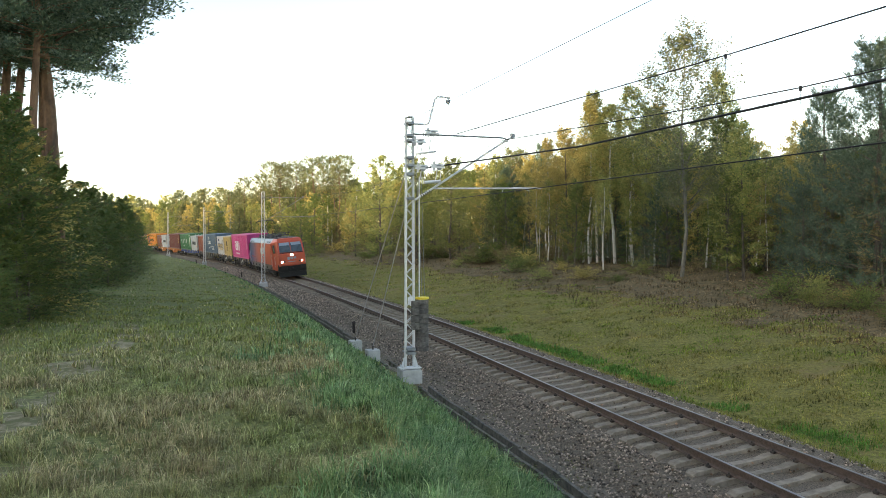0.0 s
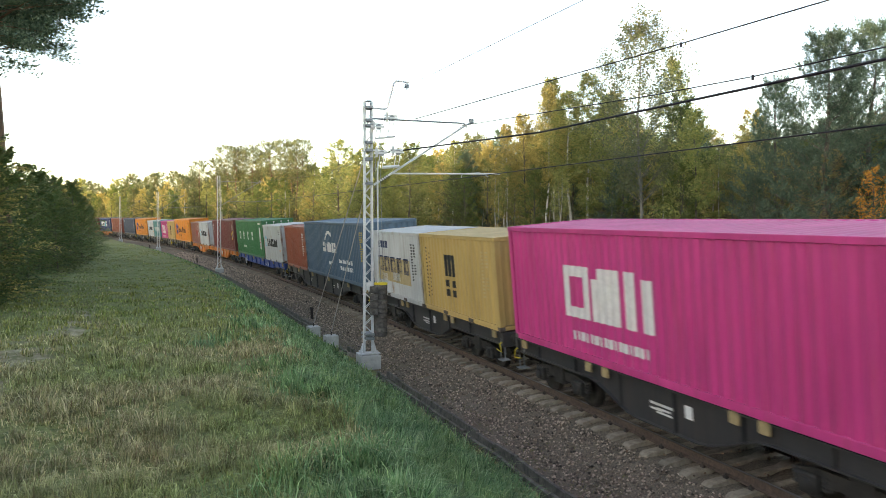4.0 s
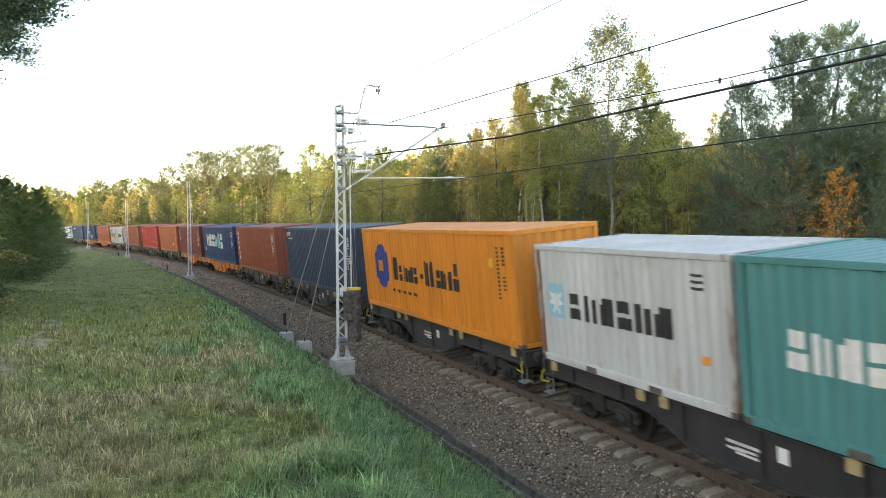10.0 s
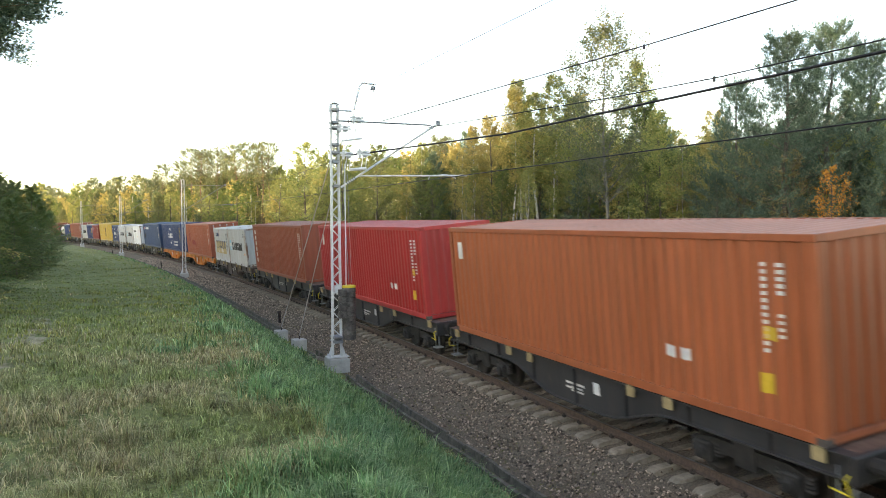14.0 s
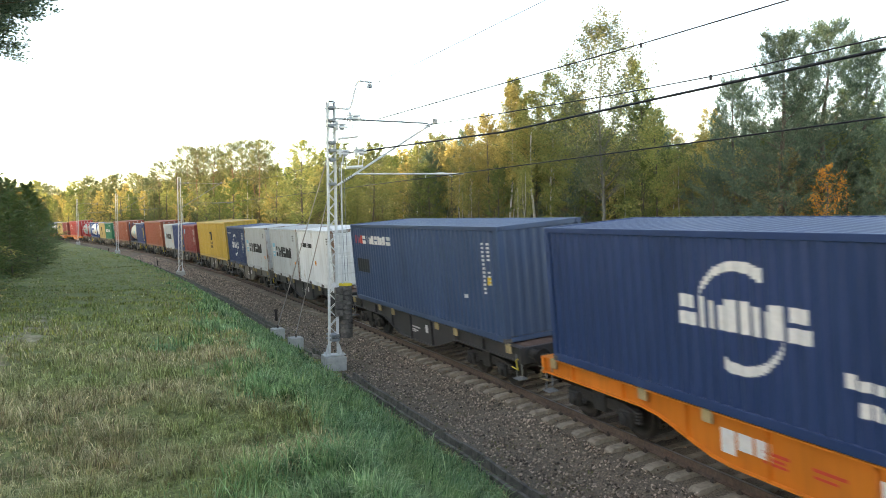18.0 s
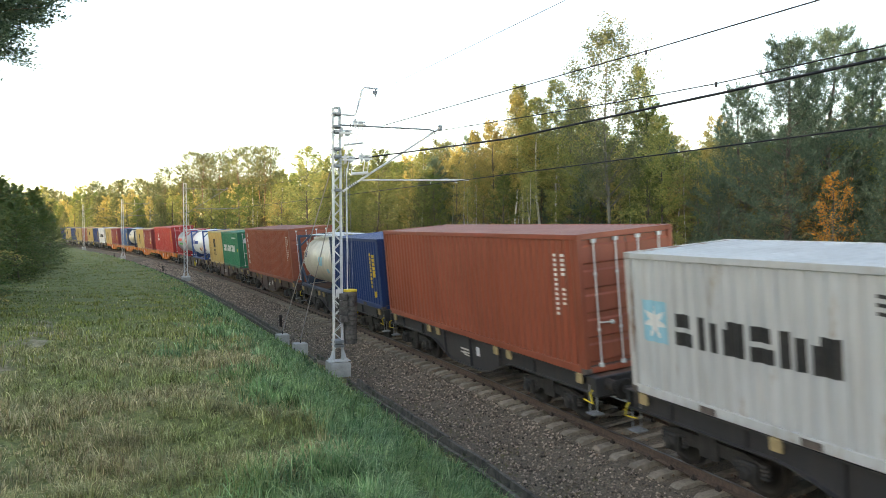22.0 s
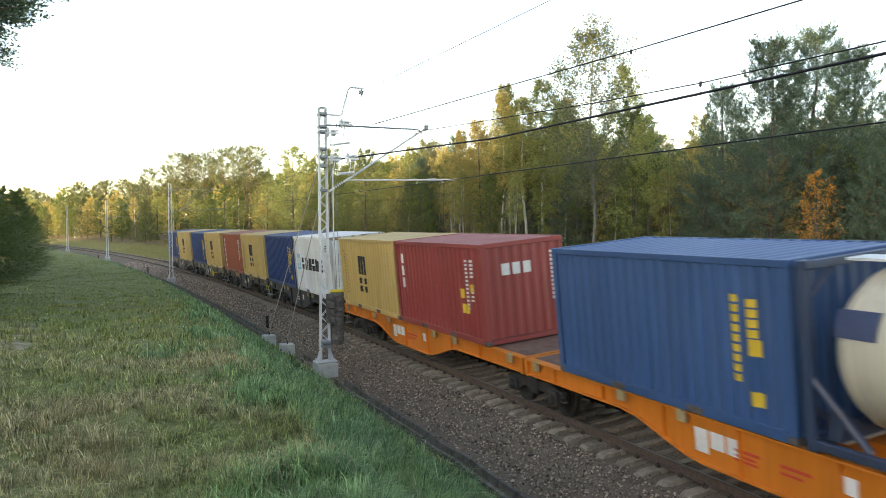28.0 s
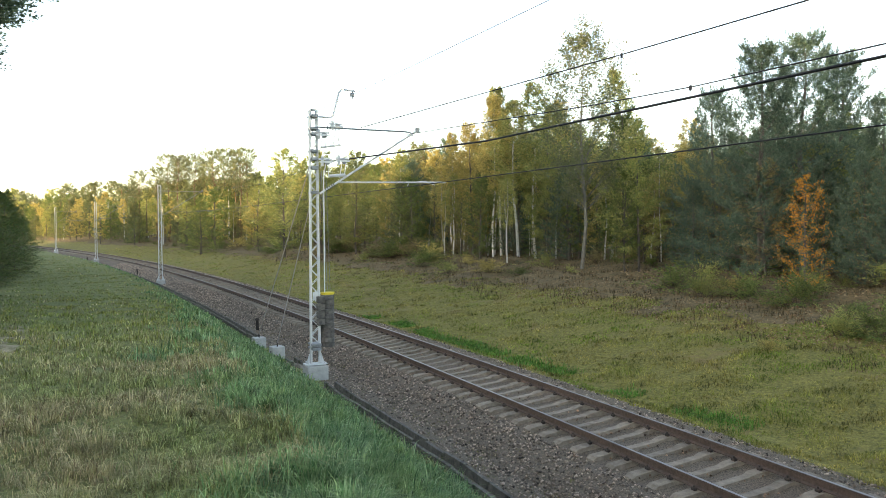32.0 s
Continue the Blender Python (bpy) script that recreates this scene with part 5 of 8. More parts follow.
lush = (n > crest - 0.1 + 0.8 * hum(x, y, 3.4, 54) + rng.normal(0, 0.4, len(x))) & (n < -4.2 + 0.3 * hum(x, y, 2.0, 57) + rng.normal(0, 0.12, len(x)))
ok = (n < -3.72) & (n > -34) & (tuft > -1.6 + 1.75 * lane)
hgt = (0.105 + 0.06 * np.clip(tuft, -0.7, 1.4)) * tall * rng.uniform(0.6, 1.3, len(x)) * np.clip(1.25 - d / 70, 0.6, 1.1)
wid = 0.0075 * np.maximum(1, d / 7) ** 0.92 * rng.uniform(0.6, 1.4, len(x))
mid = ok & ~lush & (rng.uniform(0, 1, len(x)) < 0.75 * np.clip((d - 13) / 16, 0, 1))
blades("green_grass", "yellow-green grass further along the bank", G_BANK, x[mid], y[mid], hgt[mid], wid[mid], rng, 1.2, way[mid])
q = ok & ~lush & ~mid
blades("dry_grass", "pale straw and green tufted autumn grass on the bank", G_DRY, x[q], y[q], hgt[q], wid[q], rng, 1.35, way[q])
# coarser grass on the rest of the bank, behind and beside the camera's stand
bx, by, bd = scatter(52000, 108, 405, 1.2, 45, np.random.RandomState(66))
bn = near_s(bx, by)[1]
k = (bn < -3.75) & (bn > -45)
blades("bank_grass", "tufted autumn grass on the rest of the bank", G_DRY, bx[k], by[k], 0.12 + 0.05 * hum(bx[k], by[k], 1.6, 52), 0.02 * np.maximum(1, bd[k] / 8), np.random.RandomState(67), 0.9)
q = ok & lush
blades("lush_grass", "long bluish-green grass on the cutting slope", G_LUSH, x[q], y[q], hgt[q] * 1.5 + 0.05, wid[q] * 1.2, rng, 1.25, way[q])
x, y, d = scatter(420000, 30, 93, 12, 170, rng)
s, n = near_s(x, y)
ok = (n > 3.0) & (n < 14.5 + 2 * hum(x, y, 5, 55))
hgt = (0.075 + 0.045 * hum(x, y, 3, 56) + 0.035 * hum(x, y, 0.8, 61)) * rng.uniform(0.6, 1.5, len(x)) + 0.01
wid = 0.010 * np.maximum(1, d / 13) ** 0.92
q = ok
blades("verge_grass", "short yellow-green grass on the far slope", G_SHORT, x[q], y[q], hgt[q], wid[q], rng, 1.4)
# lush strip along the ditch, broken towards the camera
ds = rng.uniform(-40, 2, 16000)
dn = 4.3 + 0.2 * hum(ds, ds * 0, 6, 62) + rng.normal(0, 0.26, len(ds))
dense = np.where(ds < -14, 0.15, 0.75) < 0.5 + 0.6 * hum(ds, ds * 0, 5, 63)
x, y, _ = at(ds[dense], dn[dense], 0)
blades("ditch_grass", "bright green grass tufts in the ditch", G_DITCH, x, y, rng.uniform(0.08, 0.24, len(x)), 0.016 * np.ones(len(x)) * np.maximum(1, np.hypot(x, y) / 20), rng, 1.0)
# weeds and moss at the ballast's foot
x, y, d = scatter(150000, 40, 96, 10, 80, rng)
s, n = near_s(x, y)
q = (n > -3.75) & (n < -1.95) & (hum(x, y, 2.0, 58) + 0.5 * hum(x, y, 0.5, 60) > 0.45 - 1.0 * np.clip((-2.2 - n) / 0.9, 0, 1))
blades("ballast_weeds", "low moss and weeds in the ballast's foot", G_MOSS, x[q], y[q], rng.uniform(0.02, 0.075, q.sum()), 0.010 * np.ones(q.sum()) * np.maximum(1, d[q] / 14), rng, 1.5)
# dead grass and stalks under the trees
x, y, d = scatter(70000, 30, 80, 22, 100, rng)
s, n = near_s(x, y)
q = (n > 11.5 + 2 * hum(x, y, 4, 65)) & (n < 26) & (hum(x, y, 2.2, 64) > -0.1)
blades("dry_undergrowth", "withered brown stalks and dry grass at the forest edge", G_DEAD, x[q], y[q], rng.uniform(0.08, 0.34, q.sum()), 0.012 * np.maximum(1, d[q] / 20), rng, 0.9)
# fallen leaves on the forest edge
L_LITTER = leafy("fallen_leaf", [(0.12, 0.07, 0.035), (0.30, 0.19, 0.10), (0.46, 0.36, 0.22), (0.18, 0.10, 0.05)], through=0.1, gain=1.0)
x, y, d = scatter(70000, 30, 92, 18, 120, rng)
s, n = near_s(x, y)
q = (n > 11.5) & (n < 32) & (hum(x, y, 4, 59) > -0.5)
c = np.stack([x[q], y[q], ground_z(s[q], n[q]) + 0.03], 1)
v, f = leaves(c, 0.06, 1, 0.06, rng)
tagged(new("fallen_leaves", soup("fallen_leaves", v, f, L_LITTER, 4)), "fallen brown and rust leaves at the forest edge", "leaves", kind="stuff")

# ---- the train ----
def paint(name, c, wear=(0.16, 0.08, 0.045), at_=0.66, rough=0.45, fade=0.82, streaks=0.5):
    d = tuple(v * fade for v in c)
    l = tuple(min(0.9, v * 1.06 + 0.008) for v in c)
    return material(name, d, l, 0.9, rough, 0.12, 14, spots=wear, spot_at=at_, spot_scale=1.7, stretch=(1.0, 1.0, 0.3), own=0.07, streaks=streaks)


P = {
    "pink": paint("pink_paint", (0.62, 0.055, 0.25), at_=0.74), "ochre": paint("ochre_paint", (0.55, 0.39, 0.14), at_=0.68, wear=(0.34, 0.20, 0.09)), "yellow": paint("yellow_paint", (0.57, 0.38, 0.07), at_=0.74),
    "grey": paint("pale_grey_paint", (0.53, 0.56, 0.565), at_=0.59, wear=(0.34, 0.25, 0.17)), "worn": paint("rust_stained_grey_paint", (0.50, 0.50, 0.48), at_=0.50, wear=(0.20, 0.095, 0.05)), "steel": paint("steel_blue_paint", (0.075, 0.135, 0.20), at_=0.68, wear=(0.12, 0.11, 0.10)), "rust": paint("rust_red_paint", (0.30, 0.075, 0.04), at_=0.72),
    "green": paint("green_paint", (0.025, 0.17, 0.06), at_=0.73, wear=(0.10, 0.12, 0.06)), "wine": paint("wine_red_paint", (0.17, 0.035, 0.035), at_=0.72), "brown": paint("faded_brown_paint", (0.28, 0.105, 0.075), at_=0.70),
    "orange": paint("orange_paint", (0.72, 0.25, 0.025), at_=0.74), "teal": paint("teal_paint", (0.065, 0.25, 0.25), at_=0.72), "navy": paint("navy_paint", (0.035, 0.055, 0.10), at_=0.74, wear=(0.08, 0.08, 0.09)),
    "indigo": paint("indigo_paint", (0.018, 0.045, 0.135), at_=0.76, wear=(0.05, 0.07, 0.14)), "blue": paint("blue_paint", (0.011, 0.038, 0.15), at_=0.76, wear=(0.03, 0.05, 0.12)), "mid_blue": paint("mid_blue_paint", (0.035, 0.095, 0.24), at_=0.74, wear=(0.08, 0.11, 0.18)), "amber": paint("amber_brown_paint", (0.40, 0.115, 0.045), at_=0.74),
    "faded": paint("faded_red_brown_paint", (0.41, 0.115, 0.06), at_=0.72, wear=(0.34, 0.06, 0.05)), "red": paint("red_paint", (0.46, 0.035, 0.035), at_=0.75), "dusty": paint("dusty_blue_paint", (0.036, 0.072, 0.155), at_=0.64, wear=(0.09, 0.10, 0.12)), "emerald": paint("emerald_paint", (0.012, 0.19, 0.10), at_=0.75, wear=(0.06, 0.10, 0.06)),
    "maroon": paint("maroon_paint", (0.29, 0.045, 0.043), at_=0.73), "white": paint("white_paint", (0.80, 0.82, 0.82), at_=0.60, wear=(0.42, 0.34, 0.25)), "cream": paint("cream_tank_paint", (0.62, 0.58, 0.47), at_=0.72, wear=(0.40, 0.34, 0.25), rough=0.35),
    "tank_white": paint("clean_white_tank_paint", (0.84, 0.85, 0.85), at_=0.80, wear=(0.6, 0.58, 0.54), rough=0.3, fade=0.95, streaks=0.12), "silver": paint("silver_tank_paint", (0.36, 0.375, 0.39), at_=0.74, wear=(0.22, 0.22, 0.22), rough=0.35),
}
TONE = {"pink": (0.62, 0.055, 0.25), "ochre": (0.55, 0.39, 0.14), "yellow": (0.57, 0.38, 0.07), "grey": (0.53, 0.56, 0.565), "white": (0.8, 0.82, 0.82), "rust": (0.30, 0.075, 0.04), "faded": (0.40, 0.125, 0.072), "brown": (0.28, 0.105, 0.075),
        "amber": (0.40, 0.115, 0.045), "wine": (0.17, 0.035, 0.035), "maroon": (0.29, 0.045, 0.043), "red": (0.46, 0.035, 0.035), "orange": (0.72, 0.25, 0.025)}
# roofs mixed paler: dust, and the sky's sheen put into the colour
ROOF = {k: paint("dust_and_sky_sheen_" + k + "_roof", tuple(0.8 * q + 0.2 * w for q, w in zip(c, (0.52, 0.47, 0.43))), rough=0.6, streaks=0.25) for k, c in TONE.items()}
INK = {"white": material("white_lettering", (0.60, 0.60, 0.58), (0.74, 0.74, 0.72), 9.0, 0.6), "black": material("black_lettering", (0.012, 0.012, 0.013), (0.03, 0.03, 0.03), 9.0, 0.6),
       "sky": material("light_blue_square", (0.20, 0.47, 0.58), (0.28, 0.55, 0.65), 5.0, 0.6), "blue": material("blue_lettering", (0.02, 0.04, 0.22), (0.03, 0.06, 0.30), 6.0, 0.6), "yellow": material("yellow_marking", (0.60, 0.40, 0.03), (0.72, 0.50, 0.06), 6.0, 0.6),
       "teal": material("teal_lettering", (0.05, 0.42, 0.42), (0.08, 0.50, 0.50), 6.0, 0.6), "dark_blue": material("dark_blue_lettering", (0.02, 0.035, 0.09), (0.04, 0.06, 0.13), 6.0, 0.6), "sand": material("sand_patch", (0.42, 0.33, 0.16), (0.52, 0.42, 0.24), 3.0, 0.7),
       "dull_red": material("dull_red_patch", (0.25, 0.05, 0.045), (0.34, 0.07, 0.06), 3.0, 0.6, spots=(0.38, 0.11, 0.06), spot_at=0.55, spot_scale=2.0), "red": material("red_lettering", (0.50, 0.05, 0.04), (0.60, 0.07, 0.05), 6.0, 0.6), "green": material("green_lettering", (0.04, 0.30, 0.05), (0.06, 0.38, 0.07), 6.0, 0.6), "orange": material("orange_placard", (0.70, 0.25, 0.03), (0.80, 0.32, 0.05), 6.0, 0.6)}
M_CORNER = material("corner_casting", (0.05, 0.045, 0.045), (0.16, 0.13, 0.11), 9.0, 0.7)
M_GEAR = material("running_gear", (0.010, 0.0095, 0.009), (0.036, 0.033, 0.030), 5.0, 0.75, 0.3, 30, spots=(0.06, 0.045, 0.032), spot_at=0.66, spot_scale=5.0)
M_WHEEL = material("wheel_steel", (0.018, 0.016, 0.015), (0.05, 0.042, 0.036), 6.0, 0.6, metal=0.3)
M_LOCKER = material("beige_bracket", (0.30, 0.23, 0.12), (0.45, 0.35, 0.18), 8.0, 0.7)
FRAME = {"orange": paint("orange_wagon_paint", (0.66, 0.20, 0.02), at_=0.70, wear=(0.30, 0.11, 0.03)), "dark": paint("dark_grey_wagon_paint", (0.038, 0.038, 0.041), at_=0.66, wear=(0.13, 0.10, 0.08)), "blue": paint("blue_wagon_paint", (0.02, 0.06, 0.27), at_=0.70, wear=(0.04, 0.05, 0.16)),
         "brown": paint("brown_wagon_paint", (0.075, 0.05, 0.045), at_=0.64, wear=(0.14, 0.09, 0.06)), "pale": paint("pale_grey_wagon_paint", (0.13, 0.12, 0.105), at_=0.52, wear=(0.085, 0.06, 0.045))}
M_DECKING = material("wagon_deck", (0.09, 0.05, 0.04), (0.19, 0.12, 0.09), 5.0, 0.85, 0.3, 30)
BRACE = {"navy": paint("navy_tank_frame", (0.03, 0.055, 0.11)), "blue": paint("blue_tank_frame", (0.02, 0.075, 0.27)), "red": paint("red_tank_frame", (0.52, 0.035, 0.045))}

PITCH, DEPTH = 0.278, 0.036


def ridge(u):
    """Depth of the corrugation at the place u along a wall."""
    p = (u % PITCH) / PITCH
    return 0.0 if p < 0.26 else (p - 0.26) / 0.24 * DEPTH if p < 0.5 else DEPTH if p < 0.76 else (1 - p) / 0.24 * DEPTH


def breaks(a, b):
    """The places between a and b at which the corrugation bends, ends included."""
    out = [a]
    k = math.floor(a / PITCH)
    while k * PITCH < b:
        out += [k * PITCH + q * PITCH for q in (0, 0.26, 0.5, 0.76) if a + 1e-4 < k * PITCH + q * PITCH < b - 1e-4]
        k += 1
    return out + [b]


def sheet(u0, u1, z0, z1, place):
    """A corrugated sheet; place(u, depth, z) gives the point."""
    fm = Form()
    us = breaks(u0, u1)
    v = [place(u, ridge(u), z) for u in us for z in (z0, z1)]
    return fm.add(v, [(2 * i, 2 * i + 2, 2 * i + 3, 2 * i + 1) for i in range(len(us) - 1)])


def decal(rects, place):
    """Painted areas that follow the corrugation, 4 mm proud of it."""
    fm = Form()
    for u0, u1, z0, z1 in rects:
        us = breaks(u0, u1)
        v = [place(u, ridge(u) - 0.004, z) for u in us for z in (z0, z1)]
        fm.add(v, [(2 * i, 2 * i + 2, 2 * i + 3, 2 * i + 1) for i in range(len(us) - 1)])
    return fm


BOXES = {}


def box_meshes(L, H, doors):
    """Shared meshes of a container of that size."""
    key = (L, H, doors)
    if key in BOXES:
        return BOXES[key]
    a, w = L / 2, 1.219
    ms = {}
    near = lambda u, d, z: (u, -w + 0.014 + d, z)
    far = lambda u, d, z: (u, w - 0.014 - d, z)
    ms["near"] = sheet(-a + 0.14, a - 0.14, 0.15, H - 0.10, near).mesh("side_wall")
    ms["far"] = sheet(-a + 0.14, a - 0.14, 0.15, H - 0.10, far).mesh("side_wall")
    top = lambda u, d, z: (u, z, H - 0.012 - d * 0.6)
    ms["roof"] = sheet(-a + 0.1, a - 0.1, -w + 0.05, w - 0.05, top).mesh("roof")
    back = lambda u, d, z: (-a + 0.03 + d, u, z)
    front = lambda u, d, z: (a - 0.03 - d, u, z)
    ms["back"] = sheet(-w + 0.12, w - 0.12, 0.15, H - 0.11, back).mesh("end_wall")
    ms["front"] = sheet(-w + 0.12, w - 0.12, 0.15, H - 0.11, front).mesh("end_wall")
    ms["post"] = Form().prism([(-0.075, -0.06), (0.075, -0.06), (0.075, 0.06), (0.0, 0.07), (-0.075, 0.05)], "z", 0.11, H - 0.11).mesh("corner_post")
    ms["side_rail"] = Form().box(-a + 0.16, a - 0.16, -0.03, 0.03, -0.055, 0.055, 0.008).mesh("top_rail")
    lower = Form().box(-a + 0.16, a - 0.16, -0.03, 0.03, -0.08, 0.08, 0.008)
    for x in (-1.02, 1.02):
        lower.box(x - 0.18, x + 0.18, -0.034, -0.029, -0.06, 0.06)
    ms["bottom_rail"] = lower.mesh("bottom_rail")
    ms["pocket"] = Form().box(-0.18, 0.18, -0.006, 0.0, -0.055, 0.055).mesh("fork_pocket")
    ms["end_rail"] = Form().box(-0.05, 0.05, -w + 0.16, w - 0.16, -0.06, 0.06, 0.01).mesh("header_beam")
    ms["casting"] = Form().box(-0.089, 0.089, -0.081, 0.081, -0.059, 0.059, 0.012).mesh("corner_casting")
    ms["floor"] = Form().box(-a + 0.1, a - 0.1, -w + 0.06, w - 0.06, 0.09, 0.15).mesh("floor_frame")
    if doors:
        leaf = Form()
        hw, z0, z1 = (w - 0.13) / 2, 0.17, H - 0.13
        fold = [(0.0, z0)]
        for k in range(5):
            za, zb = z0 + 0.06 + k * (z1 - z0 - 0.06) / 5, (z1 - z0) / 5
            fold += [(0.0, za), (0.03, za + 0.04), (0.03, za + zb - 0.16), (0.0, za + zb - 0.12)]
        leaf.prism([(-0.02, z0)] + fold + [(0.0, z1), (-0.02, z1)], "y", -hw, hw)
        ms["door"] = leaf.mesh("door")
        ms["lock_rod"] = Form().rod((0.05, 0, 0.13), (0.05, 0, H - 0.12), 0.017, 6).box(0.02, 0.08, -0.045, 0.045, 0.12, 0.2).box(0.02, 0.08, -0.045, 0.045, H - 0.2, H - 0.12).box(0.03, 0.065, -0.03, 0.03, H * 0.3, H * 0.3 + 0.05).box(0.03, 0.065, -0.03, 0.03, H * 0.7, H * 0.7 + 0.05).mesh("lock_rod")
        ms["handle"] = Form().rod((0.085, 0.0, 1.05), (0.085, 0.36, 1.02), 0.014, 6).box(0.0, 0.09, 0.3, 0.36, 0.98, 1.06).mesh("handle")
    BOXES[key] = ms
    return ms


def marks(box, L, H, spec):
    """Painted marks: rows of (ink, where, rects) on the near side ('side') or the leading end ('end')."""
    a, w = L / 2, 1.219
    near = lambda u, d, z: (u, -w + 0.014 + d, z)
    front = lambda u, d, z: (a - 0.03 - d, u, z)
    for ink, where, rects in spec:
        place, words = near if where == "side" else front, ink.replace("_", " ") + " painted mark"
        for q in (g for g in rects if isinstance(g, list)):
            part("painted_mark", decal(q, place), INK[ink], box, words)
        rects = [q for q in rects if not isinstance(q, list)]
        large = [q for q in rects if (q[1] - q[0]) * (q[3] - q[2]) > 0.09 and q[1] - q[0] > 0.1]
        small = [q for q in rects if q not in large]
        for q in large:
            part("painted_mark", decal([q], place), INK[ink], box, words)
        if small:
            tagged(part("small_print", decal(small, place), INK[ink], box), ink.replace("_", " ") + " rows of small print", kind="stuff")


def word(u, z, h, n, wd, gap, low=()):
    """n letter-sized blocks from u; those in low are half as tall."""
    return [(u + k * (wd + gap), u + k * (wd + gap) + wd, z, z + (h * 0.7 if k in low else h)) for k in range(n)]


def figure(k, u0, u1, z0, z1, t):
    """A plain figure in the place of a large letter: two slabs, two posts, or a notched block by turns."""
    if k % 3 == 0:
        m = (z0 + z1) / 2
        return [(u0, u1, z0, m - t * 0.32), (u0 + t * 0.3, u1 - t * 0.3, m + t * 0.32, z1)]
    if k % 3 == 1:
        return [(u0, u0 + t * 1.4, z0, z1), (u1 - t * 1.4, u1, z0, z1 - t * 0.5)]
    return [(u0, u1, z0, z1 - t), (u0 + t, u1, z1 - t, z1)]


def figures(u, z, h, n, wd, gap, t, turn=0):
    return [figure(k + turn, u + k * (wd + gap), u + k * (wd + gap) + wd, z, z + h, t) for k in range(n)]


def column(u, z, n, hgt, wd, gap):
    return [(u, u + wd, z - k * (hgt + gap) - hgt, z - k * (hgt + gap)) for k in range(n)]


def ringed(u0, u1, z0, z1, t):
    return [(u0, u0 + t, z0, z1), (u1 - t, u1, z0, z1), (u0 + t, u1 - t, z0, z0 + t), (u0 + t, u1 - t, z1 - t, z1)]


def star(u, z, r):
    """A seven-pointed star in thin columns."""
    pts = [(r * (1 if k % 2 == 0 else 0.42) * math.sin(math.pi * k / 7), r * (1 if k % 2 == 0 else 0.42) * math.cos(math.pi * k / 7)) for k in range(14)]
    out, step = [], r / 12
    for c in range(-12, 12):
        x = (c + 0.5) * step
        ys = sorted(p[1] + (q[1] - p[1]) * (x - p[0]) / (q[0] - p[0]) for p, q in zip(pts, pts[1:] + pts[:1]) if (p[0] - x) * (q[0] - x) < 0)
        for lo, hi in zip(ys[::2], ys[1::2]):
            out.append((u + c * step, u + (c + 1) * step, z + lo, z + hi))
    return out


def sweep_arc(u, z, rx, rz, a0, a1, t):
    """A curved band in thin columns, from angle a0 to a1 degrees, tapering."""
    out, n = [], 16
    for k in range(n):
        f0, f1 = k / n, (k + 1) / n
        b0, b1 = radians(a0 + (a1 - a0) * f0), radians(a0 + (a1 - a0) * f1)
        u0, u1 = sorted((u + rx * math.cos(b0), u + rx * math.cos(b1)))
        zc = z + rz * (math.sin(b0) + math.sin(b1)) / 2
        hh = t * (0.35 + 0.65 * f0) + abs(rz * (math.sin(b1) - math.sin(b0))) * 0.5
        out.append((u0, u1 + 0.004, zc - hh / 2, zc + hh / 2))
    return out


def codes(L, H, ink="white", end=True):
    """The small code columns near the leading top corner."""
    a = L / 2
    return [(ink, "side", column(a - 1.0, H - 0.42, 13, 0.06, 0.085, 0.045) + column(a - 0.72, H - 0.42, 5, 0.06, 0.13, 0.04) + column(a - 0.72, H - 1.15, 4, 0.05, 0.1, 0.05)), (ink, "end", [])]


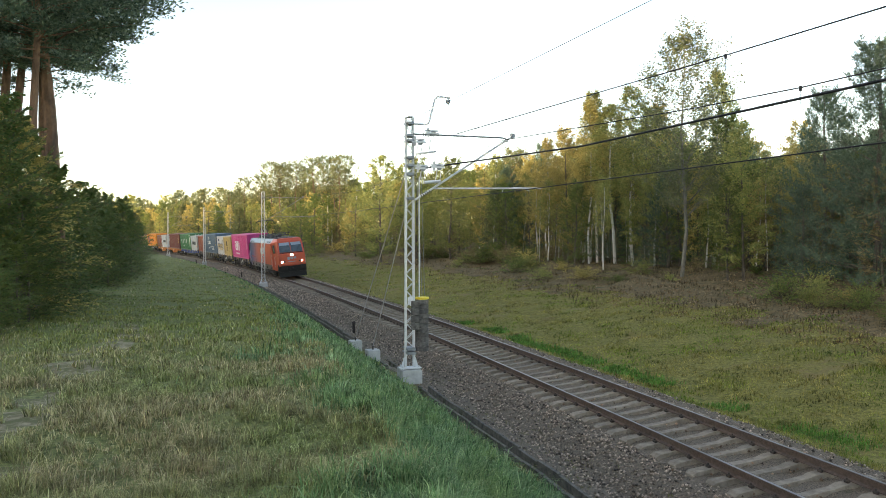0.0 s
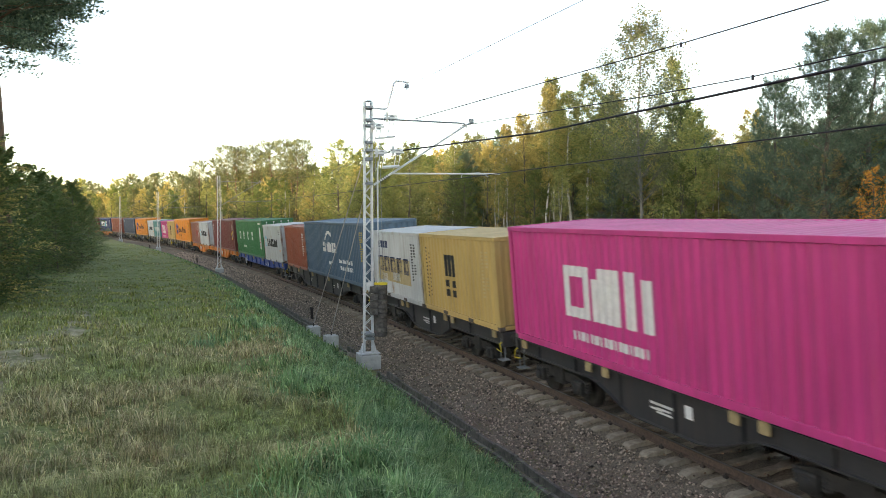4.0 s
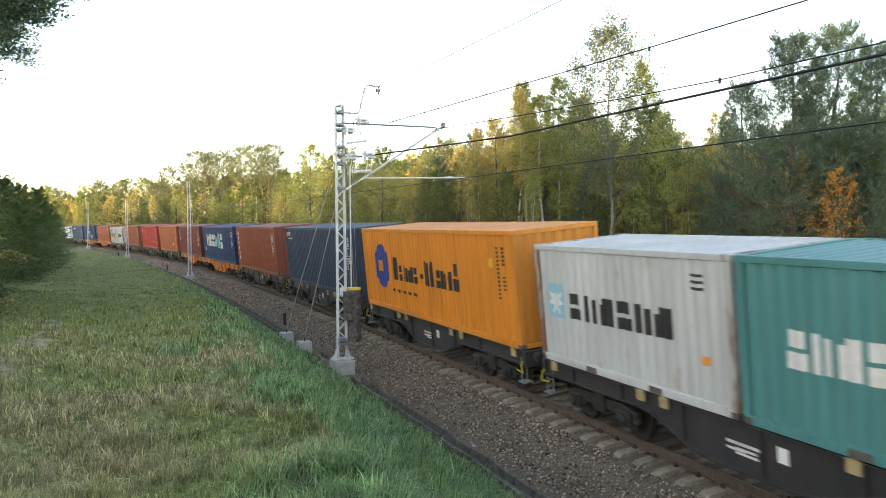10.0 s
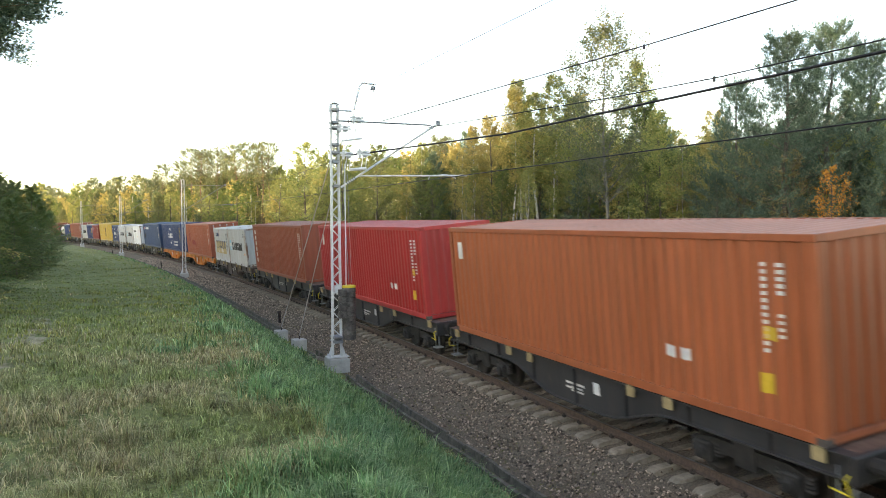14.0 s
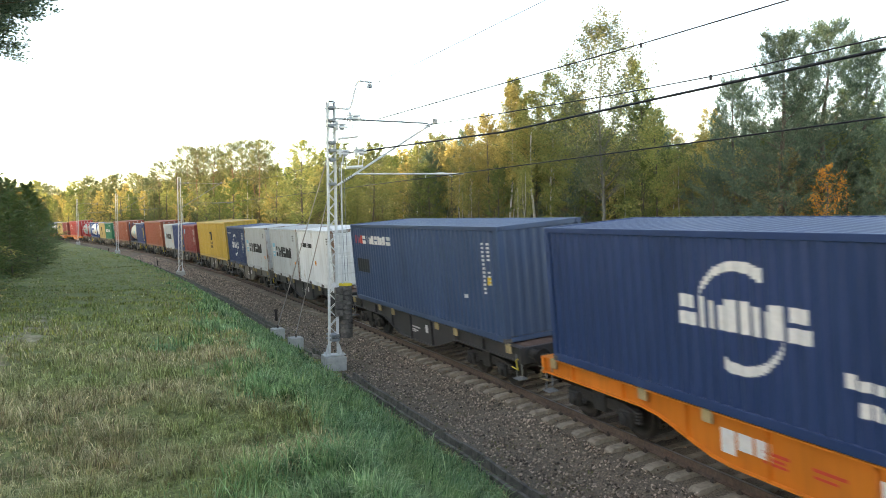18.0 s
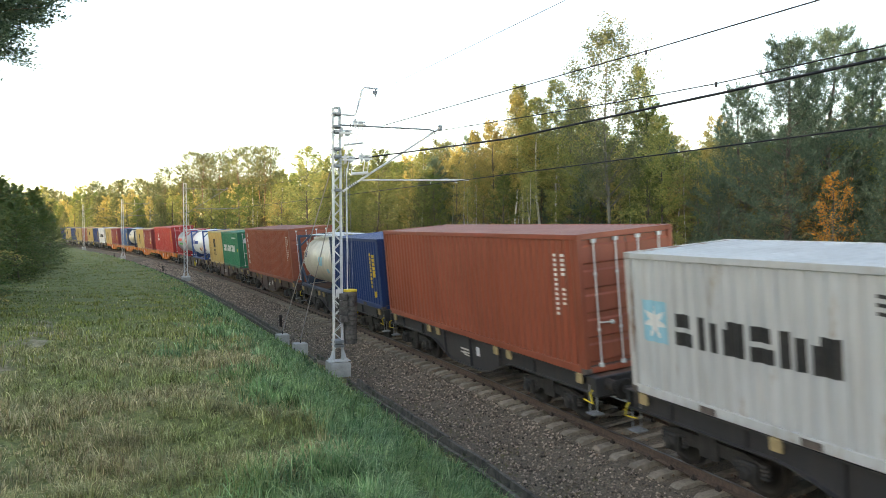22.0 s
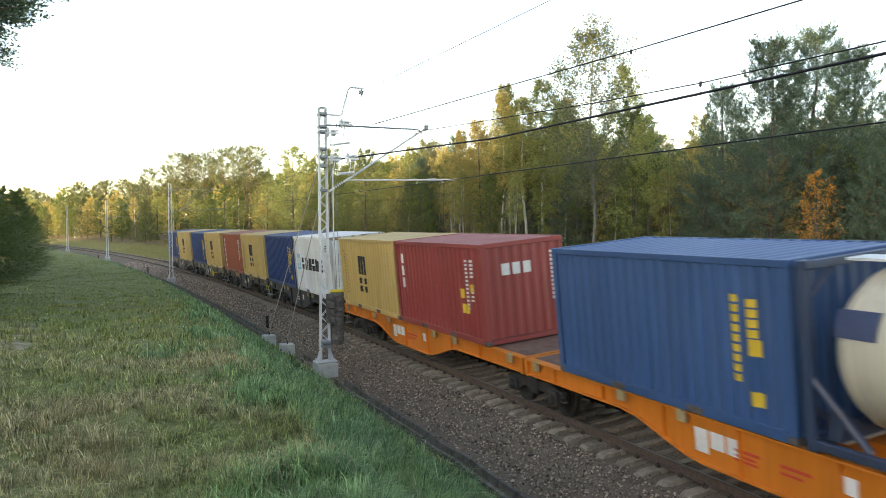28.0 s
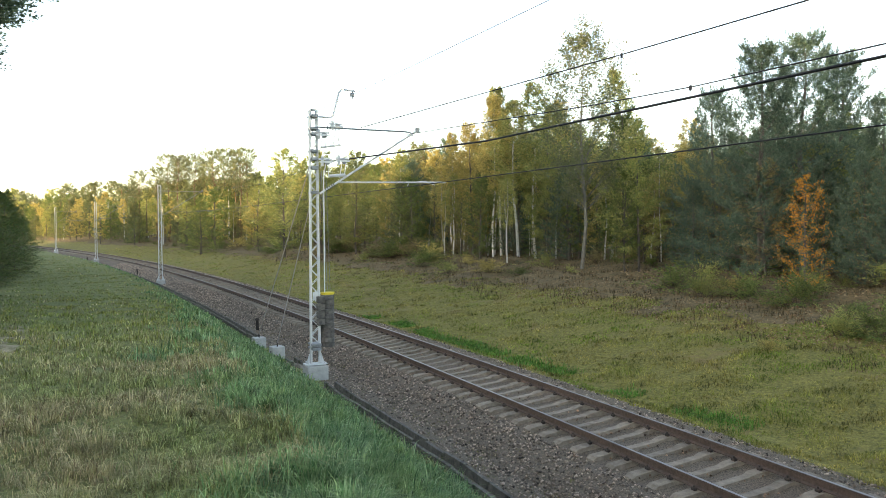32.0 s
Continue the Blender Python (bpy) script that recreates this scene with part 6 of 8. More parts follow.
def livery(kind, L, H):
    """Marks of the box, from the trailing end (-a) to the leading end (a)."""
    a = L / 2
    big = L > 8
    if kind == "three_blocks":      # pink
        u, h = (-a + 2.7, 1.15) if big else (-a + 0.95, 1.2)
        wd = 1.05 if big else 0.95
        z = H / 2 + 0.05
        return [("white", "side", ringed(u, u + wd, z - h / 2, z + h / 2, 0.24) + [figure(2, u + wd + 0.16, u + 2 * wd + 0.1, z - h / 2, z + h / 2, 0.24), figure(1, u + 2 * wd + 0.3, u + 3 * wd + 0.15, z - h / 2, z + h / 2, 0.24)]
                 + word(u + 0.3, z - h / 2 - 0.5, 0.2, 16, 0.13, 0.05)), *codes(L, H)]
    if kind == "star_word":         # pale grey with the star square
        return [("sky", "side", [(-a + 0.42, -a + 1.12, H / 2 - 0.28, H / 2 + 0.46)]), ("white", "side", []), ("black", "side", figures(-a + 1.28, H / 2 - 0.24, 0.54, 6, 0.45, 0.12, 0.125)), ("black", "side", column(a - 0.95, H - 0.35, 3, 0.05, 0.3, 0.06)), ("orange", "side", [(a - 0.75, a - 0.6, 0.75, 0.9)])]
    if kind == "small_word":
        return [("black", "side", word(-a + 0.75, H - 0.85, 0.2, 10, 0.16, 0.05)), ("orange", "side", [(-a + 3.1, -a + 3.3, 0.95, 1.15)]), ("black", "side", column(a - 0.95, H - 0.35, 3, 0.05, 0.3, 0.06))]
    if kind == "stack":             # ochre and yellow
        u, z = (-a + (5.7 if big else 2.15)), H / 2
        return [("black", "side", [[(u, u + 0.2, z - 0.02, z + 0.56), (u + 0.34, u + 0.52, z - 0.02, z + 0.5), (u + 0.66, u + 0.86, z - 0.02, z + 0.5), (u - 0.06, u + 0.8, z + 0.5, z + 0.66)], figure(0, u - 0.02, u + 0.4, z - 0.66, z - 0.14, 0.13), figure(0, u + 0.5, u + 0.9, z - 0.66, z - 0.14, 0.13)]
                 + column(-a + 0.52, H - 0.45, 14, 0.065, 0.085, 0.06) + column(-a + 0.78, H - 0.62, 11, 0.065, 0.085, 0.075)), *codes(L, H, "sand")]
    if kind == "rings_word":        # grey with a sand-coloured patch
        u = -a + 0.9
        return [("sand", "side", [(u - 0.2, u + 3.9, 0.62, 1.55)]), ("dark_blue", "side", [r for k in range(5) for r in ringed(u + k * 0.8, u + k * 0.8 + 0.6, 1.0, 1.6, 0.17)] + word(u, H - 0.66, 0.28, 4, 0.28, 0.08)), ("white", "side", [(u + 0.3, u + 1.1, 0.62, 0.92), (u + 1.7, u + 2.7, 0.7, 1.0)]), *codes(L, H, "black")]
    if kind == "swoosh":
        u = -a + (5.4 if big else 2.55)
        z = H / 2 + (0.1 if big else 0)
        k = 1.0 if big else 0.85
        return [("white", "side", figures(u - 1.2 * k, z - 0.2, 0.5 * k, 3, 0.37 * k, 0.07, 0.11 * k) + figures(u + 0.15 * k, z - 0.2, 0.5 * k, 3, 0.37 * k, 0.07, 0.11 * k, 1) + sweep_arc(u + 0.1, z + 0.1, 0.85 * k, 0.72 * k, 165, 55, 0.2) + sweep_arc(u + 0.1, z - 0.05, 0.85 * k, 0.72 * k, -15, -115, 0.2)
                 + (word(u + 1.9, z - 0.66, 0.2, 12, 0.16, 0.04, (1, 2, 5, 9)) + word(u + 2.1, z - 1.0, 0.2, 13, 0.13, 0.04, (2, 5)) if big else word(-a + 0.3, H - 0.5, 0.1, 9, 0.09, 0.03))), *codes(L, H, "white" if not big else "yellow")]
    if kind == "four_wide":         # green
        z = H / 2 + 0.15
        return [("white", "side", [r for k in range(4) for r in (ringed(-a + 1.7 + k * 1.9, -a + 2.3 + k * 1.9, z - 0.3, z + 0.35, 0.16) if k % 2 == 0 else [figure(k, -a + 1.7 + k * 1.9, -a + 2.3 + k * 1.9, z - 0.3, z + 0.35, 0.16)])] + [(a - 1.35, a - 0.95, H - 1.9 - 0.3, H - 0.55)] + word(-a + 3.4, z - 0.98, 0.16, 8, 0.13, 0.04) + word(a - 1.7, H - 0.32, 0.12, 9, 0.09, 0.03)), ("red", "side", [(a - 1.3, a - 1.0, H - 1.5 - 0.06 * k - 0.2 * k, H - 1.4 - 0.26 * k) for k in range(3)]), ("yellow", "side", [(a - 0.7, a - 0.5, H - 0.95, H - 0.75)])]
    if kind == "hex_word":          # orange
        z = H / 2 + 0.1
        u = -a + 1.3
        hexa = []
        for c in range(18):
            f = (c + 0.5) / 18
            top = 0.78 * min(1.0, 0.45 + 1.6 * min(f, 1 - f))
            hole = 0.20 if 0.30 < f < 0.62 else 0.0
            low, high = (z - top, z + top)
            hexa += [(u + f * 1.5 - 0.042, u + f * 1.5 + 0.042, low, high)] if not hole else [(u + f * 1.5 - 0.042, u + f * 1.5 + 0.042, low, z - hole), (u + f * 1.5 - 0.042, u + f * 1.5 + 0.042, z + hole, high)]
        return [("blue", "side", hexa), ("black", "side", figures(u + 1.9, z - 0.42, 0.78, 1, 0.5, 0.1, 0.13, 2) + figures(u + 2.5, z - 0.42, 0.52, 4, 0.38, 0.09, 0.12) + [(u + 4.45, u + 4.75, z - 0.22, z - 0.08)] + figures(u + 4.9, z - 0.42, 0.78, 2, 0.3, 0.1, 0.12, 1) + figures(u + 5.75, z - 0.42, 0.54, 3, 0.36, 0.09, 0.12) + figures(u + 7.1, z - 0.42, 0.8, 1, 0.34, 0.1, 0.12) + word(u + 1.8, z - 0.85, 0.1, 14, 0.1, 0.08)), *codes(L, H, "black"), ("yellow", "side", [(a - 1.5, a - 1.25, H - 0.95, H - 0.72)])]
    if kind == "column_word":       # rust with a tall column of letters at the trailing end
        return [("white", "side", column(-a + (0.5 if big else 0.45), H - 0.35, 6, 0.24, 0.24, 0.11)), *codes(L, H)]
    if kind == "small_three":       # wine red
        return [("white", "side", column(-a + 0.45, H - 0.4, 3, 0.3, 0.2, 0.08)), ("white", "end", word(-0.62, H - 0.85, 0.3, 3, 0.24, 0.07) + column(0.82, H - 0.35, 12, 0.07, 0.1, 0.04)), ("yellow", "side", [(a - 1.35, a - 1.12, H - 1.45, H - 1.2), (a - 1.3, a - 0.95, H - 1.85, H - 1.6), (a - 0.75, a - 0.55, H - 1.25, H - 1.05)]), *codes(L, H)]
    if kind == "seven":             # indigo, wide word
        z = H / 2 + 0.25
        u = -a + 1.9
        wds = [(0, 0.95), (1.15, 2.1), (2.3, 3.55), (3.75, 4.65)]
        return [("white", "side", [figure(k + 1, u + p, u + q, z - 0.5, z + 0.5, 0.24) for k, (p, q) in enumerate(wds)] + [(u + 5.85, u + 6.1, z - 0.6, z + 0.6), figure(0, u + 6.35, u + 7.2, z - 0.6, z + 0.6, 0.24), (-a + 0.75, -a + 1.05, 0.75, 1.1)]), ("teal", "side", [figure(2, u + 4.85, u + 5.65, z - 0.6, z + 0.6, 0.24)]), ("yellow", "end", [(-0.7, 0.6, 1.0, 1.08), (-0.5, 0.4, 0.45, 0.52)]), ("white", "end", [(0.25, 0.8, 0.6, 1.0), (-0.9, -0.5, 1.4, 1.5)]), *codes(L, H)]
    if kind == "line_word":         # navy or dusty blue
        return [("white", "side", word(-a + 0.5, H - 0.45, 0.2, 5, 0.14, 0.04) + word(-a + 0.5, H - 0.62, 0.06, 8, 0.12, 0.03)), ("red", "side", [(-a + 0.2, -a + 0.42, H - 0.52, H - 0.28)]), ("yellow", "side", [(a - 0.75, a - 0.55, H - 1.5, H - 1.3)]), ("white", "end", column(0.55, H - 0.35, 13, 0.07, 0.1, 0.04)), *codes(L, H)]
    if kind == "long_word":         # dusty blue
        return [("red", "side", figures(-a + 0.5, H - 0.72, 0.3, 2, 0.36, 0.07, 0.085, 1)), ("white", "side", figures(-a + 1.38, H - 0.72, 0.3, 7, 0.36, 0.07, 0.085) + [(a - 2.3, a - 2.05, 0.95, 1.05)]), ("black", "side", [(-a + 0.5, -a + 1.9, 1.1, 1.6)]), ("yellow", "side", [(a - 0.75, a - 0.55, H - 1.5, H - 1.3)]), *codes(L, H)]
    if kind == "white_word":        # teal
        z = H / 2
        return [("white", "side", figures(-a + 0.9, z - 0.28, 0.56, 5, 0.33, 0.09, 0.1) + figures(-a + 3.25, z - 0.28, 0.56, 5, 0.33, 0.09, 0.1, 1)), *codes(L, H)]
    if kind == "nine":              # emerald
        z = H / 2 + 0.1
        return [("white", "side", figures(-a + 0.6, z - 0.25, 0.48, 9, 0.38, 0.09, 0.11) + word(a - 2.2, H - 0.5, 0.12, 10, 0.1, 0.05)), ("yellow", "side", [(a - 0.5, a - 0.3, H - 1.4, H - 1.2)])]
    if kind == "emblem":            # red
        return [("white", "side", [(-a + 2.45, -a + 2.85, H / 2 + 0.25, H / 2 + 0.75)] + word(-a + 2.2, H / 2 - 0.15, 0.26, 3, 0.28, 0.08)), *codes(L, H, "yellow")]
    if kind == "stickers":
        return [("white", "side", [(-a + 0.5, -a + 0.8, H - 0.85, H - 0.4), (a - 3.2, a - 2.95, 0.75, 0.95), (a - 2.85, a - 2.6, 0.75, 0.95)]), ("yellow", "side", [(a - 1.0, a - 0.75, H - 1.55, H - 1.35), (a - 1.1, a - 0.85, 0.55, 0.85)]), *codes(L, H)]
    if kind == "yellow_codes":      # blue
        return [("yellow", "side", column(a - 1.15, H - 0.55, 9, 0.11, 0.17, 0.04) + column(a - 0.82, H - 0.6, 4, 0.12, 0.19, 0.03) + [(a - 0.8, a - 0.55, 1.15, 1.4), (a - 0.8, a - 0.55, 0.4, 0.62)])]
    if kind == "patch":
        return [("dull_red", "side", [(-a + 1.5, -a + 2.1, 1.2, 2.0), (-a + 2.9, -a + 4.6, 0.95, 1.4), (-a + 4.7, -a + 5.3, 0.8, 1.2)] if big else [(-a + 3.6, -a + 4.6, 0.9, 1.6), (-a + 2.3, -a + 2.65, 1.55, 1.9)]), *codes(L, H)]
    if kind == "square":
        return [("sky", "side", [(-a + 0.55, -a + 0.95, H - 0.85, H - 0.4)]), ("sky", "end", [(-0.4, 0.1, H - 1.3, H - 0.85)]), *codes(L, H)]
    return codes(L, H)


def container(name, label, L, H, colour, kind, doors=False, pale_posts=None):
    """A shipping container; its origin is the middle of its base."""
    box = thing(name, label, "container", "shipping containers")
    ms, p = box_meshes(L, H, doors), P[colour]
    a, w = L / 2, 1.219
    trim = P[pale_posts] if pale_posts else p
    part("side_wall", ms["near"], p, box)
    part("side_wall", ms["far"], p, box)
    part("roof", ms["roof"], ROOF[colour] if colour in ROOF else p, box)
    part("end_wall", ms["back"], p, box)
    part("floor_frame", ms["floor"], M_CORNER, box)
    for x in (-1, 1):
        for y in (-1, 1):
            part("corner_post", ms["post"], trim, box, m=pose(x * (a - 0.085), y * (w - 0.068), 0, 0, 0, 0 if y < 0 else 180))
            for z in (0.059, H - 0.059):
                part("corner_casting", ms["casting"], M_CORNER if z < 1 else trim, box, m=pose(x * (a - 0.089), y * (w - 0.081), z))
    for y in (-1, 1):
        part("top_rail", ms["side_rail"], p, box, m=pose(0, y * (w - 0.034), H - 0.058, 0, 0, 0 if y < 0 else 180))
        rail = part("bottom_rail", ms["bottom_rail"], p, box, m=pose(0, y * (w - 0.034), 0.085, 0, 0, 0 if y < 0 else 180))
        if L < 8:
            for x in (-1.02, 1.02):
                part("fork_pocket", ms["pocket"], M_CORNER, rail, m=pose(x, -0.034, -0.01))
    for x in (-1, 1):
        part("header_beam", ms["end_rail"], trim, box, m=pose(x * (a - 0.06), 0, H - 0.062))
        part("sill_beam", ms["end_rail"], trim, box, m=pose(x * (a - 0.06), 0, 0.07))
    if doors:
        hw = (w - 0.13) / 2
        for y in (-1, 1):
            d = part("door", ms["door"], p, box, m=pose(a - 0.05, y * (hw + 0.012), 0))
            for q in (-0.5, 0.5):
                part("lock_rod", ms["lock_rod"], M_GALV, d, m=pose(0, q * hw, 0))
            part("handle", ms["handle"], M_GALV, d, m=pose(0, -0.5 * hw, 0))
        part("door_gasket", Form().box(a - 0.052, a - 0.046, -0.014, 0.014, 0.17, H - 0.13).box(a - 0.052, a - 0.042, -w + 0.13, w - 0.13, H - 0.135, H - 0.118).box(a - 0.052, a - 0.042, -w + 0.13, w - 0.13, 0.14, 0.17), M_CORNER, box)
    else:
        part("end_wall", ms["front"], p, box)
    marks(box, L, H, livery(kind, L, H))
    if kind == "star_word":
        part("painted_mark", decal(star(-a + 0.77, H / 2 + 0.09, 0.33), lambda u, d, z: (u, -w + 0.010 + d, z)), INK["white"], box, "white seven-pointed star")
    if kind == "nine":
        f = Form().lathe([(0.0, 0.2), (0.006, 0.2)], "x", 20, (a + 0.035, -0.62, H - 0.65))
        part("painted_mark", f, INK["white"], box, "white round emblem")
    if doors and colour in ("maroon", "rust", "brown", "red", "blue"):
        part("placard", Form().box(a + 0.03, a + 0.036, 0.1, 0.5, H - 0.85, H - 0.55), INK["white"], box, "small white placard")
    return box


def tank(name, label, colour, frame_colour, overhang, band_ink):
    """A tank container: a barrel in an open frame."""
    t = thing(name, label, "tank container", "tank containers")
    L, H, w = 6.058, 2.591, 1.219
    a = L / 2
    fr, p = BRACE[frame_colour], P[colour]
    r = 1.12
    b = a + overhang
    prof = [(-b, 0.25), (-b + 0.06, 0.62), (-b + 0.18, 0.90), (-b + 0.36, 1.06), (-b + 0.58, r), (b - 0.58, r), (b - 0.36, 1.06), (b - 0.18, 0.90), (b - 0.06, 0.62), (b, 0.25)]
    fm = Form().lathe(prof, "x", 40, (0, 0, H / 2 + 0.03))
    fm.smooth = True
    barrel = part("barrel", fm, p, t, label="")
    for x in np.arange(-a + 0.65, a - 0.4, 0.62):
        part("band", Form().lathe([(x - 0.03, r + 0.002), (x - 0.025, r + 0.014), (x + 0.025, r + 0.014), (x + 0.03, r + 0.002)], "x", 40, (0, 0, H / 2 + 0.03)), p, barrel)
    for x in (-1, 1):
        for y in (-1, 1):
            part("corner_post", Form().box(x * (a - 0.07) - 0.075, x * (a - 0.07) + 0.075, y * (w - 0.06) - 0.06, y * (w - 0.06) + 0.06, 0.1, H - 0.1, 0.012), fr, t)
            for z in (0.059, H - 0.059):
                part("corner_casting", Form().box(x * (a - 0.089) - 0.089, x * (a - 0.089) + 0.089, y * (w - 0.081) - 0.081, y * (w - 0.081) + 0.081, z - 0.059, z + 0.059, 0.012), fr, t)
            part("brace", Form().rod((x * (a - 0.1), y * (w - 0.08), 1.0 if overhang else 0.75), (x * (a - 1.0 if not overhang else a - 0.9), y * (w - 0.12), 0.16), 0.055, 6), fr, t)
        part("end_beam", Form().box(x * (a - 0.07) - 0.05, x * (a - 0.07) + 0.05, -w + 0.1, w - 0.1, H - 0.14, H - 0.02, 0.01), fr, t)
        part("end_beam", Form().box(x * (a - 0.07) - 0.06, x * (a - 0.07) + 0.06, -w + 0.1, w - 0.1, 0.02, 0.16, 0.01), fr, t)
        for y in (-1, 1):
            part("gusset", Form().rod((x * (a - 0.07), y * (w - 0.1), H - 0.55), (x * (a - 0.07), y * 0.55, H - 0.09), 0.045, 6).rod((x * (a - 0.07), y * (w - 0.1), 0.6), (x * (a - 0.07), y * 0.5, 0.12), 0.05, 6), fr, t)
    for y in (-1, 1):
        part("bottom_rail", Form().box(-a + 0.14, a - 0.14, y * (w - 0.05) - 0.05, y * (w - 0.05) + 0.05, 0.04, 0.17, 0.01), fr, t)
        if not overhang or frame_colour == "red":
            part("top_rail", Form().box(-a + 0.14, a - 0.14, y * (w - 0.05) - 0.035, y * (w - 0.05) + 0.035, H - 0.1, H - 0.03, 0.01), fr, t)
    part("walkway", Form().box(-a + 0.3, a - 0.3, -0.62, -0.2, H - 0.05, H - 0.015).box(-a + 0.3, a - 0.3, 0.2, 0.62, H - 0.05, H - 0.015).box(-0.5, 0.5, -0.2, 0.2, H - 0.08, H - 0.02), M_GALV, t)
    part("manhole", Form().lathe([(H - 0.16, 0.26), (H - 0.02, 0.26), (H + 0.0, 0.2)], "z", 16), M_GALV, t)
    lad = Form()
    for y in (0.42, 0.78):
        lad.rod((b + 0.03, y, 0.2), (b + 0.03, y, H - 0.03), 0.018, 6)
    for k in range(8):
        lad.rod((b + 0.03, 0.42, 0.3 + 0.29 * k), (b + 0.03, 0.78, 0.3 + 0.29 * k), 0.014, 6)
    if overhang:
        part("ladder", lad, M_GALV, t)
        part("valve_box", Form().box(b - 0.05, b + 0.22, -0.35, 0.25, 0.12, 0.6, 0.02), M_GALV, t)
        part("support", Form().box(-b + 0.2, -a + 0.1, -0.85, 0.85, 0.08, 0.16).box(a - 0.1, b - 0.2, -0.85, 0.85, 0.08, 0.16), M_GALV, t)
    for x in (-a + 0.1, a - 0.35):
        part("saddle", Form().prism([(-0.95, 0.12), (0.95, 0.12), (0.85, 0.55), (0.5, 0.28), (-0.5, 0.28), (-0.85, 0.55)], "x", x, x + 0.25), fr, t)

    def patch(x0, x1, z0, z1, ink):
        fm = Form()
        zc = H / 2 + 0.03
        th = [math.asin(max(-1, min(1, (z - zc) / (r + 0.016)))) for z in np.linspace(z0, z1, 5)]
        v = [(x, -(r + 0.018) * math.cos(q), zc + (r + 0.018) * math.sin(q)) for x in (x0, x1) for q in th]
        fm.add(v, [(i, i + 1, i + 6, i + 5) for i in range(4)])
        part("painted_mark", fm, INK[ink], barrel, ink + " painted mark")
    for x0, x1, z0, z1, ink in band_ink:
        patch(x0, x1, z0, z1, ink)
    return t


# ---- wagons ----
def bogie_meshes():
    side = Form()
    side.prism([(-1.2, 0.62), (-1.2, 0.42), (-0.75, 0.36), (-0.45, 0.50), (0.45, 0.50), (0.75, 0.36), (1.2, 0.42), (1.2, 0.62), (0.8, 0.72), (-0.8, 0.72)], "y", -0.05, 0.05)
    side.box(-0.22, 0.22, -0.1, 0.1, 0.40, 0.86, 0.02)
    box = Form().box(-0.19, 0.19, -0.11, 0.09, -0.15, 0.17, 0.025).lathe([(-0.18, 0.06), (-0.16, 0.11), (-0.11, 0.12)], "y", 12)
    spring = Form()
    spring.lathe([(-0.11 + 0.031 * k, 0.06 if k % 2 == 0 else 0.085) for k in range(9)], "z", 7)
    ws = Form()
    ws.smooth = True
    for y in (-1, 1):
        pr = [(0.66, 0.1), (0.67, 0.36), (0.675, 0.485), (0.705, 0.485), (0.715, 0.465), (0.80, 0.46), (0.805, 0.38), (0.775, 0.34), (0.765, 0.16), (0.80, 0.11)]
        ws.lathe([(y * q, rr) for q, rr in pr], "y", 20)
    ws.rod((0, -0.95, 0), (0, 0.95, 0), 0.075, 10)
    bolster = Form().box(-0.25, 0.25, -1.0, 1.0, 0.62, 0.88, 0.03).box(-0.95, 0.95, -0.2, 0.2, 0.55, 0.72, 0.03).lathe([(0.88, 0.3), (1.0, 0.3)], "z", 14)
    shoe = Form().box(-0.05, 0.05, -0.06, 0.06, -0.18, 0.18, 0.01).rod((0, 0, 0.1), (0.2, 0, 0.3), 0.025, 6)
    return {"side": side.mesh("side_frame"), "box": box.mesh("axle_box"), "spring": spring.mesh("spring", True), "wheels": ws.mesh("wheelset"), "bolster": bolster.mesh("bogie"), "shoe": shoe.mesh("brake_shoe")}


BOGIE = bogie_meshes()


def bogie(wagon, x):
    b = part("bogie", BOGIE["bolster"], M_GEAR, wagon, "dark two-axle bogie", pose(x, 0, 0))
    for y in (-1, 1):
        part("side_frame", BOGIE["side"], M_GEAR, b, m=pose(0, y * 1.0, 0))
        for q in (-0.9, 0.9):
            part("axle_box", BOGIE["box"], M_GEAR, b, m=pose(q, y * 1.03, 0.46, 0, 0, 0 if y < 0 else 180))
            for d in (-0.27, 0.27):
                part("spring", BOGIE["spring"], M_GEAR, b, m=pose(q + d, y * 1.0, 0.5))
    for q in (-0.9, 0.9):
        part("wheelset", BOGIE["wheels"], M_WHEEL, b, "steel wheels on an axle", pose(q, 0, 0.46))
        part("brake_shoe", BOGIE["shoe"], M_GEAR, b, m=pose(q + (0.53 if q < 0 else -0.53), -0.75, 0.46))
        part("brake_shoe", BOGIE["shoe"], M_GEAR, b, m=pose(q + (0.53 if q < 0 else -0.53), 0.75, 0.46))


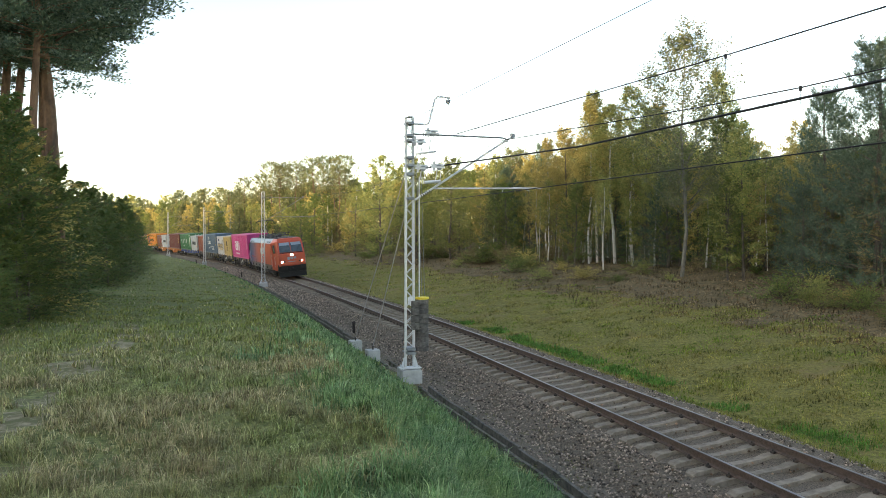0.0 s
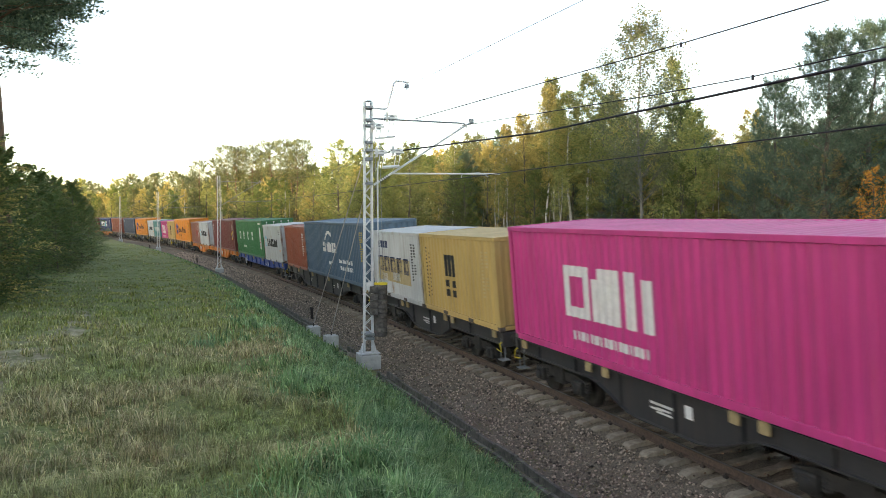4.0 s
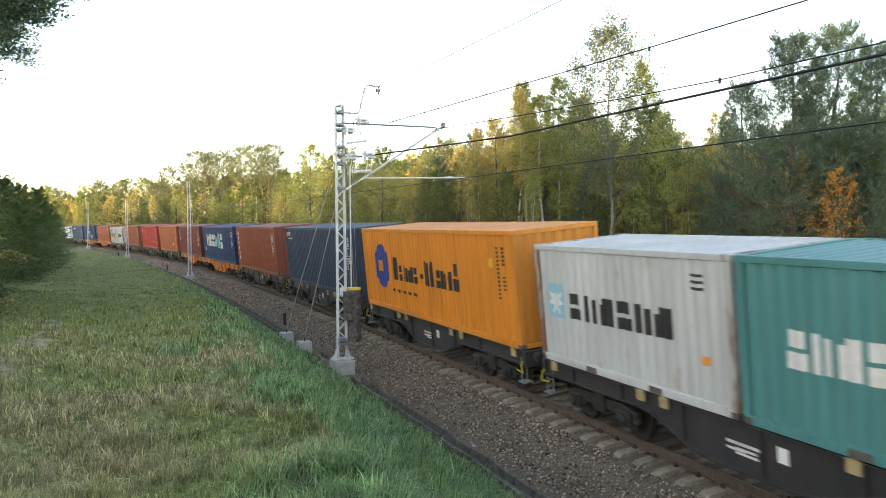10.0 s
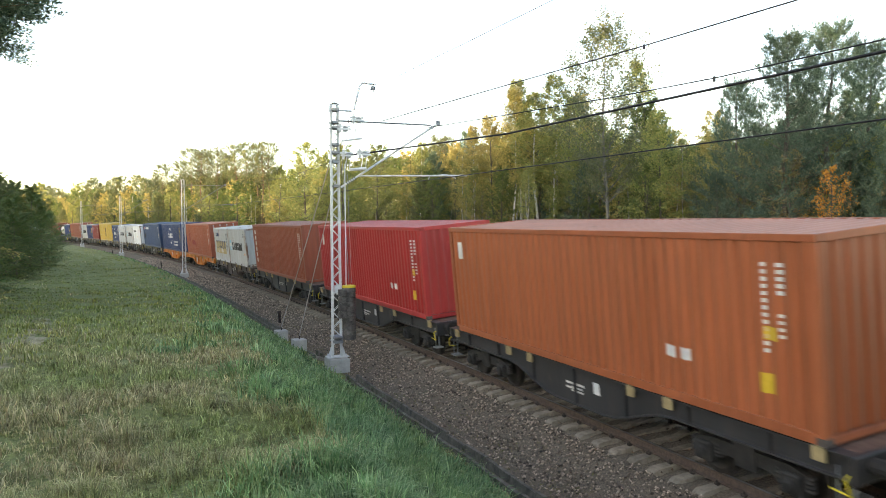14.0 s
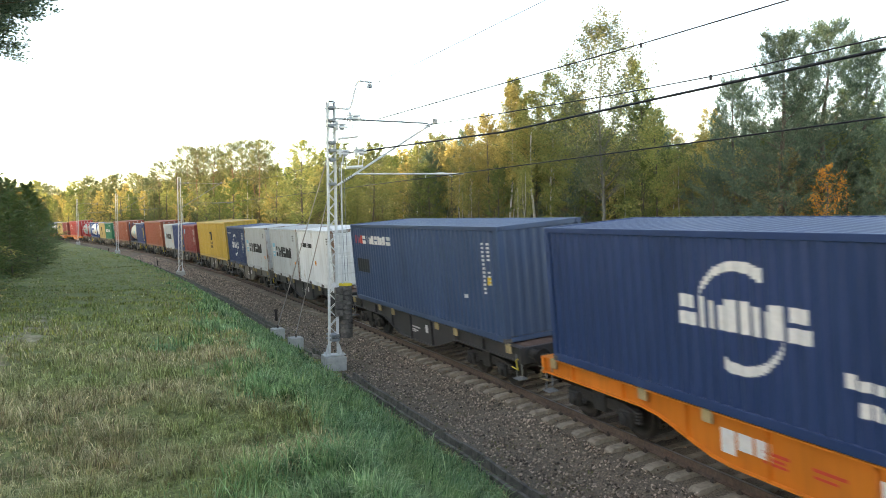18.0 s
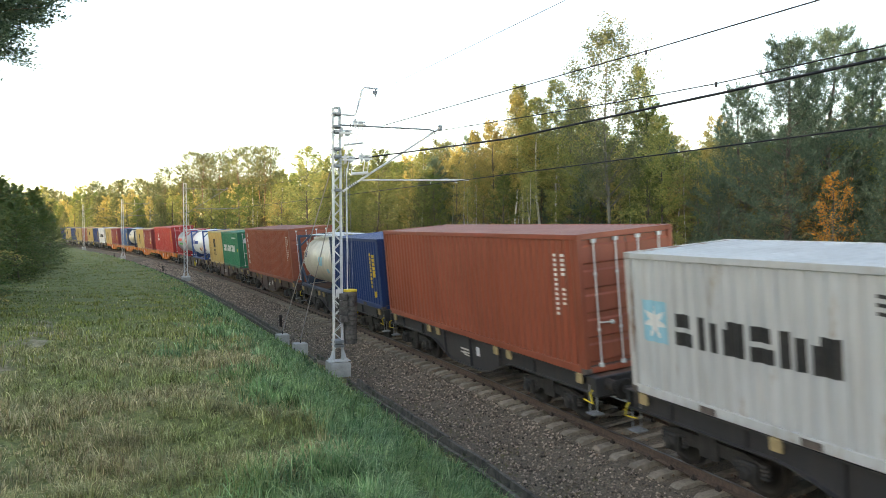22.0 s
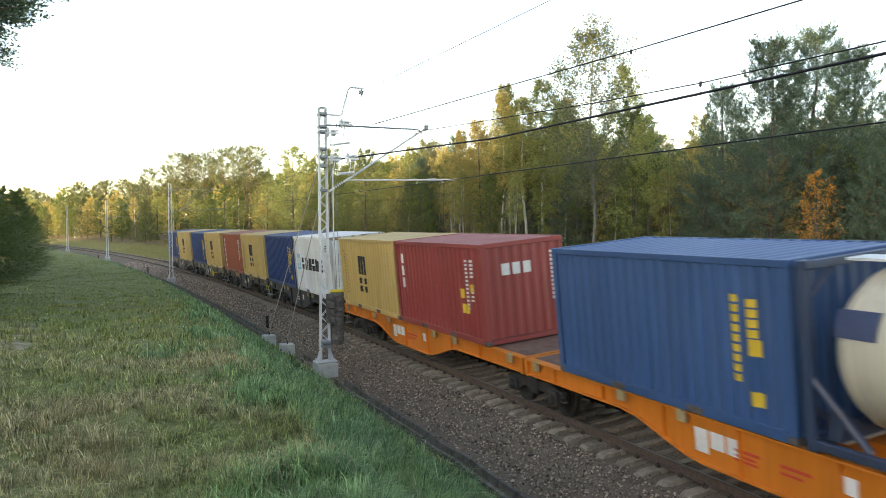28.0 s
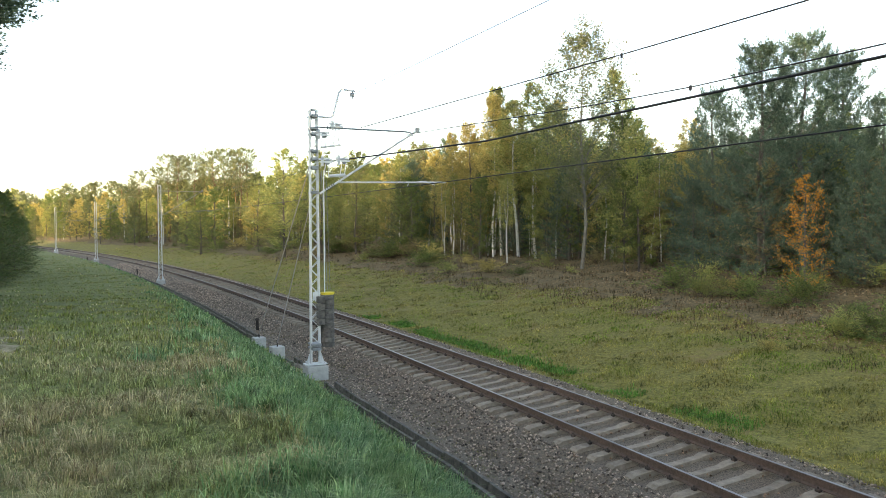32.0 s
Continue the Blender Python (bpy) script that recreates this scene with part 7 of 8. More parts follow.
def flat_wagon(L, colour, label, bogies, buffers=(0.55, 0.55), links=(False, False), brake_x=None):
    """A container flat wagon of length L over its beams; origin on the rail plane at its middle."""
    wg = thing("container_wagon", label, "wagon", "container wagons")
    a, p, T = L / 2, FRAME[colour], DECK - 0.015
    slim, deep = T - 0.34, T - (0.80 if colour != "blue" else 0.50)
    x1, x2 = a - 3.5, max(0.9, a - 5.7)
    bend = [(x2 + (x1 - x2) * q, deep + (slim - deep) * (3 * q * q - 2 * q ** 3)) for q in (0, 0.2, 0.4, 0.6, 0.8, 1.0)]
    prof = [(-a, slim)] + [(-x, z) for x, z in reversed(bend)] + bend + [(a, slim)]
    if L > 15 and colour == "blue":
        prof = [(-a, slim), (-x1, slim), (-x1 + 0.4, deep), (x1 - 0.4, deep), (x1, slim), (a, slim)]
    for y in (-1, 1):
        beam = part("side_beam", Form().prism(prof + [(a, T), (-a, T)], "y", y * 1.10 - 0.012, y * 1.10 + 0.012), p, wg)
        part("top_flange", Form().box(-a, a, y * 1.10 - 0.10, y * 1.10 + 0.10, T - 0.03, T), p, beam)
        fl = Form()
        for (xa, za), (xb, zb) in zip(prof, prof[1:]):
            fl.prism([(xa, za - 0.025), (xb, zb - 0.025), (xb, zb), (xa, za)], "y", y * 1.10 - 0.09, y * 1.10 + 0.09)
        part("bottom_flange", fl, p, beam)
        st = Form()
        for x in np.arange(-a + 1.2, a - 0.8, 1.75):
            zb = float(np.interp(x, [q[0] for q in prof], [q[1] for q in prof]))
            st.box(x - 0.008, x + 0.008, y * 1.10 - (0.085 if y < 0 else -0.012), y * 1.10 + (0.085 if y > 0 else -0.012), zb, T - 0.03)
        tagged(part("stiffener", st, p, beam), "row of thin web stiffeners", kind="stuff")
        for x in (-a + 0.5, -a + 3.6, -1.9, 1.9, a - 3.6, a - 0.5):
            part("lock_bracket", Form().box(x - 0.11, x + 0.11, y * 1.20 - 0.03, y * 1.20 + 0.03, T - 0.2, T + 0.0, 0.012).box(x - 0.05, x + 0.05, y * 1.18 - 0.07, y * 1.18 + 0.05, T - 0.02, T + 0.02), M_LOCKER, wg)
    part("centre_beam", Form().box(-a, a, -0.2, 0.2, T - 0.34, T - 0.04).box(-x2, x2, -0.16, 0.16, T - 0.6, T - 0.3), p, wg)
    for x in np.linspace(-a + 2.9, a - 2.9, 7):
        part("cross_member", Form().box(x - 0.09, x + 0.09, -1.08, 1.08, T - 0.22, T - 0.03), p, wg)
    for sx in (-1, 1):
        part("deck_plate", Form().box(min(sx * a, sx * (a - 2.5)), max(sx * a, sx * (a - 2.5)), -1.0, 1.0, T - 0.05, T - 0.012), M_DECKING, wg)
        part("end_beam", Form().box(sx * a - 0.05, sx * a + 0.05, -1.2, 1.2, T - 0.4, T - 0.005, 0.015), p, wg)
    for sx, bl, link in ((1, buffers[0], links[0]), (-1, buffers[1], links[1])):
        if link:
            part("joint", Form().box(min(sx * a, sx * (a + bl)), max(sx * a, sx * (a + bl)), -0.3, 0.3, T - 0.45, T - 0.1, 0.03), M_GEAR, wg)
        else:
            for y in (-0.875, 0.875):
                bf = Form().rod((sx * a, y, 1.04), (sx * (a + bl * 0.6), y, 1.04), 0.12, 12).rod((sx * (a + bl * 0.55), y, 1.04), (sx * (a + bl - 0.03), y, 1.04), 0.08, 10)
                buf = part("buffer", bf, M_GEAR, wg)
                part("buffer_plate", Form().lathe([(a + bl - 0.04, 0.2), (a + bl - 0.01, 0.22), (a + bl, 0.19)] if sx > 0 else [(-a - bl, 0.19), (-a - bl + 0.01, 0.22), (-a - bl + 0.04, 0.2)], "x", 16, (0, y, 1.04)), M_GEAR, buf)
            part("coupling", Form().rod((sx * a, 0, 1.0), (sx * (a + bl), 0, 0.95), 0.05, 6).rod((sx * (a + bl * 0.7), 0.2, 0.95), (sx * (a + bl * 0.9), 0.25, 0.55), 0.025, 6), M_GEAR, wg)
            part("step", Form().box(sx * (a - 0.15) - 0.14, sx * (a - 0.15) + 0.14, -1.25, -1.0, 0.42, 0.45).rod((sx * (a - 0.15) - 0.13, -1.15, 0.43), (sx * (a - 0.15) - 0.13, -1.12, T - 0.2), 0.015, 5).rod((sx * (a - 0.15) + 0.13, -1.15, 0.43), (sx * (a - 0.15) + 0.13, -1.12, T - 0.2), 0.015, 5), M_GALV_DARK, wg)
            part("grab_rail", Form().tube([(sx * (a - 0.05), -1.2, 0.95), (sx * (a - 0.05), -1.27, 0.9), (sx * (a + 0.02), -1.27, 0.7), (sx * (a - 0.3), -1.25, 0.72)], 0.016, 6), M_LOCKER if colour != "dark" else M_YELLOW, wg)
    for x in bogies:
        bogie(wg, x)
    if brake_x is not None:
        wl = Form()
        n = 20
        ring = [(brake_x + 0.24 * math.cos(6.28319 * k / n), -1.27, 0.72 + 0.24 * math.sin(6.28319 * k / n)) for k in range(n + 1)]
        wl.tube(ring, 0.022, 6)
        for k in range(4):
            wl.rod((brake_x, -1.26, 0.72), ring[k * 5], 0.015, 5)
        wl.rod((brake_x, -1.28, 0.72), (brake_x, -1.0, 0.72), 0.04, 8)
        part("brake_wheel", wl, M_YELLOW if colour in ("dark", "brown", "pale") else P["white"], wg, "hand-brake wheel")
    # painted plates and rows of small print as bars
    pl = Form()
    y0 = -1.10 - 0.016
    for x, z, wd, hg in ((-x2 + 0.6, T - 0.42, 0.5, 0.05), (-x2 + 0.6, T - 0.50, 0.42, 0.04), (-x2 + 0.6, T - 0.57, 0.46, 0.04), (x2 - 1.4, T - 0.42, 0.55, 0.05), (x2 - 1.4, T - 0.52, 0.4, 0.04)):
        if colour != "blue" or z > T - 0.47:
            pl.box(x, x + wd, y0 - 0.003, y0, z, z + hg)
    tagged(part("small_print", pl, INK["red"] if colour == "orange" else INK["white"], wg), "rows of small print", kind="stuff")
    if colour == "orange":
        mk = Form()
        for q in range(3):
            mk.box(-1.7 + 0.36 * q, -1.4 + 0.36 * q, y0 - 0.003, y0, T - 0.52 - (0.12 if q == 0 else 0), T - 0.24)
        part("side_mark", mk, INK["white"], wg, "pale plain blocks on the beam")
    part("plate", Form().box(x2 - 0.35, x2 - 0.15, y0 - 0.008, y0, T - 0.46, T - 0.22), P["white"], wg, "white inspection plate")
    part("air_tank", Form().lathe([(-0.55, 0.08), (-0.5, 0.17), (0.5, 0.17), (0.55, 0.08)], "x", 12, (0.6, 0.5, T - 0.62)), M_GEAR, wg)
    return wg

# ---- the locomotive ----
M_LRED = paint("orange_red_coachwork", (0.60, 0.088, 0.04), at_=0.70, wear=(0.30, 0.075, 0.05), rough=0.35, fade=0.92)
M_LBLUE = paint("deep_blue_coachwork", (0.022, 0.045, 0.16), at_=0.72, wear=(0.05, 0.06, 0.12), rough=0.35, fade=0.92)
M_LBODY = paint("blue_to_red_coachwork", (0.60, 0.088, 0.04), at_=0.70, wear=(0.30, 0.075, 0.05), rough=0.35, fade=0.92)


def fade_along(mat, c, x0, x1):
    """Lets the paint run over into the colour c from x1 back to x0 along the body."""
    N, L = mat.node_tree.nodes, mat.node_tree.links
    b = N["Principled BSDF"]
    was = b.inputs["Base Color"].links[0].from_socket
    tc, sep, grad, mix = N.new("ShaderNodeTexCoord"), N.new("ShaderNodeSeparateXYZ"), N.new("ShaderNodeMapRange"), N.new("ShaderNodeMix")
    L.new(tc.outputs["Object"], sep.inputs[0])
    slant = N.new("ShaderNodeMath")
    slant.operation = "MULTIPLY_ADD"
    slant.inputs[1].default_value = -0.35
    L.new(sep.outputs[2], slant.inputs[0])
    L.new(sep.outputs[0], slant.inputs[2])
    grad.interpolation_type = "SMOOTHSTEP"
    grad.inputs[1].default_value, grad.inputs[2].default_value = x0, x1
    L.new(slant.outputs[0], grad.inputs[0])
    mix.data_type = "RGBA"
    L.new(grad.outputs[0], mix.inputs["Factor"])
    mix.inputs[6].default_value = rgb(c)
    L.new(was, mix.inputs[7])
    L.new(mix.outputs[2], b.inputs["Base Color"])


fade_along(M_LBODY, (0.022, 0.045, 0.16), -6.8, -0.6)
M_LSLOPE = paint("pale_blue_grey_coachwork", (0.26, 0.34, 0.42), at_=0.78, rough=0.4, wear=(0.2, 0.2, 0.2))
M_LSKIRT = paint("grey_skirt", (0.135, 0.14, 0.125), at_=0.62, wear=(0.085, 0.075, 0.06))
M_LROOF = material("sooty_roof", (0.035, 0.036, 0.04), (0.10, 0.10, 0.105), 2.0, 0.7)
M_GLASS = material("dark_glazing", (0.02, 0.03, 0.035), (0.05, 0.065, 0.07), 1.0, 0.08)
M_SCREEN = material("windscreen", (0.05, 0.08, 0.10), (0.10, 0.14, 0.17), 1.5, 0.06)
M_BEAM = glow("lit_headlamp", (1.0, 0.95, 0.85), 2.6)
M_RUBBER = material("black_rubber", (0.006, 0.006, 0.006), (0.016, 0.016, 0.016), 8.0, 0.7)


def locomotive():
    lo = thing("electric_locomotive", "orange-red and blue four-axle electric freight locomotive with lit headlamps", "locomotive")

    def side(x0, x1, z0, z1, hw0=1.49, hw1=1.49):
        return Form().prism([(-hw0, z0), (hw0, z0), (hw1, z1), (-hw1, z1)], "x", x0, x1)
    part("body", side(-6.35, 6.35, 1.26, 3.32), M_LBODY, lo, "orange-red body that fades into deep blue")
    part("skirt", side(-6.35, 6.35, 0.76, 1.26, 1.44, 1.488), M_LSKIRT, lo, "grey lower skirt")
    part("roof_slope", Form().prism([(-1.488, 3.32), (-1.14, 3.74), (1.14, 3.74), (1.488, 3.32)], "x", -6.35, 6.35), M_LSLOPE, lo, "pale blue-grey roof slope")
    part("roof_deck", Form().box(-6.3, 6.6, -1.10, 1.10, 3.72, 3.78), M_LROOF, lo)
    for x in (-5.65, -4.5, 4.5, 5.65):      # grilles in the slope
        g = Form()
        for k in range(6):
            f0 = 0.12 + 0.13 * k
            y0, z0 = -1.488 + 0.348 * f0, 3.32 + 0.38 * f0
            g.prism([(y0 - 0.012, z0 + 0.006), (y0 + 0.026, z0 + 0.046), (y0 + 0.034, z0 + 0.038), (y0, z0)], "x", x - 0.5, x + 0.5)
        part("grille", g, M_LROOF, lo, "dark louvred grille")
    for x in (-2.9, -1.0, 0.9, 2.8):
        part("roof_panel", Form().prism([(-1.45, 3.365), (-1.455, 3.38), (-1.18, 3.72), (-1.17, 3.71)], "x", x - 0.8, x + 0.8), M_LSLOPE, lo)
    seam = Form()
    for x in (-3.2, 0.1, 3.3, 6.3):
        seam.box(x - 0.012, x + 0.012, -1.496, -1.488, 0.8, 3.31)
    part("panel_seam", seam, M_RUBBER, lo)
    for x in (-5.6, -3.4, -1.2, 1.2, 3.4, 5.6):
        part("jacking_socket", Form().box(x - 0.13, x + 0.13, -1.495, -1.45, 0.86, 1.1, 0.02), M_GEAR, lo)
    # cabs: side ring and front ring, joined
    ring0 = [(1.44, 0.76), (1.488, 1.26), (1.488, 2.3), (1.488, 3.32), (1.14, 3.74)]
    front = [(8.75, 1.22, 0.74), (9.0, 1.25, 1.26), (8.98, 1.24, 2.22), (8.36, 1.17, 3.50), (8.05, 1.05, 3.74)]
    for sx, col in ((1, M_LRED), (-1, M_LBLUE)):
        shell = Form()
        v, f = [], []
        for (y, z) in ring0:
            v += [(sx * 6.35, -y, z), (sx * 6.35, y, z)]
        for (x, y, z) in front:
            v += [(sx * x, -y, z), (sx * x, y, z)]
        for i in range(4):
            a, b, c, d = 2 * i, 2 * i + 2, 10 + 2 * i + 2, 10 + 2 * i
            f += [(a, b, c, d), (a + 1, d + 1, c + 1, b + 1), (10 + 2 * i, 12 + 2 * i, 13 + 2 * i, 11 + 2 * i)]
        f += [(8, 18, 19, 9)]
        shell.add(v, f)
        cab = part("cab", shell, col, lo, "sloping cab nose")
        # windscreen in two panes, a little proud of the slope
        for y0, y1 in ((-1.08, -0.03), (0.03, 1.08)):
            pane = Form()
            p0, p1 = Vector((8.98, 0, 2.22)), Vector((8.36, 0, 3.5))
            lo_, hi_ = p0.lerp(p1, 0.18), p0.lerp(p1, 0.87)
            off = Vector((0.87, 0, 0.5)) * 0.02
            q = [(lo_ + off, y0), (lo_ + off, y1), (hi_ + off, y1 * 0.96), (hi_ + off, y0 * 0.96)]
            q2 = [(lo_ - off, y0), (lo_ - off, y1), (hi_ - off, y1 * 0.96), (hi_ - off, y0 * 0.96)]
            vv = [(sx * p.x, y, p.z) for p, y in q] + [(sx * p.x, y, p.z) for p, y in q2]
            pane.add(vv, [(0, 1, 2, 3), (7, 6, 5, 4), (0, 4, 5, 1), (1, 5, 6, 2), (2, 6, 7, 3), (3, 7, 4, 0)])
            part("windscreen", pane, M_SCREEN, cab, "pale windscreen with sun blind")
            hb = p0.lerp(p1, 0.66)
            blind = [(sx * p.x, y, p.z) for p, y in ((hb + off * 1.3, y0 + 0.06), (hb + off * 1.3, y1 - 0.06), (hi_ + off * 1.3, (y1 - 0.06) * 0.96), (hi_ + off * 1.3, (y0 + 0.06) * 0.96))]
            part("sun_blind", Form().add(blind, [(0, 1, 2, 3)]), M_LSLOPE, cab, "pale sun blind")
            part("wiper", Form().rod((sx * 9.02, (y0 + y1) / 2 - 0.1, 2.46), (sx * 8.68, (y0 + y1) / 2 + 0.3, 2.98), 0.014, 5), M_RUBBER, cab)
        part("wiper_panel", Form().box(min(sx * 8.8, sx * 8.95), max(sx * 8.8, sx * 8.95), -1.1, 1.1, 2.36, 2.43, 0.02), M_RUBBER, cab)
        lamp = M_BEAM if sx > 0 else M_GLASS
        part("headlamp", Form().box(min(sx * 8.96, sx * 9.03), max(sx * 8.96, sx * 9.03), -0.14, 0.14, 2.10, 2.27, 0.03), lamp, cab, "lit top headlamp")
        for y in (-0.93, -0.72, 0.72, 0.93):
            part("headlamp", Form().lathe([(8.97, 0.09), (9.03, 0.085), (9.04, 0.06)] if sx > 0 else [(-9.04, 0.06), (-9.03, 0.085), (-8.97, 0.09)], "x", 14, (0, y, 1.56)), lamp if abs(y) > 0.8 else M_GLASS, cab, "lit round headlamp")
        xa, xb = sorted((sx * 8.985, sx * 9.0))
        part("nose_mark", Form().box(xa, xb, -0.42, -0.2, 1.74, 2.0).box(xa, xb, -0.14, 0.1, 1.80, 2.0).box(xa, xb, 0.16, 0.4, 1.80, 2.0), M_LSLOPE, cab, "pale plain nose mark")
        part("number_bar", Form().box(min(sx * 8.99, sx * 9.004), max(sx * 8.99, sx * 9.004), -0.4, 0.4, 1.53, 1.58), M_LSLOPE, cab)
        part("cab_window", Form().prism([(sx * 7.35, 2.46), (sx * 7.42, 2.40), (sx * 7.95, 2.40), (sx * 8.0, 2.46), (sx * 7.84, 3.1), (sx * 7.76, 3.16), (sx * 7.42, 3.16), (sx * 7.35, 3.1)], "y", -1.445, -1.36), M_GLASS, cab, "dark cab side window")
        part("cab_window", Form().prism([(sx * 7.35, 2.46), (sx * 7.42, 2.40), (sx * 7.95, 2.40), (sx * 8.0, 2.46), (sx * 7.84, 3.1), (sx * 7.76, 3.16), (sx * 7.42, 3.16), (sx * 7.35, 3.1)], "y", 1.36, 1.445), M_GLASS, cab, "dark cab side window")
        for y in (-1, 1):
            d = part("cab_door", Form().box(min(sx * 6.42, sx * 6.98), max(sx * 6.42, sx * 6.98), y * 1.485 - 0.012, y * 1.485 + 0.012, 1.1, 3.1, 0.008), col, cab)
            part("door_handle", Form().rod((sx * 6.98, y * 1.53, 1.25), (sx * 6.98, y * 1.53, 2.3), 0.011, 6).rod((sx * 6.44, y * 1.53, 1.25), (sx * 6.44, y * 1.53, 2.3), 0.011, 6), M_GALV, d, "thin steel grab rail")
            part("corner_rail", Form().tube([(sx * 8.15, y * 1.42, 1.1), (sx * 8.1, y * 1.44, 1.9), (sx * 8.0, y * 1.43, 2.05), (sx * 8.25, y * 1.36, 2.1)], 0.016, 6), M_GALV, cab)
        part("buffer_beam", Form().box(min(sx * 8.5, sx * 8.95), max(sx * 8.5, sx * 8.95), -1.3, 1.3, 0.62, 1.32, 0.04), M_RUBBER, lo)
        for y in (-0.875, 0.875):
            b = part("buffer", Form().rod((sx * 8.9, y, 1.04), (sx * 9.36, y, 1.04), 0.13, 12), M_GEAR, lo)
            part("buffer_plate", Form().box(min(sx * 9.36, sx * 9.42), max(sx * 9.36, sx * 9.42), y - 0.3, y + 0.3, 0.86, 1.22, 0.03), M_GEAR, b)
        part("plough", Form().prism([(sx * 8.6, 0.18), (sx * 9.05, 0.16), (sx * 9.0, 0.62), (sx * 8.6, 0.62)], "y", -1.25, 1.25), M_RUBBER, lo, "black snow plough")
        part("coupling", Form().rod((sx * 8.9, 0, 1.0), (sx * 9.4, 0, 0.9), 0.06, 8).rod((sx * 9.2, 0.3, 0.95), (sx * 9.25, 0.35, 0.45), 0.03, 6).rod((sx * 9.2, -0.3, 0.95), (sx * 9.25, -0.35, 0.45), 0.03, 6), M_GEAR, lo)
        # bogie
        x0 = sx * 5.2
        bg = part("bogie", Form().box(x0 - 2.1, x0 + 2.1, -1.34, -1.2, 0.38, 0.66, 0.04).box(x0 - 2.1, x0 + 2.1, 1.2, 1.34, 0.38, 0.66, 0.04).box(x0 - 0.4, x0 + 0.4, -1.0, 1.0, 0.4, 0.9, 0.04), M_GEAR, lo, "dark locomotive bogie")
        for q in (-1.3, 1.3):
            ws = Form()
            for y in (-1, 1):
                ws.lathe([(y * 0.66, 0.15), (y * 0.67, 0.64), (y * 0.70, 0.65), (y * 0.72, 0.62), (y * 0.80, 0.615), (y * 0.805, 0.5), (y * 0.77, 0.46), (y * 0.77, 0.2)], "y", 28)
            ws.rod((0, -0.95, 0), (0, 0.95, 0), 0.1, 10)
            ws.smooth = True
            part("wheelset", ws, M_WHEEL, bg, "steel wheels on an axle", pose(x0 + q, 0, 0.615))
            for y in (-1.36, 1.36):
                part("axle_box", Form().box(x0 + q - 0.26, x0 + q + 0.26, y - 0.08, y + 0.08, 0.32, 0.72, 0.04).lathe([(y - 0.14, 0.12), (y + 0.14, 0.12)], "y", 12, (x0 + q, 0, 0.615)), M_GEAR, bg)
            for y in (-1.3, 1.3):
                part("spring", Form().rod((x0 + q + 0.42, y, 0.5), (x0 + q + 0.42, y, 0.95), 0.1, 10).rod((x0 + q - 0.42, y, 0.5), (x0 + q - 0.42, y, 0.95), 0.1, 10), M_GEAR, bg)
    part("underframe_box", Form().box(-2.6, 2.6, -1.25, 1.25, 0.35, 0.7, 0.04), M_GEAR, lo)
    for x in (0.55, 1.5, 2.4):     # three plain lozenges in a row
        part("side_mark", Form().tube([(x + 0.36 * p, -1.494, 2.5 + 0.3 * q) for p, q in ((1, 0), (0, 1), (-1, 0), (0, -1), (1, 0))], 0.04, 6), INK["white"], lo, "pale plain lozenge")
    part("side_bar", Form().box(0.6, 2.3, -1.499, -1.489, 1.94, 1.98), INK["blue"], lo)
    part("side_bar", Form().box(-6.1, -3.6, -1.499, -1.489, 1.78, 1.86), INK["red"], lo)
    # roof gear
    for x in (-4.6, 4.6):
        pan = Form()
        sx = 1 if x > 0 else -1
        base_z = 4.02
        for y in (-0.5, 0.5):
            pan.rod((x - 1.0, y, base_z), (x + 1.0, y, base_z), 0.035, 6)
        for q in (-1.0, 1.0):
            pan.rod((x + q, -0.55, base_z), (x + q, 0.55, base_z), 0.035, 6)
        raised = sx < 0
        knee = (x + sx * 1.0, 0, base_z + (0.85 if raised else 0.14))
        head = (x - sx * 0.35, 0, DECK + 4.33 if raised else base_z + 0.22)
        for y in (-0.2, 0.2):
            pan.rod((x - sx * 0.7, y, base_z), (knee[0], y, knee[2]), 0.045, 6)
            pan.rod((knee[0], y, knee[2]), (head[0], y * 2.0, head[2]), 0.035, 6)
        for d in (-0.18, 0.18):
            pan.tube([(head[0] + d, -0.95, head[2] - 0.12), (head[0] + d, -0.7, head[2]), (head[0] + d, 0.7, head[2]), (head[0] + d, 0.95, head[2] - 0.12)], 0.03, 6)
        part("pantograph", pan, M_LROOF, lo, "raised pantograph" if raised else "folded pantograph")
        for q in (-0.9, 0.9):
            for y in (-0.5, 0.5):
                part("roof_insulator", insulator((x + q, y, 3.75), (x + q, y, base_z), 0.07), M_INSUL, lo)
    for x0, x1, y0, y1, h in ((-3.4, -2.9, -0.9, -0.4, 0.3), (3.1, 3.5, -0.8, -0.3, 0.34), (-0.6, -0.2, -0.95, -0.7, 0.24), (1.1, 1.9, -1.0, -0.75, 0.2), (-2.6, -1.6, -0.5, 0.4, 0.22), (-1.2, 0.2, -0.6, 0.6, 0.14), (0.6, 1.6, -0.4, 0.5, 0.26), (2.0, 2.9, -0.5, 0.2, 0.18)):
        part("roof_box", Form().box(x0, x1, y0, y1, 3.75, 3.75 + h, 0.03), M_LROOF, lo)
    part("roof_busbar", Form().rod((-3.4, 0.3, 4.06), (3.4, 0.3, 4.06), 0.025, 6).rod((-3.4, -0.3, 4.02), (2.0, -0.35, 4.02), 0.02, 6), M_LROOF, lo)
    for x in (-3.0, -0.8, 1.8, 3.2):
        part("roof_insulator", insulator((x, 0.3, 3.75), (x, 0.3, 4.06), 0.075), M_INSUL, lo)
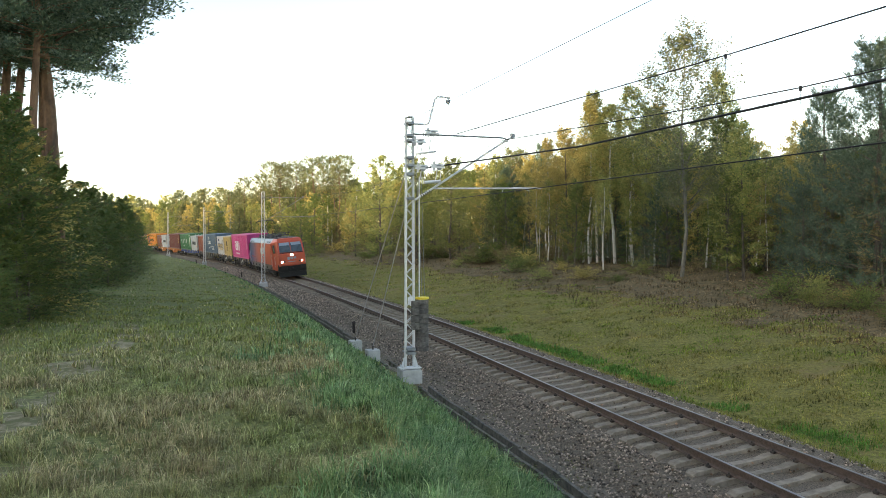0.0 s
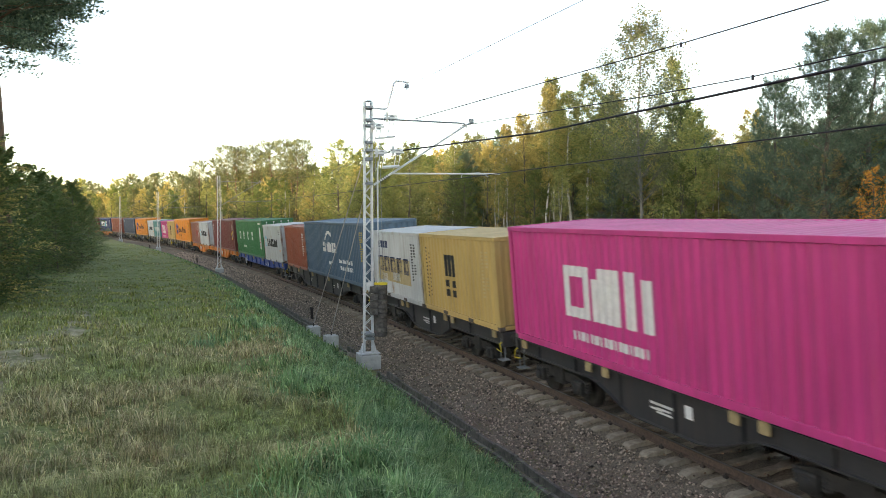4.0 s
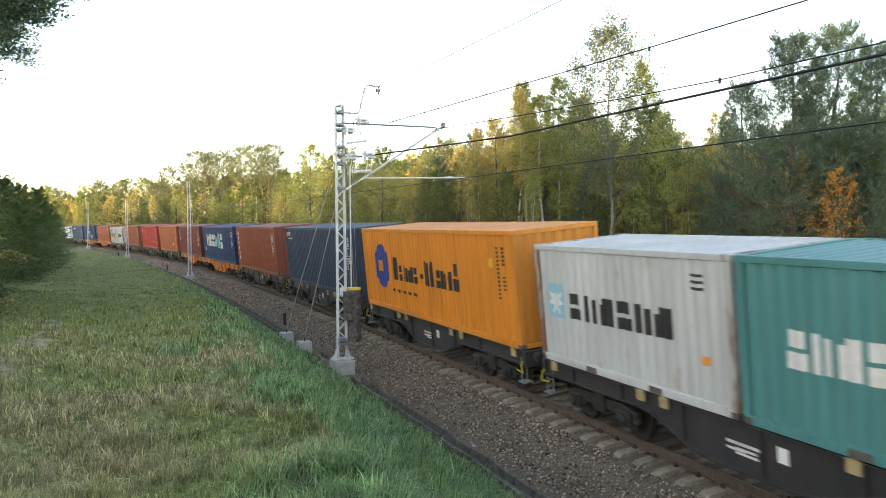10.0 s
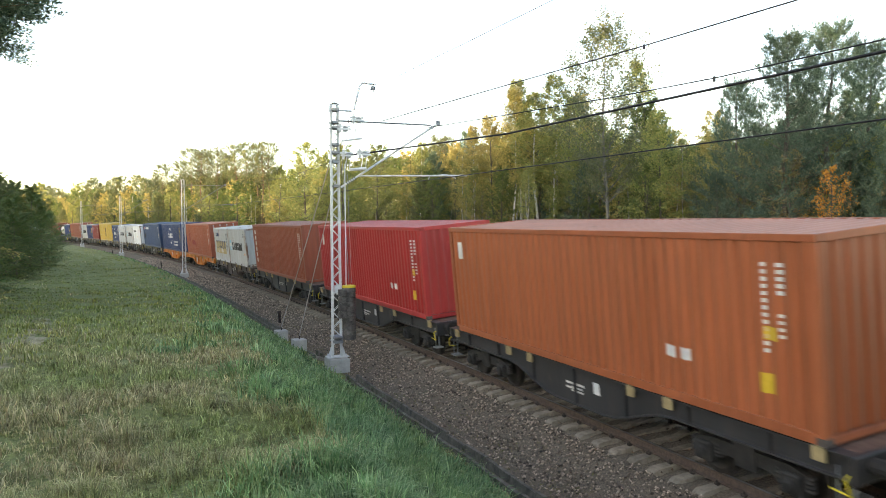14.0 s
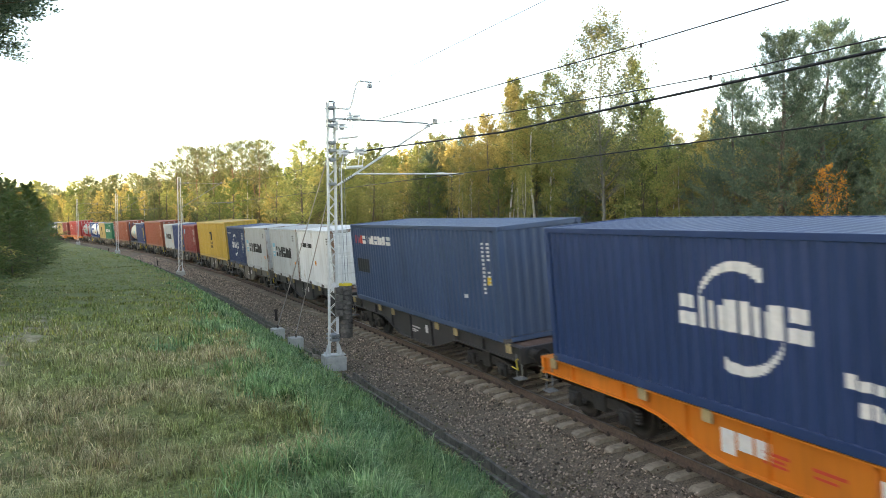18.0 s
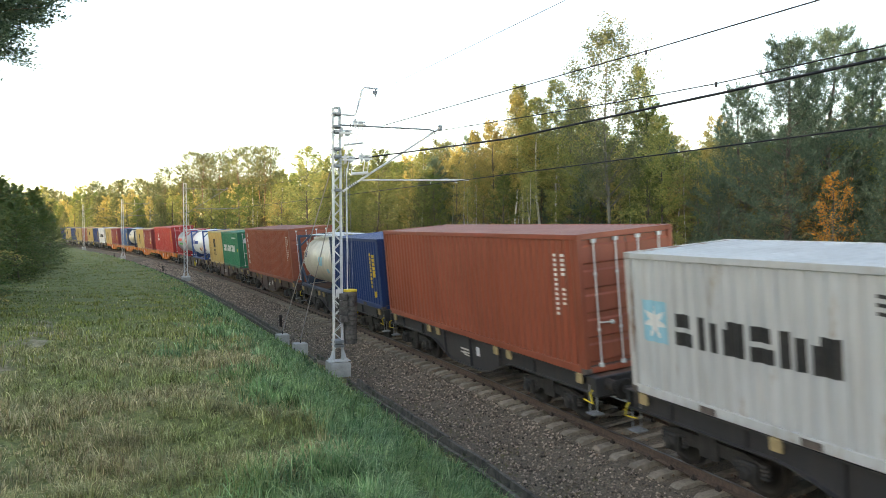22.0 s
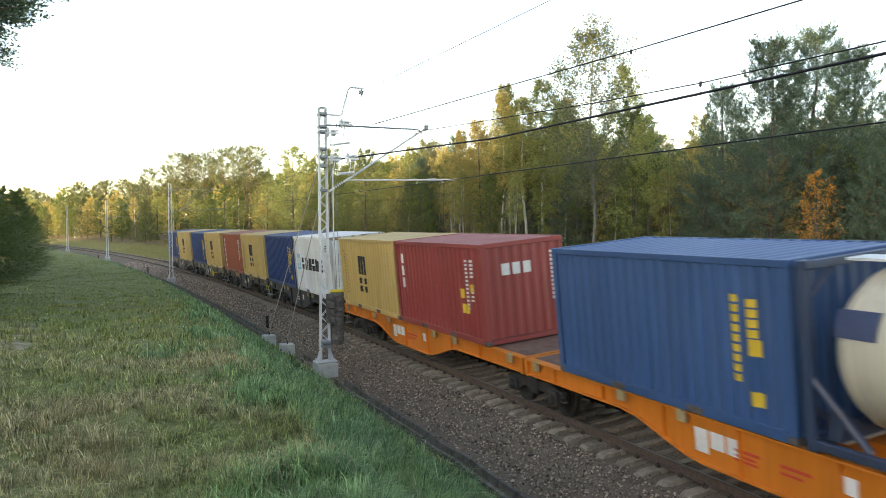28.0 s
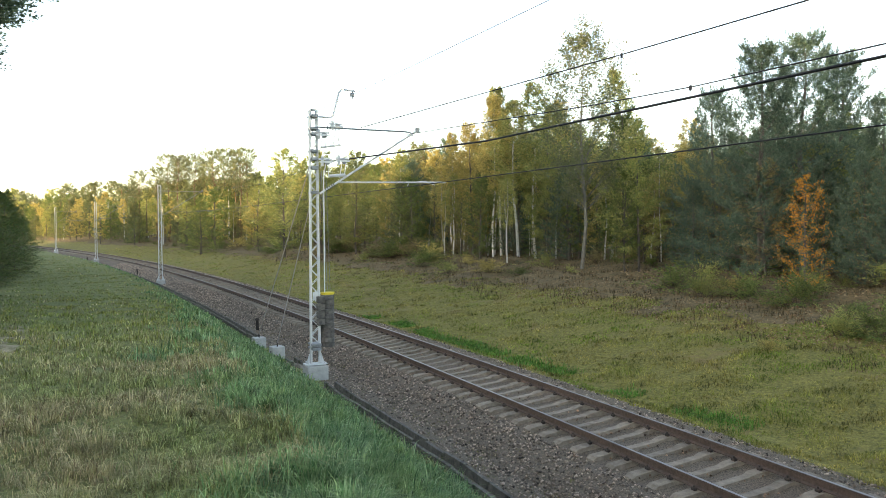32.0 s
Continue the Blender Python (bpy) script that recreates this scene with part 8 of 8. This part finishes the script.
    part("horn", Form().rod((7.4, 0.4, 3.78), (7.75, 0.4, 3.6), 0.05, 8, 0.09), M_LROOF, lo)
    part("aerial", Form().box(6.9, 7.1, -0.05, 0.05, 3.53, 3.68), M_LROOF, lo)
    # the leading nose is a little shorter
    for ob in lo.children_recursive:
        if ob.type == "MESH":
            for p in ob.data.vertices:
                if p.co.x > 6.35:
                    p.co.x -= 0.25 * min(1.0, (p.co.x - 6.35) / 1.65)
    return lo


# ---- the make-up of the train: each load with its trailing end, in metres behind the front datum ----
LONG, SHORT, HC, STD = 12.192, 6.058, 2.896, 2.591
LOADS = {
    "pink40": (-102.16, LONG, HC, "pink", "three_blocks", False, "bright pink forty-foot container with big white blocks"),
    "ochre_a": (-109.15, SHORT, STD, "ochre", "stack", False, "ochre-yellow twenty-foot container with a stacked black mark"),
    "grey_a": (-115.3, SHORT, STD, "grey", "rings_word", False, "dirty pale grey twenty-foot container with faded blue rings"),
    "steel40": (-128.46, LONG, HC, "steel", "swoosh", False, "dusty steel-blue forty-foot container with a white swoosh mark"),
    "rust_a": (-134.6, SHORT, STD, "rust", "codes", False, "plain rust-red twenty-foot container"),
    "star_a": (-142.2, SHORT, STD, "grey", "star_word", True, "weathered pale grey container with light blue star square and doors"),
    "green40": (-154.7, LONG, HC, "green", "four_wide", True, "dark green forty-foot container with four wide-set white marks"),
    "wine40": (-168.2, LONG, HC, "wine", "small_three", False, "wine-red forty-foot container with small white marks"),
    "star_b": (-177.55, SHORT, STD, "grey", "star_word", True, "pale grey twenty-foot container with star square and rusty doors"),
    "brown_a": (-183.65, SHORT, STD, "brown", "patch", False, "faded brown twenty-foot container with darker red repair patches"),
    "orange_a": (-197.16, LONG, HC, "orange", "hex_word", False, "bright orange forty-foot container with blue hexagon and black word blocks"),
    "ochre_b": (-203.8, SHORT, STD, "ochre", "stack", False, "ochre-yellow twenty-foot container with a stacked black mark"),
    "pink_b": (-210.0, SHORT, STD, "pink", "three_blocks", False, "bright pink twenty-foot container with big white blocks"),
    "teal_a": (-217.35, SHORT, STD, "teal", "white_word", False, "teal twenty-foot container with white word blocks"),
    "star_c": (-223.5, SHORT, STD, "grey", "star_word", False, "pale grey twenty-foot container with star square and rusty posts"),
    "orange_b": (-236.7, LONG, HC, "orange", "hex_word", False, "orange forty-foot container with faded hexagon and black word blocks"),
    "navy40": (-250.36, LONG, HC, "navy", "line_word", False, "dark slate-blue forty-foot container with small white markings"),
    "triton_a": (-265.39, LONG, HC, "rust", "column_word", False, "rust-red forty-foot container with a column of white blocks"),
    "indigo45": (-280.6, 13.716, HC, "indigo", "seven", True, "deep indigo forty-five-foot container with large white and teal blocks"),
    "wine_b": (-294.8, LONG, HC, "wine", "small_three", False, "wine-red forty-foot container with yellow warning marks"),
    "amber40": (-308.8, LONG, HC, "amber", "stickers", False, "amber-brown forty-foot container with code columns"),
    "red40": (-323.2, LONG, HC, "red", "stickers", False, "bright red forty-foot container with white stickers"),
    "rust40": (-338.6, LONG, HC, "rust", "column_word", False, "rust-red forty-foot container with white column of blocks"),
    "star_d": (-347.45, SHORT, STD, "grey", "star_word", False, "pale grey twenty-foot container with star square and rusty posts"),
    "rings_b": (-353.53, SHORT, STD, "grey", "rings_word", False, "stained grey container with blue rings on a sand-coloured patch"),
    "brown40": (-367.66, LONG, HC, "faded", "patch", True, "red-brown forty-foot container with barred doors"),
    "swoosh40": (-383.2, LONG, HC, "indigo", "swoosh", True, "deep blue forty-foot container with white swoosh mark and barred doors"),
    "dusty40": (-397.6, LONG, HC, "dusty", "long_word", False, "worn blue forty-foot container with scuffed panels"),
    "line_a": (-406.6, SHORT, STD, "white", "small_word", True, "off-white twenty-foot container with rust-stained doors"),
    "star_e": (-412.75, SHORT, STD, "grey", "star_word", False, "pale grey twenty-foot container with star square"),
    "star_f": (-420.02, SHORT, STD, "grey", "star_word", True, "pale grey twenty-foot container with star square and doors"),
    "swoosh20": (-426.2, SHORT, STD, "indigo", "swoosh", False, "deep blue twenty-foot container with white swoosh mark"),
    "yellow40": (-439.16, LONG, HC, "yellow", "stack", False, "golden yellow forty-foot container with a stacked black mark"),
    "red_c": (-447.04, SHORT, STD, "maroon", "square", True, "dull red twenty-foot container with small blue squares and doors"),
    "blue_a": (-453.25, SHORT, STD, "blue", "yellow_codes", False, "strong blue twenty-foot container with yellow code columns"),
    "star_g": (-459.4, SHORT, STD, "grey", "star_word", False, "pale grey twenty-foot container with star square"),
    "rust_b": (-473.1, LONG, HC, "rust", "codes", True, "rust-red forty-foot container with barred doors"),
    "blue_b": (-479.95, SHORT, STD, "blue", "yellow_codes", False, "strong blue twenty-foot container with yellow code columns"),
    "tank_a": (-486.1, SHORT, STD, "cream", "navy", False, "cream tank barrel in a dark blue open frame"),
    "triton_b": (-500.1, LONG, HC, "rust", "column_word", True, "rust-red forty-foot container with white column of blocks and doors"),
    "emerald_a": (-509.14, SHORT, STD, "emerald", "nine", True, "emerald green twenty-foot container with white word blocks and doors"),
    "ochre_c": (-515.3, SHORT, STD, "ochre", "stack", False, "ochre-yellow twenty-foot container with rusty edges"),
    "tank_w": (-524.24, SHORT, STD, "tank_white", "blue", True, "glossy white tank barrel in two blue hoops"),
    "tank_s": (-533.46, SHORT, STD, "silver", "red", True, "silver-grey tank barrel in a red open frame"),
    "red_d": (-548.5, LONG, HC, "red", "emblem", True, "red forty-foot container with small white emblem and barred doors"),
    "tex_a": (-557.48, SHORT, STD, "maroon", "small_three", False, "maroon twenty-foot container with white marks"),
    "ochre_d": (-563.7, SHORT, STD, "ochre", "stack", False, "ochre-yellow twenty-foot container with a stacked black mark"),
    "tank_b": (-571.82, SHORT, STD, "cream", "navy", False, "off-white tank barrel in a dark blue open frame"),
    "blue_c": (-578.0, SHORT, STD, "mid_blue", "yellow_codes", False, "strong blue twenty-foot container with yellow code columns"),
    "tex_b": (-587.4, SHORT, STD, "maroon", "small_three", False, "maroon twenty-foot container with white marks on side and end"),
    "ochre_e": (-593.55, SHORT, STD, "ochre", "stack", False, "ochre-yellow twenty-foot container with a stacked black mark"),
    "star_h": (-600.92, SHORT, STD, "white", "star_word", True, "clean off-white container with star square and doors"),
    "blue_d": (-607.14, SHORT, STD, "blue", "yellow_codes", False, "strong blue twenty-foot container with yellow code columns"),
    "ochre_f": (-613.7, SHORT, STD, "ochre", "stack", False, "ochre-yellow twenty-foot container with a stacked black mark"),
    "rust_d": (-619.85, SHORT, STD, "rust", "column_word", False, "rust-red twenty-foot container with a white column of blocks"),
    "ochre_g": (-627.0, SHORT, STD, "ochre", "stack", True, "stained ochre-yellow twenty-foot container with scuffed doors"),
    "blue_e": (-633.2, SHORT, STD, "blue", "yellow_codes", False, "strong blue twenty-foot container with yellow code columns"),
    "ochre_h": (-640.02, SHORT, STD, "ochre", "stack", True, "stained ochre-yellow twenty-foot container with doors"),
    "blue_f": (-646.2, SHORT, STD, "blue", "yellow_codes", False, "strong blue twenty-foot container with yellow code columns"),
}
# wagons from the front: colour, loads, and whether the next one shares its rear bogie
RAKE = [
    ("dark", ["pink40"], 0), ("dark", ["ochre_a", "grey_a"], 0), ("dark", ["steel40", "rust_a"], 0), ("blue", ["star_a", "green40"], 0), ("orange", ["wine40"], 1), ("orange", ["star_b", "brown_a"], 0),
    ("dark", ["orange_a"], 0), ("dark", ["ochre_b", "pink_b"], 0), ("dark", ["teal_a", "star_c"], 0), ("dark", ["orange_b"], 0), ("dark", ["navy40"], 0), ("brown", ["triton_a"], 0), ("orange", ["indigo45"], 1), ("orange", ["wine_b"], 0),
    ("dark", ["amber40"], 0), ("dark", ["red40"], 0), ("dark", ["rust40"], 0), ("brown", ["star_d", "rings_b"], 0), ("orange", ["brown40"], 1), ("orange", ["swoosh40"], 0), ("dark", ["dusty40"], 0),
    ("dark", ["line_a", "star_e"], 0), ("pale", ["star_f", "swoosh20"], 0), ("pale", ["yellow40"], 0), ("dark", ["red_c", "blue_a", "star_g"], 0), ("dark", ["rust_b"], 0), ("dark", ["blue_b", "tank_a"], 0), ("brown", ["triton_b"], 0),
    ("brown", ["emerald_a", "ochre_c"], 0), ("brown", ["tank_w", "tank_s"], 0), ("orange", ["red_d"], 1), ("orange", ["tex_a", "ochre_d"], 0), ("orange", ["tank_b", "blue_c"], 1), ("orange", ["tex_b", "ochre_e"], 0),
    ("dark", ["star_h", "blue_d"], 0), ("dark", ["ochre_f", "rust_d"], 0), ("pale", ["ochre_g", "blue_e"], 0), ("pale", ["ochre_h", "blue_f"], 0),
]
WAGON_WORDS = {"dark": "dark grey container flat wagon on two bogies", "orange": "bright orange articulated container wagon with fish-belly beams", "blue": "blue long container flat wagon", "brown": "rusty dark brown container flat wagon", "pale": "dusty pale grey container flat wagon"}
MOVING = []      # (thing, s of its carrier behind the datum, shift along the carrier, height above the rails)


def build_train():
    loco = locomotive()
    MOVING.append((loco, -79.65, 0.0, 0.0))
    ends = [(max(LOADS[k][0] + LOADS[k][1] for k in ld), min(LOADS[k][0] for k in ld)) for _, ld, _ in RAKE]
    shared_before = 0
    for i, (colour, ld, shares) in enumerate(RAKE):
        front, rear = ends[i]
        gap_f = ((-88.7) - front) if i == 0 else ends[i - 1][1] - front
        gap_r = rear - ends[i + 1][0] if i + 1 < len(RAKE) else 1.2
        of, orr = max(0.03, gap_f / 2 - 0.55), max(0.03, gap_r / 2 - 0.55)
        if shared_before:
            of = gap_f / 2 - 0.12
        if shares:
            orr = gap_r / 2 - 0.12
        bf, br = max(0.1, gap_f / 2 - of), max(0.1, gap_r / 2 - orr)
        a, b = front + of, rear - orr
        L, mid = a - b, (a + b) / 2
        bogs = []
        if not shared_before:
            bogs.append(L / 2 - 2.0)
        bogs.append(-L / 2 + (2.0 if not shares else 0.05))
        brake = (L / 2 - 4.2) * (1 if i % 3 else -1)
        wg = flat_wagon(L, colour, WAGON_WORDS[colour], bogs, (bf, br), (bool(shared_before), bool(shares)), brake if colour == "blue" else 2.5 if {"blue_b", "ochre_b", "tank_w", "ochre_g"} & set(ld) else None)
        MOVING.append((wg, mid, 0.0, 0.0))
        for k in ld:
            r0, ln, hh, col, kind, doors, words = LOADS[k]
            if k.startswith("tank"):
                ink = {"tank_a": [(-2.3, -1.9, 1.5, 1.8, "dark_blue"), (0.3, 1.0, 1.2, 1.6, "sky"), (1.6, 2.0, 0.9, 1.1, "sky")], "tank_b": [(-2.6, -2.0, 1.6, 1.95, "dark_blue"), (-1.7, -0.7, 1.65, 1.8, "dark_blue"), (0.0, 0.5, 1.0, 1.5, "sand"), (1.2, 1.9, 0.9, 1.4, "sand")],
                       "tank_w": [(-2.5, -2.1, 1.3, 1.7, "blue"), (-1.9, -0.2, 1.35, 1.62, "blue"), (0.1, 0.5, 0.75, 1.0, "black"), (0.5, 0.9, 0.75, 1.05, "orange"), (1.5, 1.8, 0.9, 1.25, "orange"), (2.45, 3.05, 0.8, 1.2, "black"), (2.8, 3.0, 0.9, 1.1, "red"), (2.4, 2.95, 1.5, 1.56, "dark_blue"), (2.4, 2.9, 1.62, 1.68, "dark_blue")],
                       "tank_s": [(-2.5, -0.3, 1.45, 1.72, "red"), (-1.6, 0.3, 1.1, 1.28, "green"), (1.9, 2.3, 1.45, 1.8, "orange"), (1.2, 1.6, 1.5, 1.8, "sand")]}[k]
                box = tank("tank_container", words, col, kind, 0.72 if doors else -0.12, ink)
            else:
                box = container("shipping_container", words, ln, hh, col, kind, doors, "worn" if kind in ("star_word", "rings_word", "small_word") else None)
            MOVING.append((box, mid, r0 + ln / 2 - mid, DECK))
        shared_before = shares


def reach(t):
    """How far the train has come after t seconds; it slows a little."""
    q = t / 32.0
    return 685.299 * q - 68.826 * q ** 2 + 35.646 * q ** 3 - 11.034 * q ** 4 - 0.75 * max(0.0, 1 - t / 12.0) ** 2


def motions():
    """The train runs through, from the far curve past the camera and away."""
    for ob, u, shift, high in MOVING:
        rows = []
        for k in range(33):
            rows.append((float(k), on_track(u + reach(k)) @ pose(shift, 0, high)))
        walk(ob, rows)


build_train()

# ---- sleepers, one by one ----
for k in range(300):
    o = part("sleeper", SLEEPER, M_CONCRETE, track, m=on_track(8.1 - 0.6 * k))
    if k < 110:
        part("fastening", CLIP, M_CLIP, o)

motions()
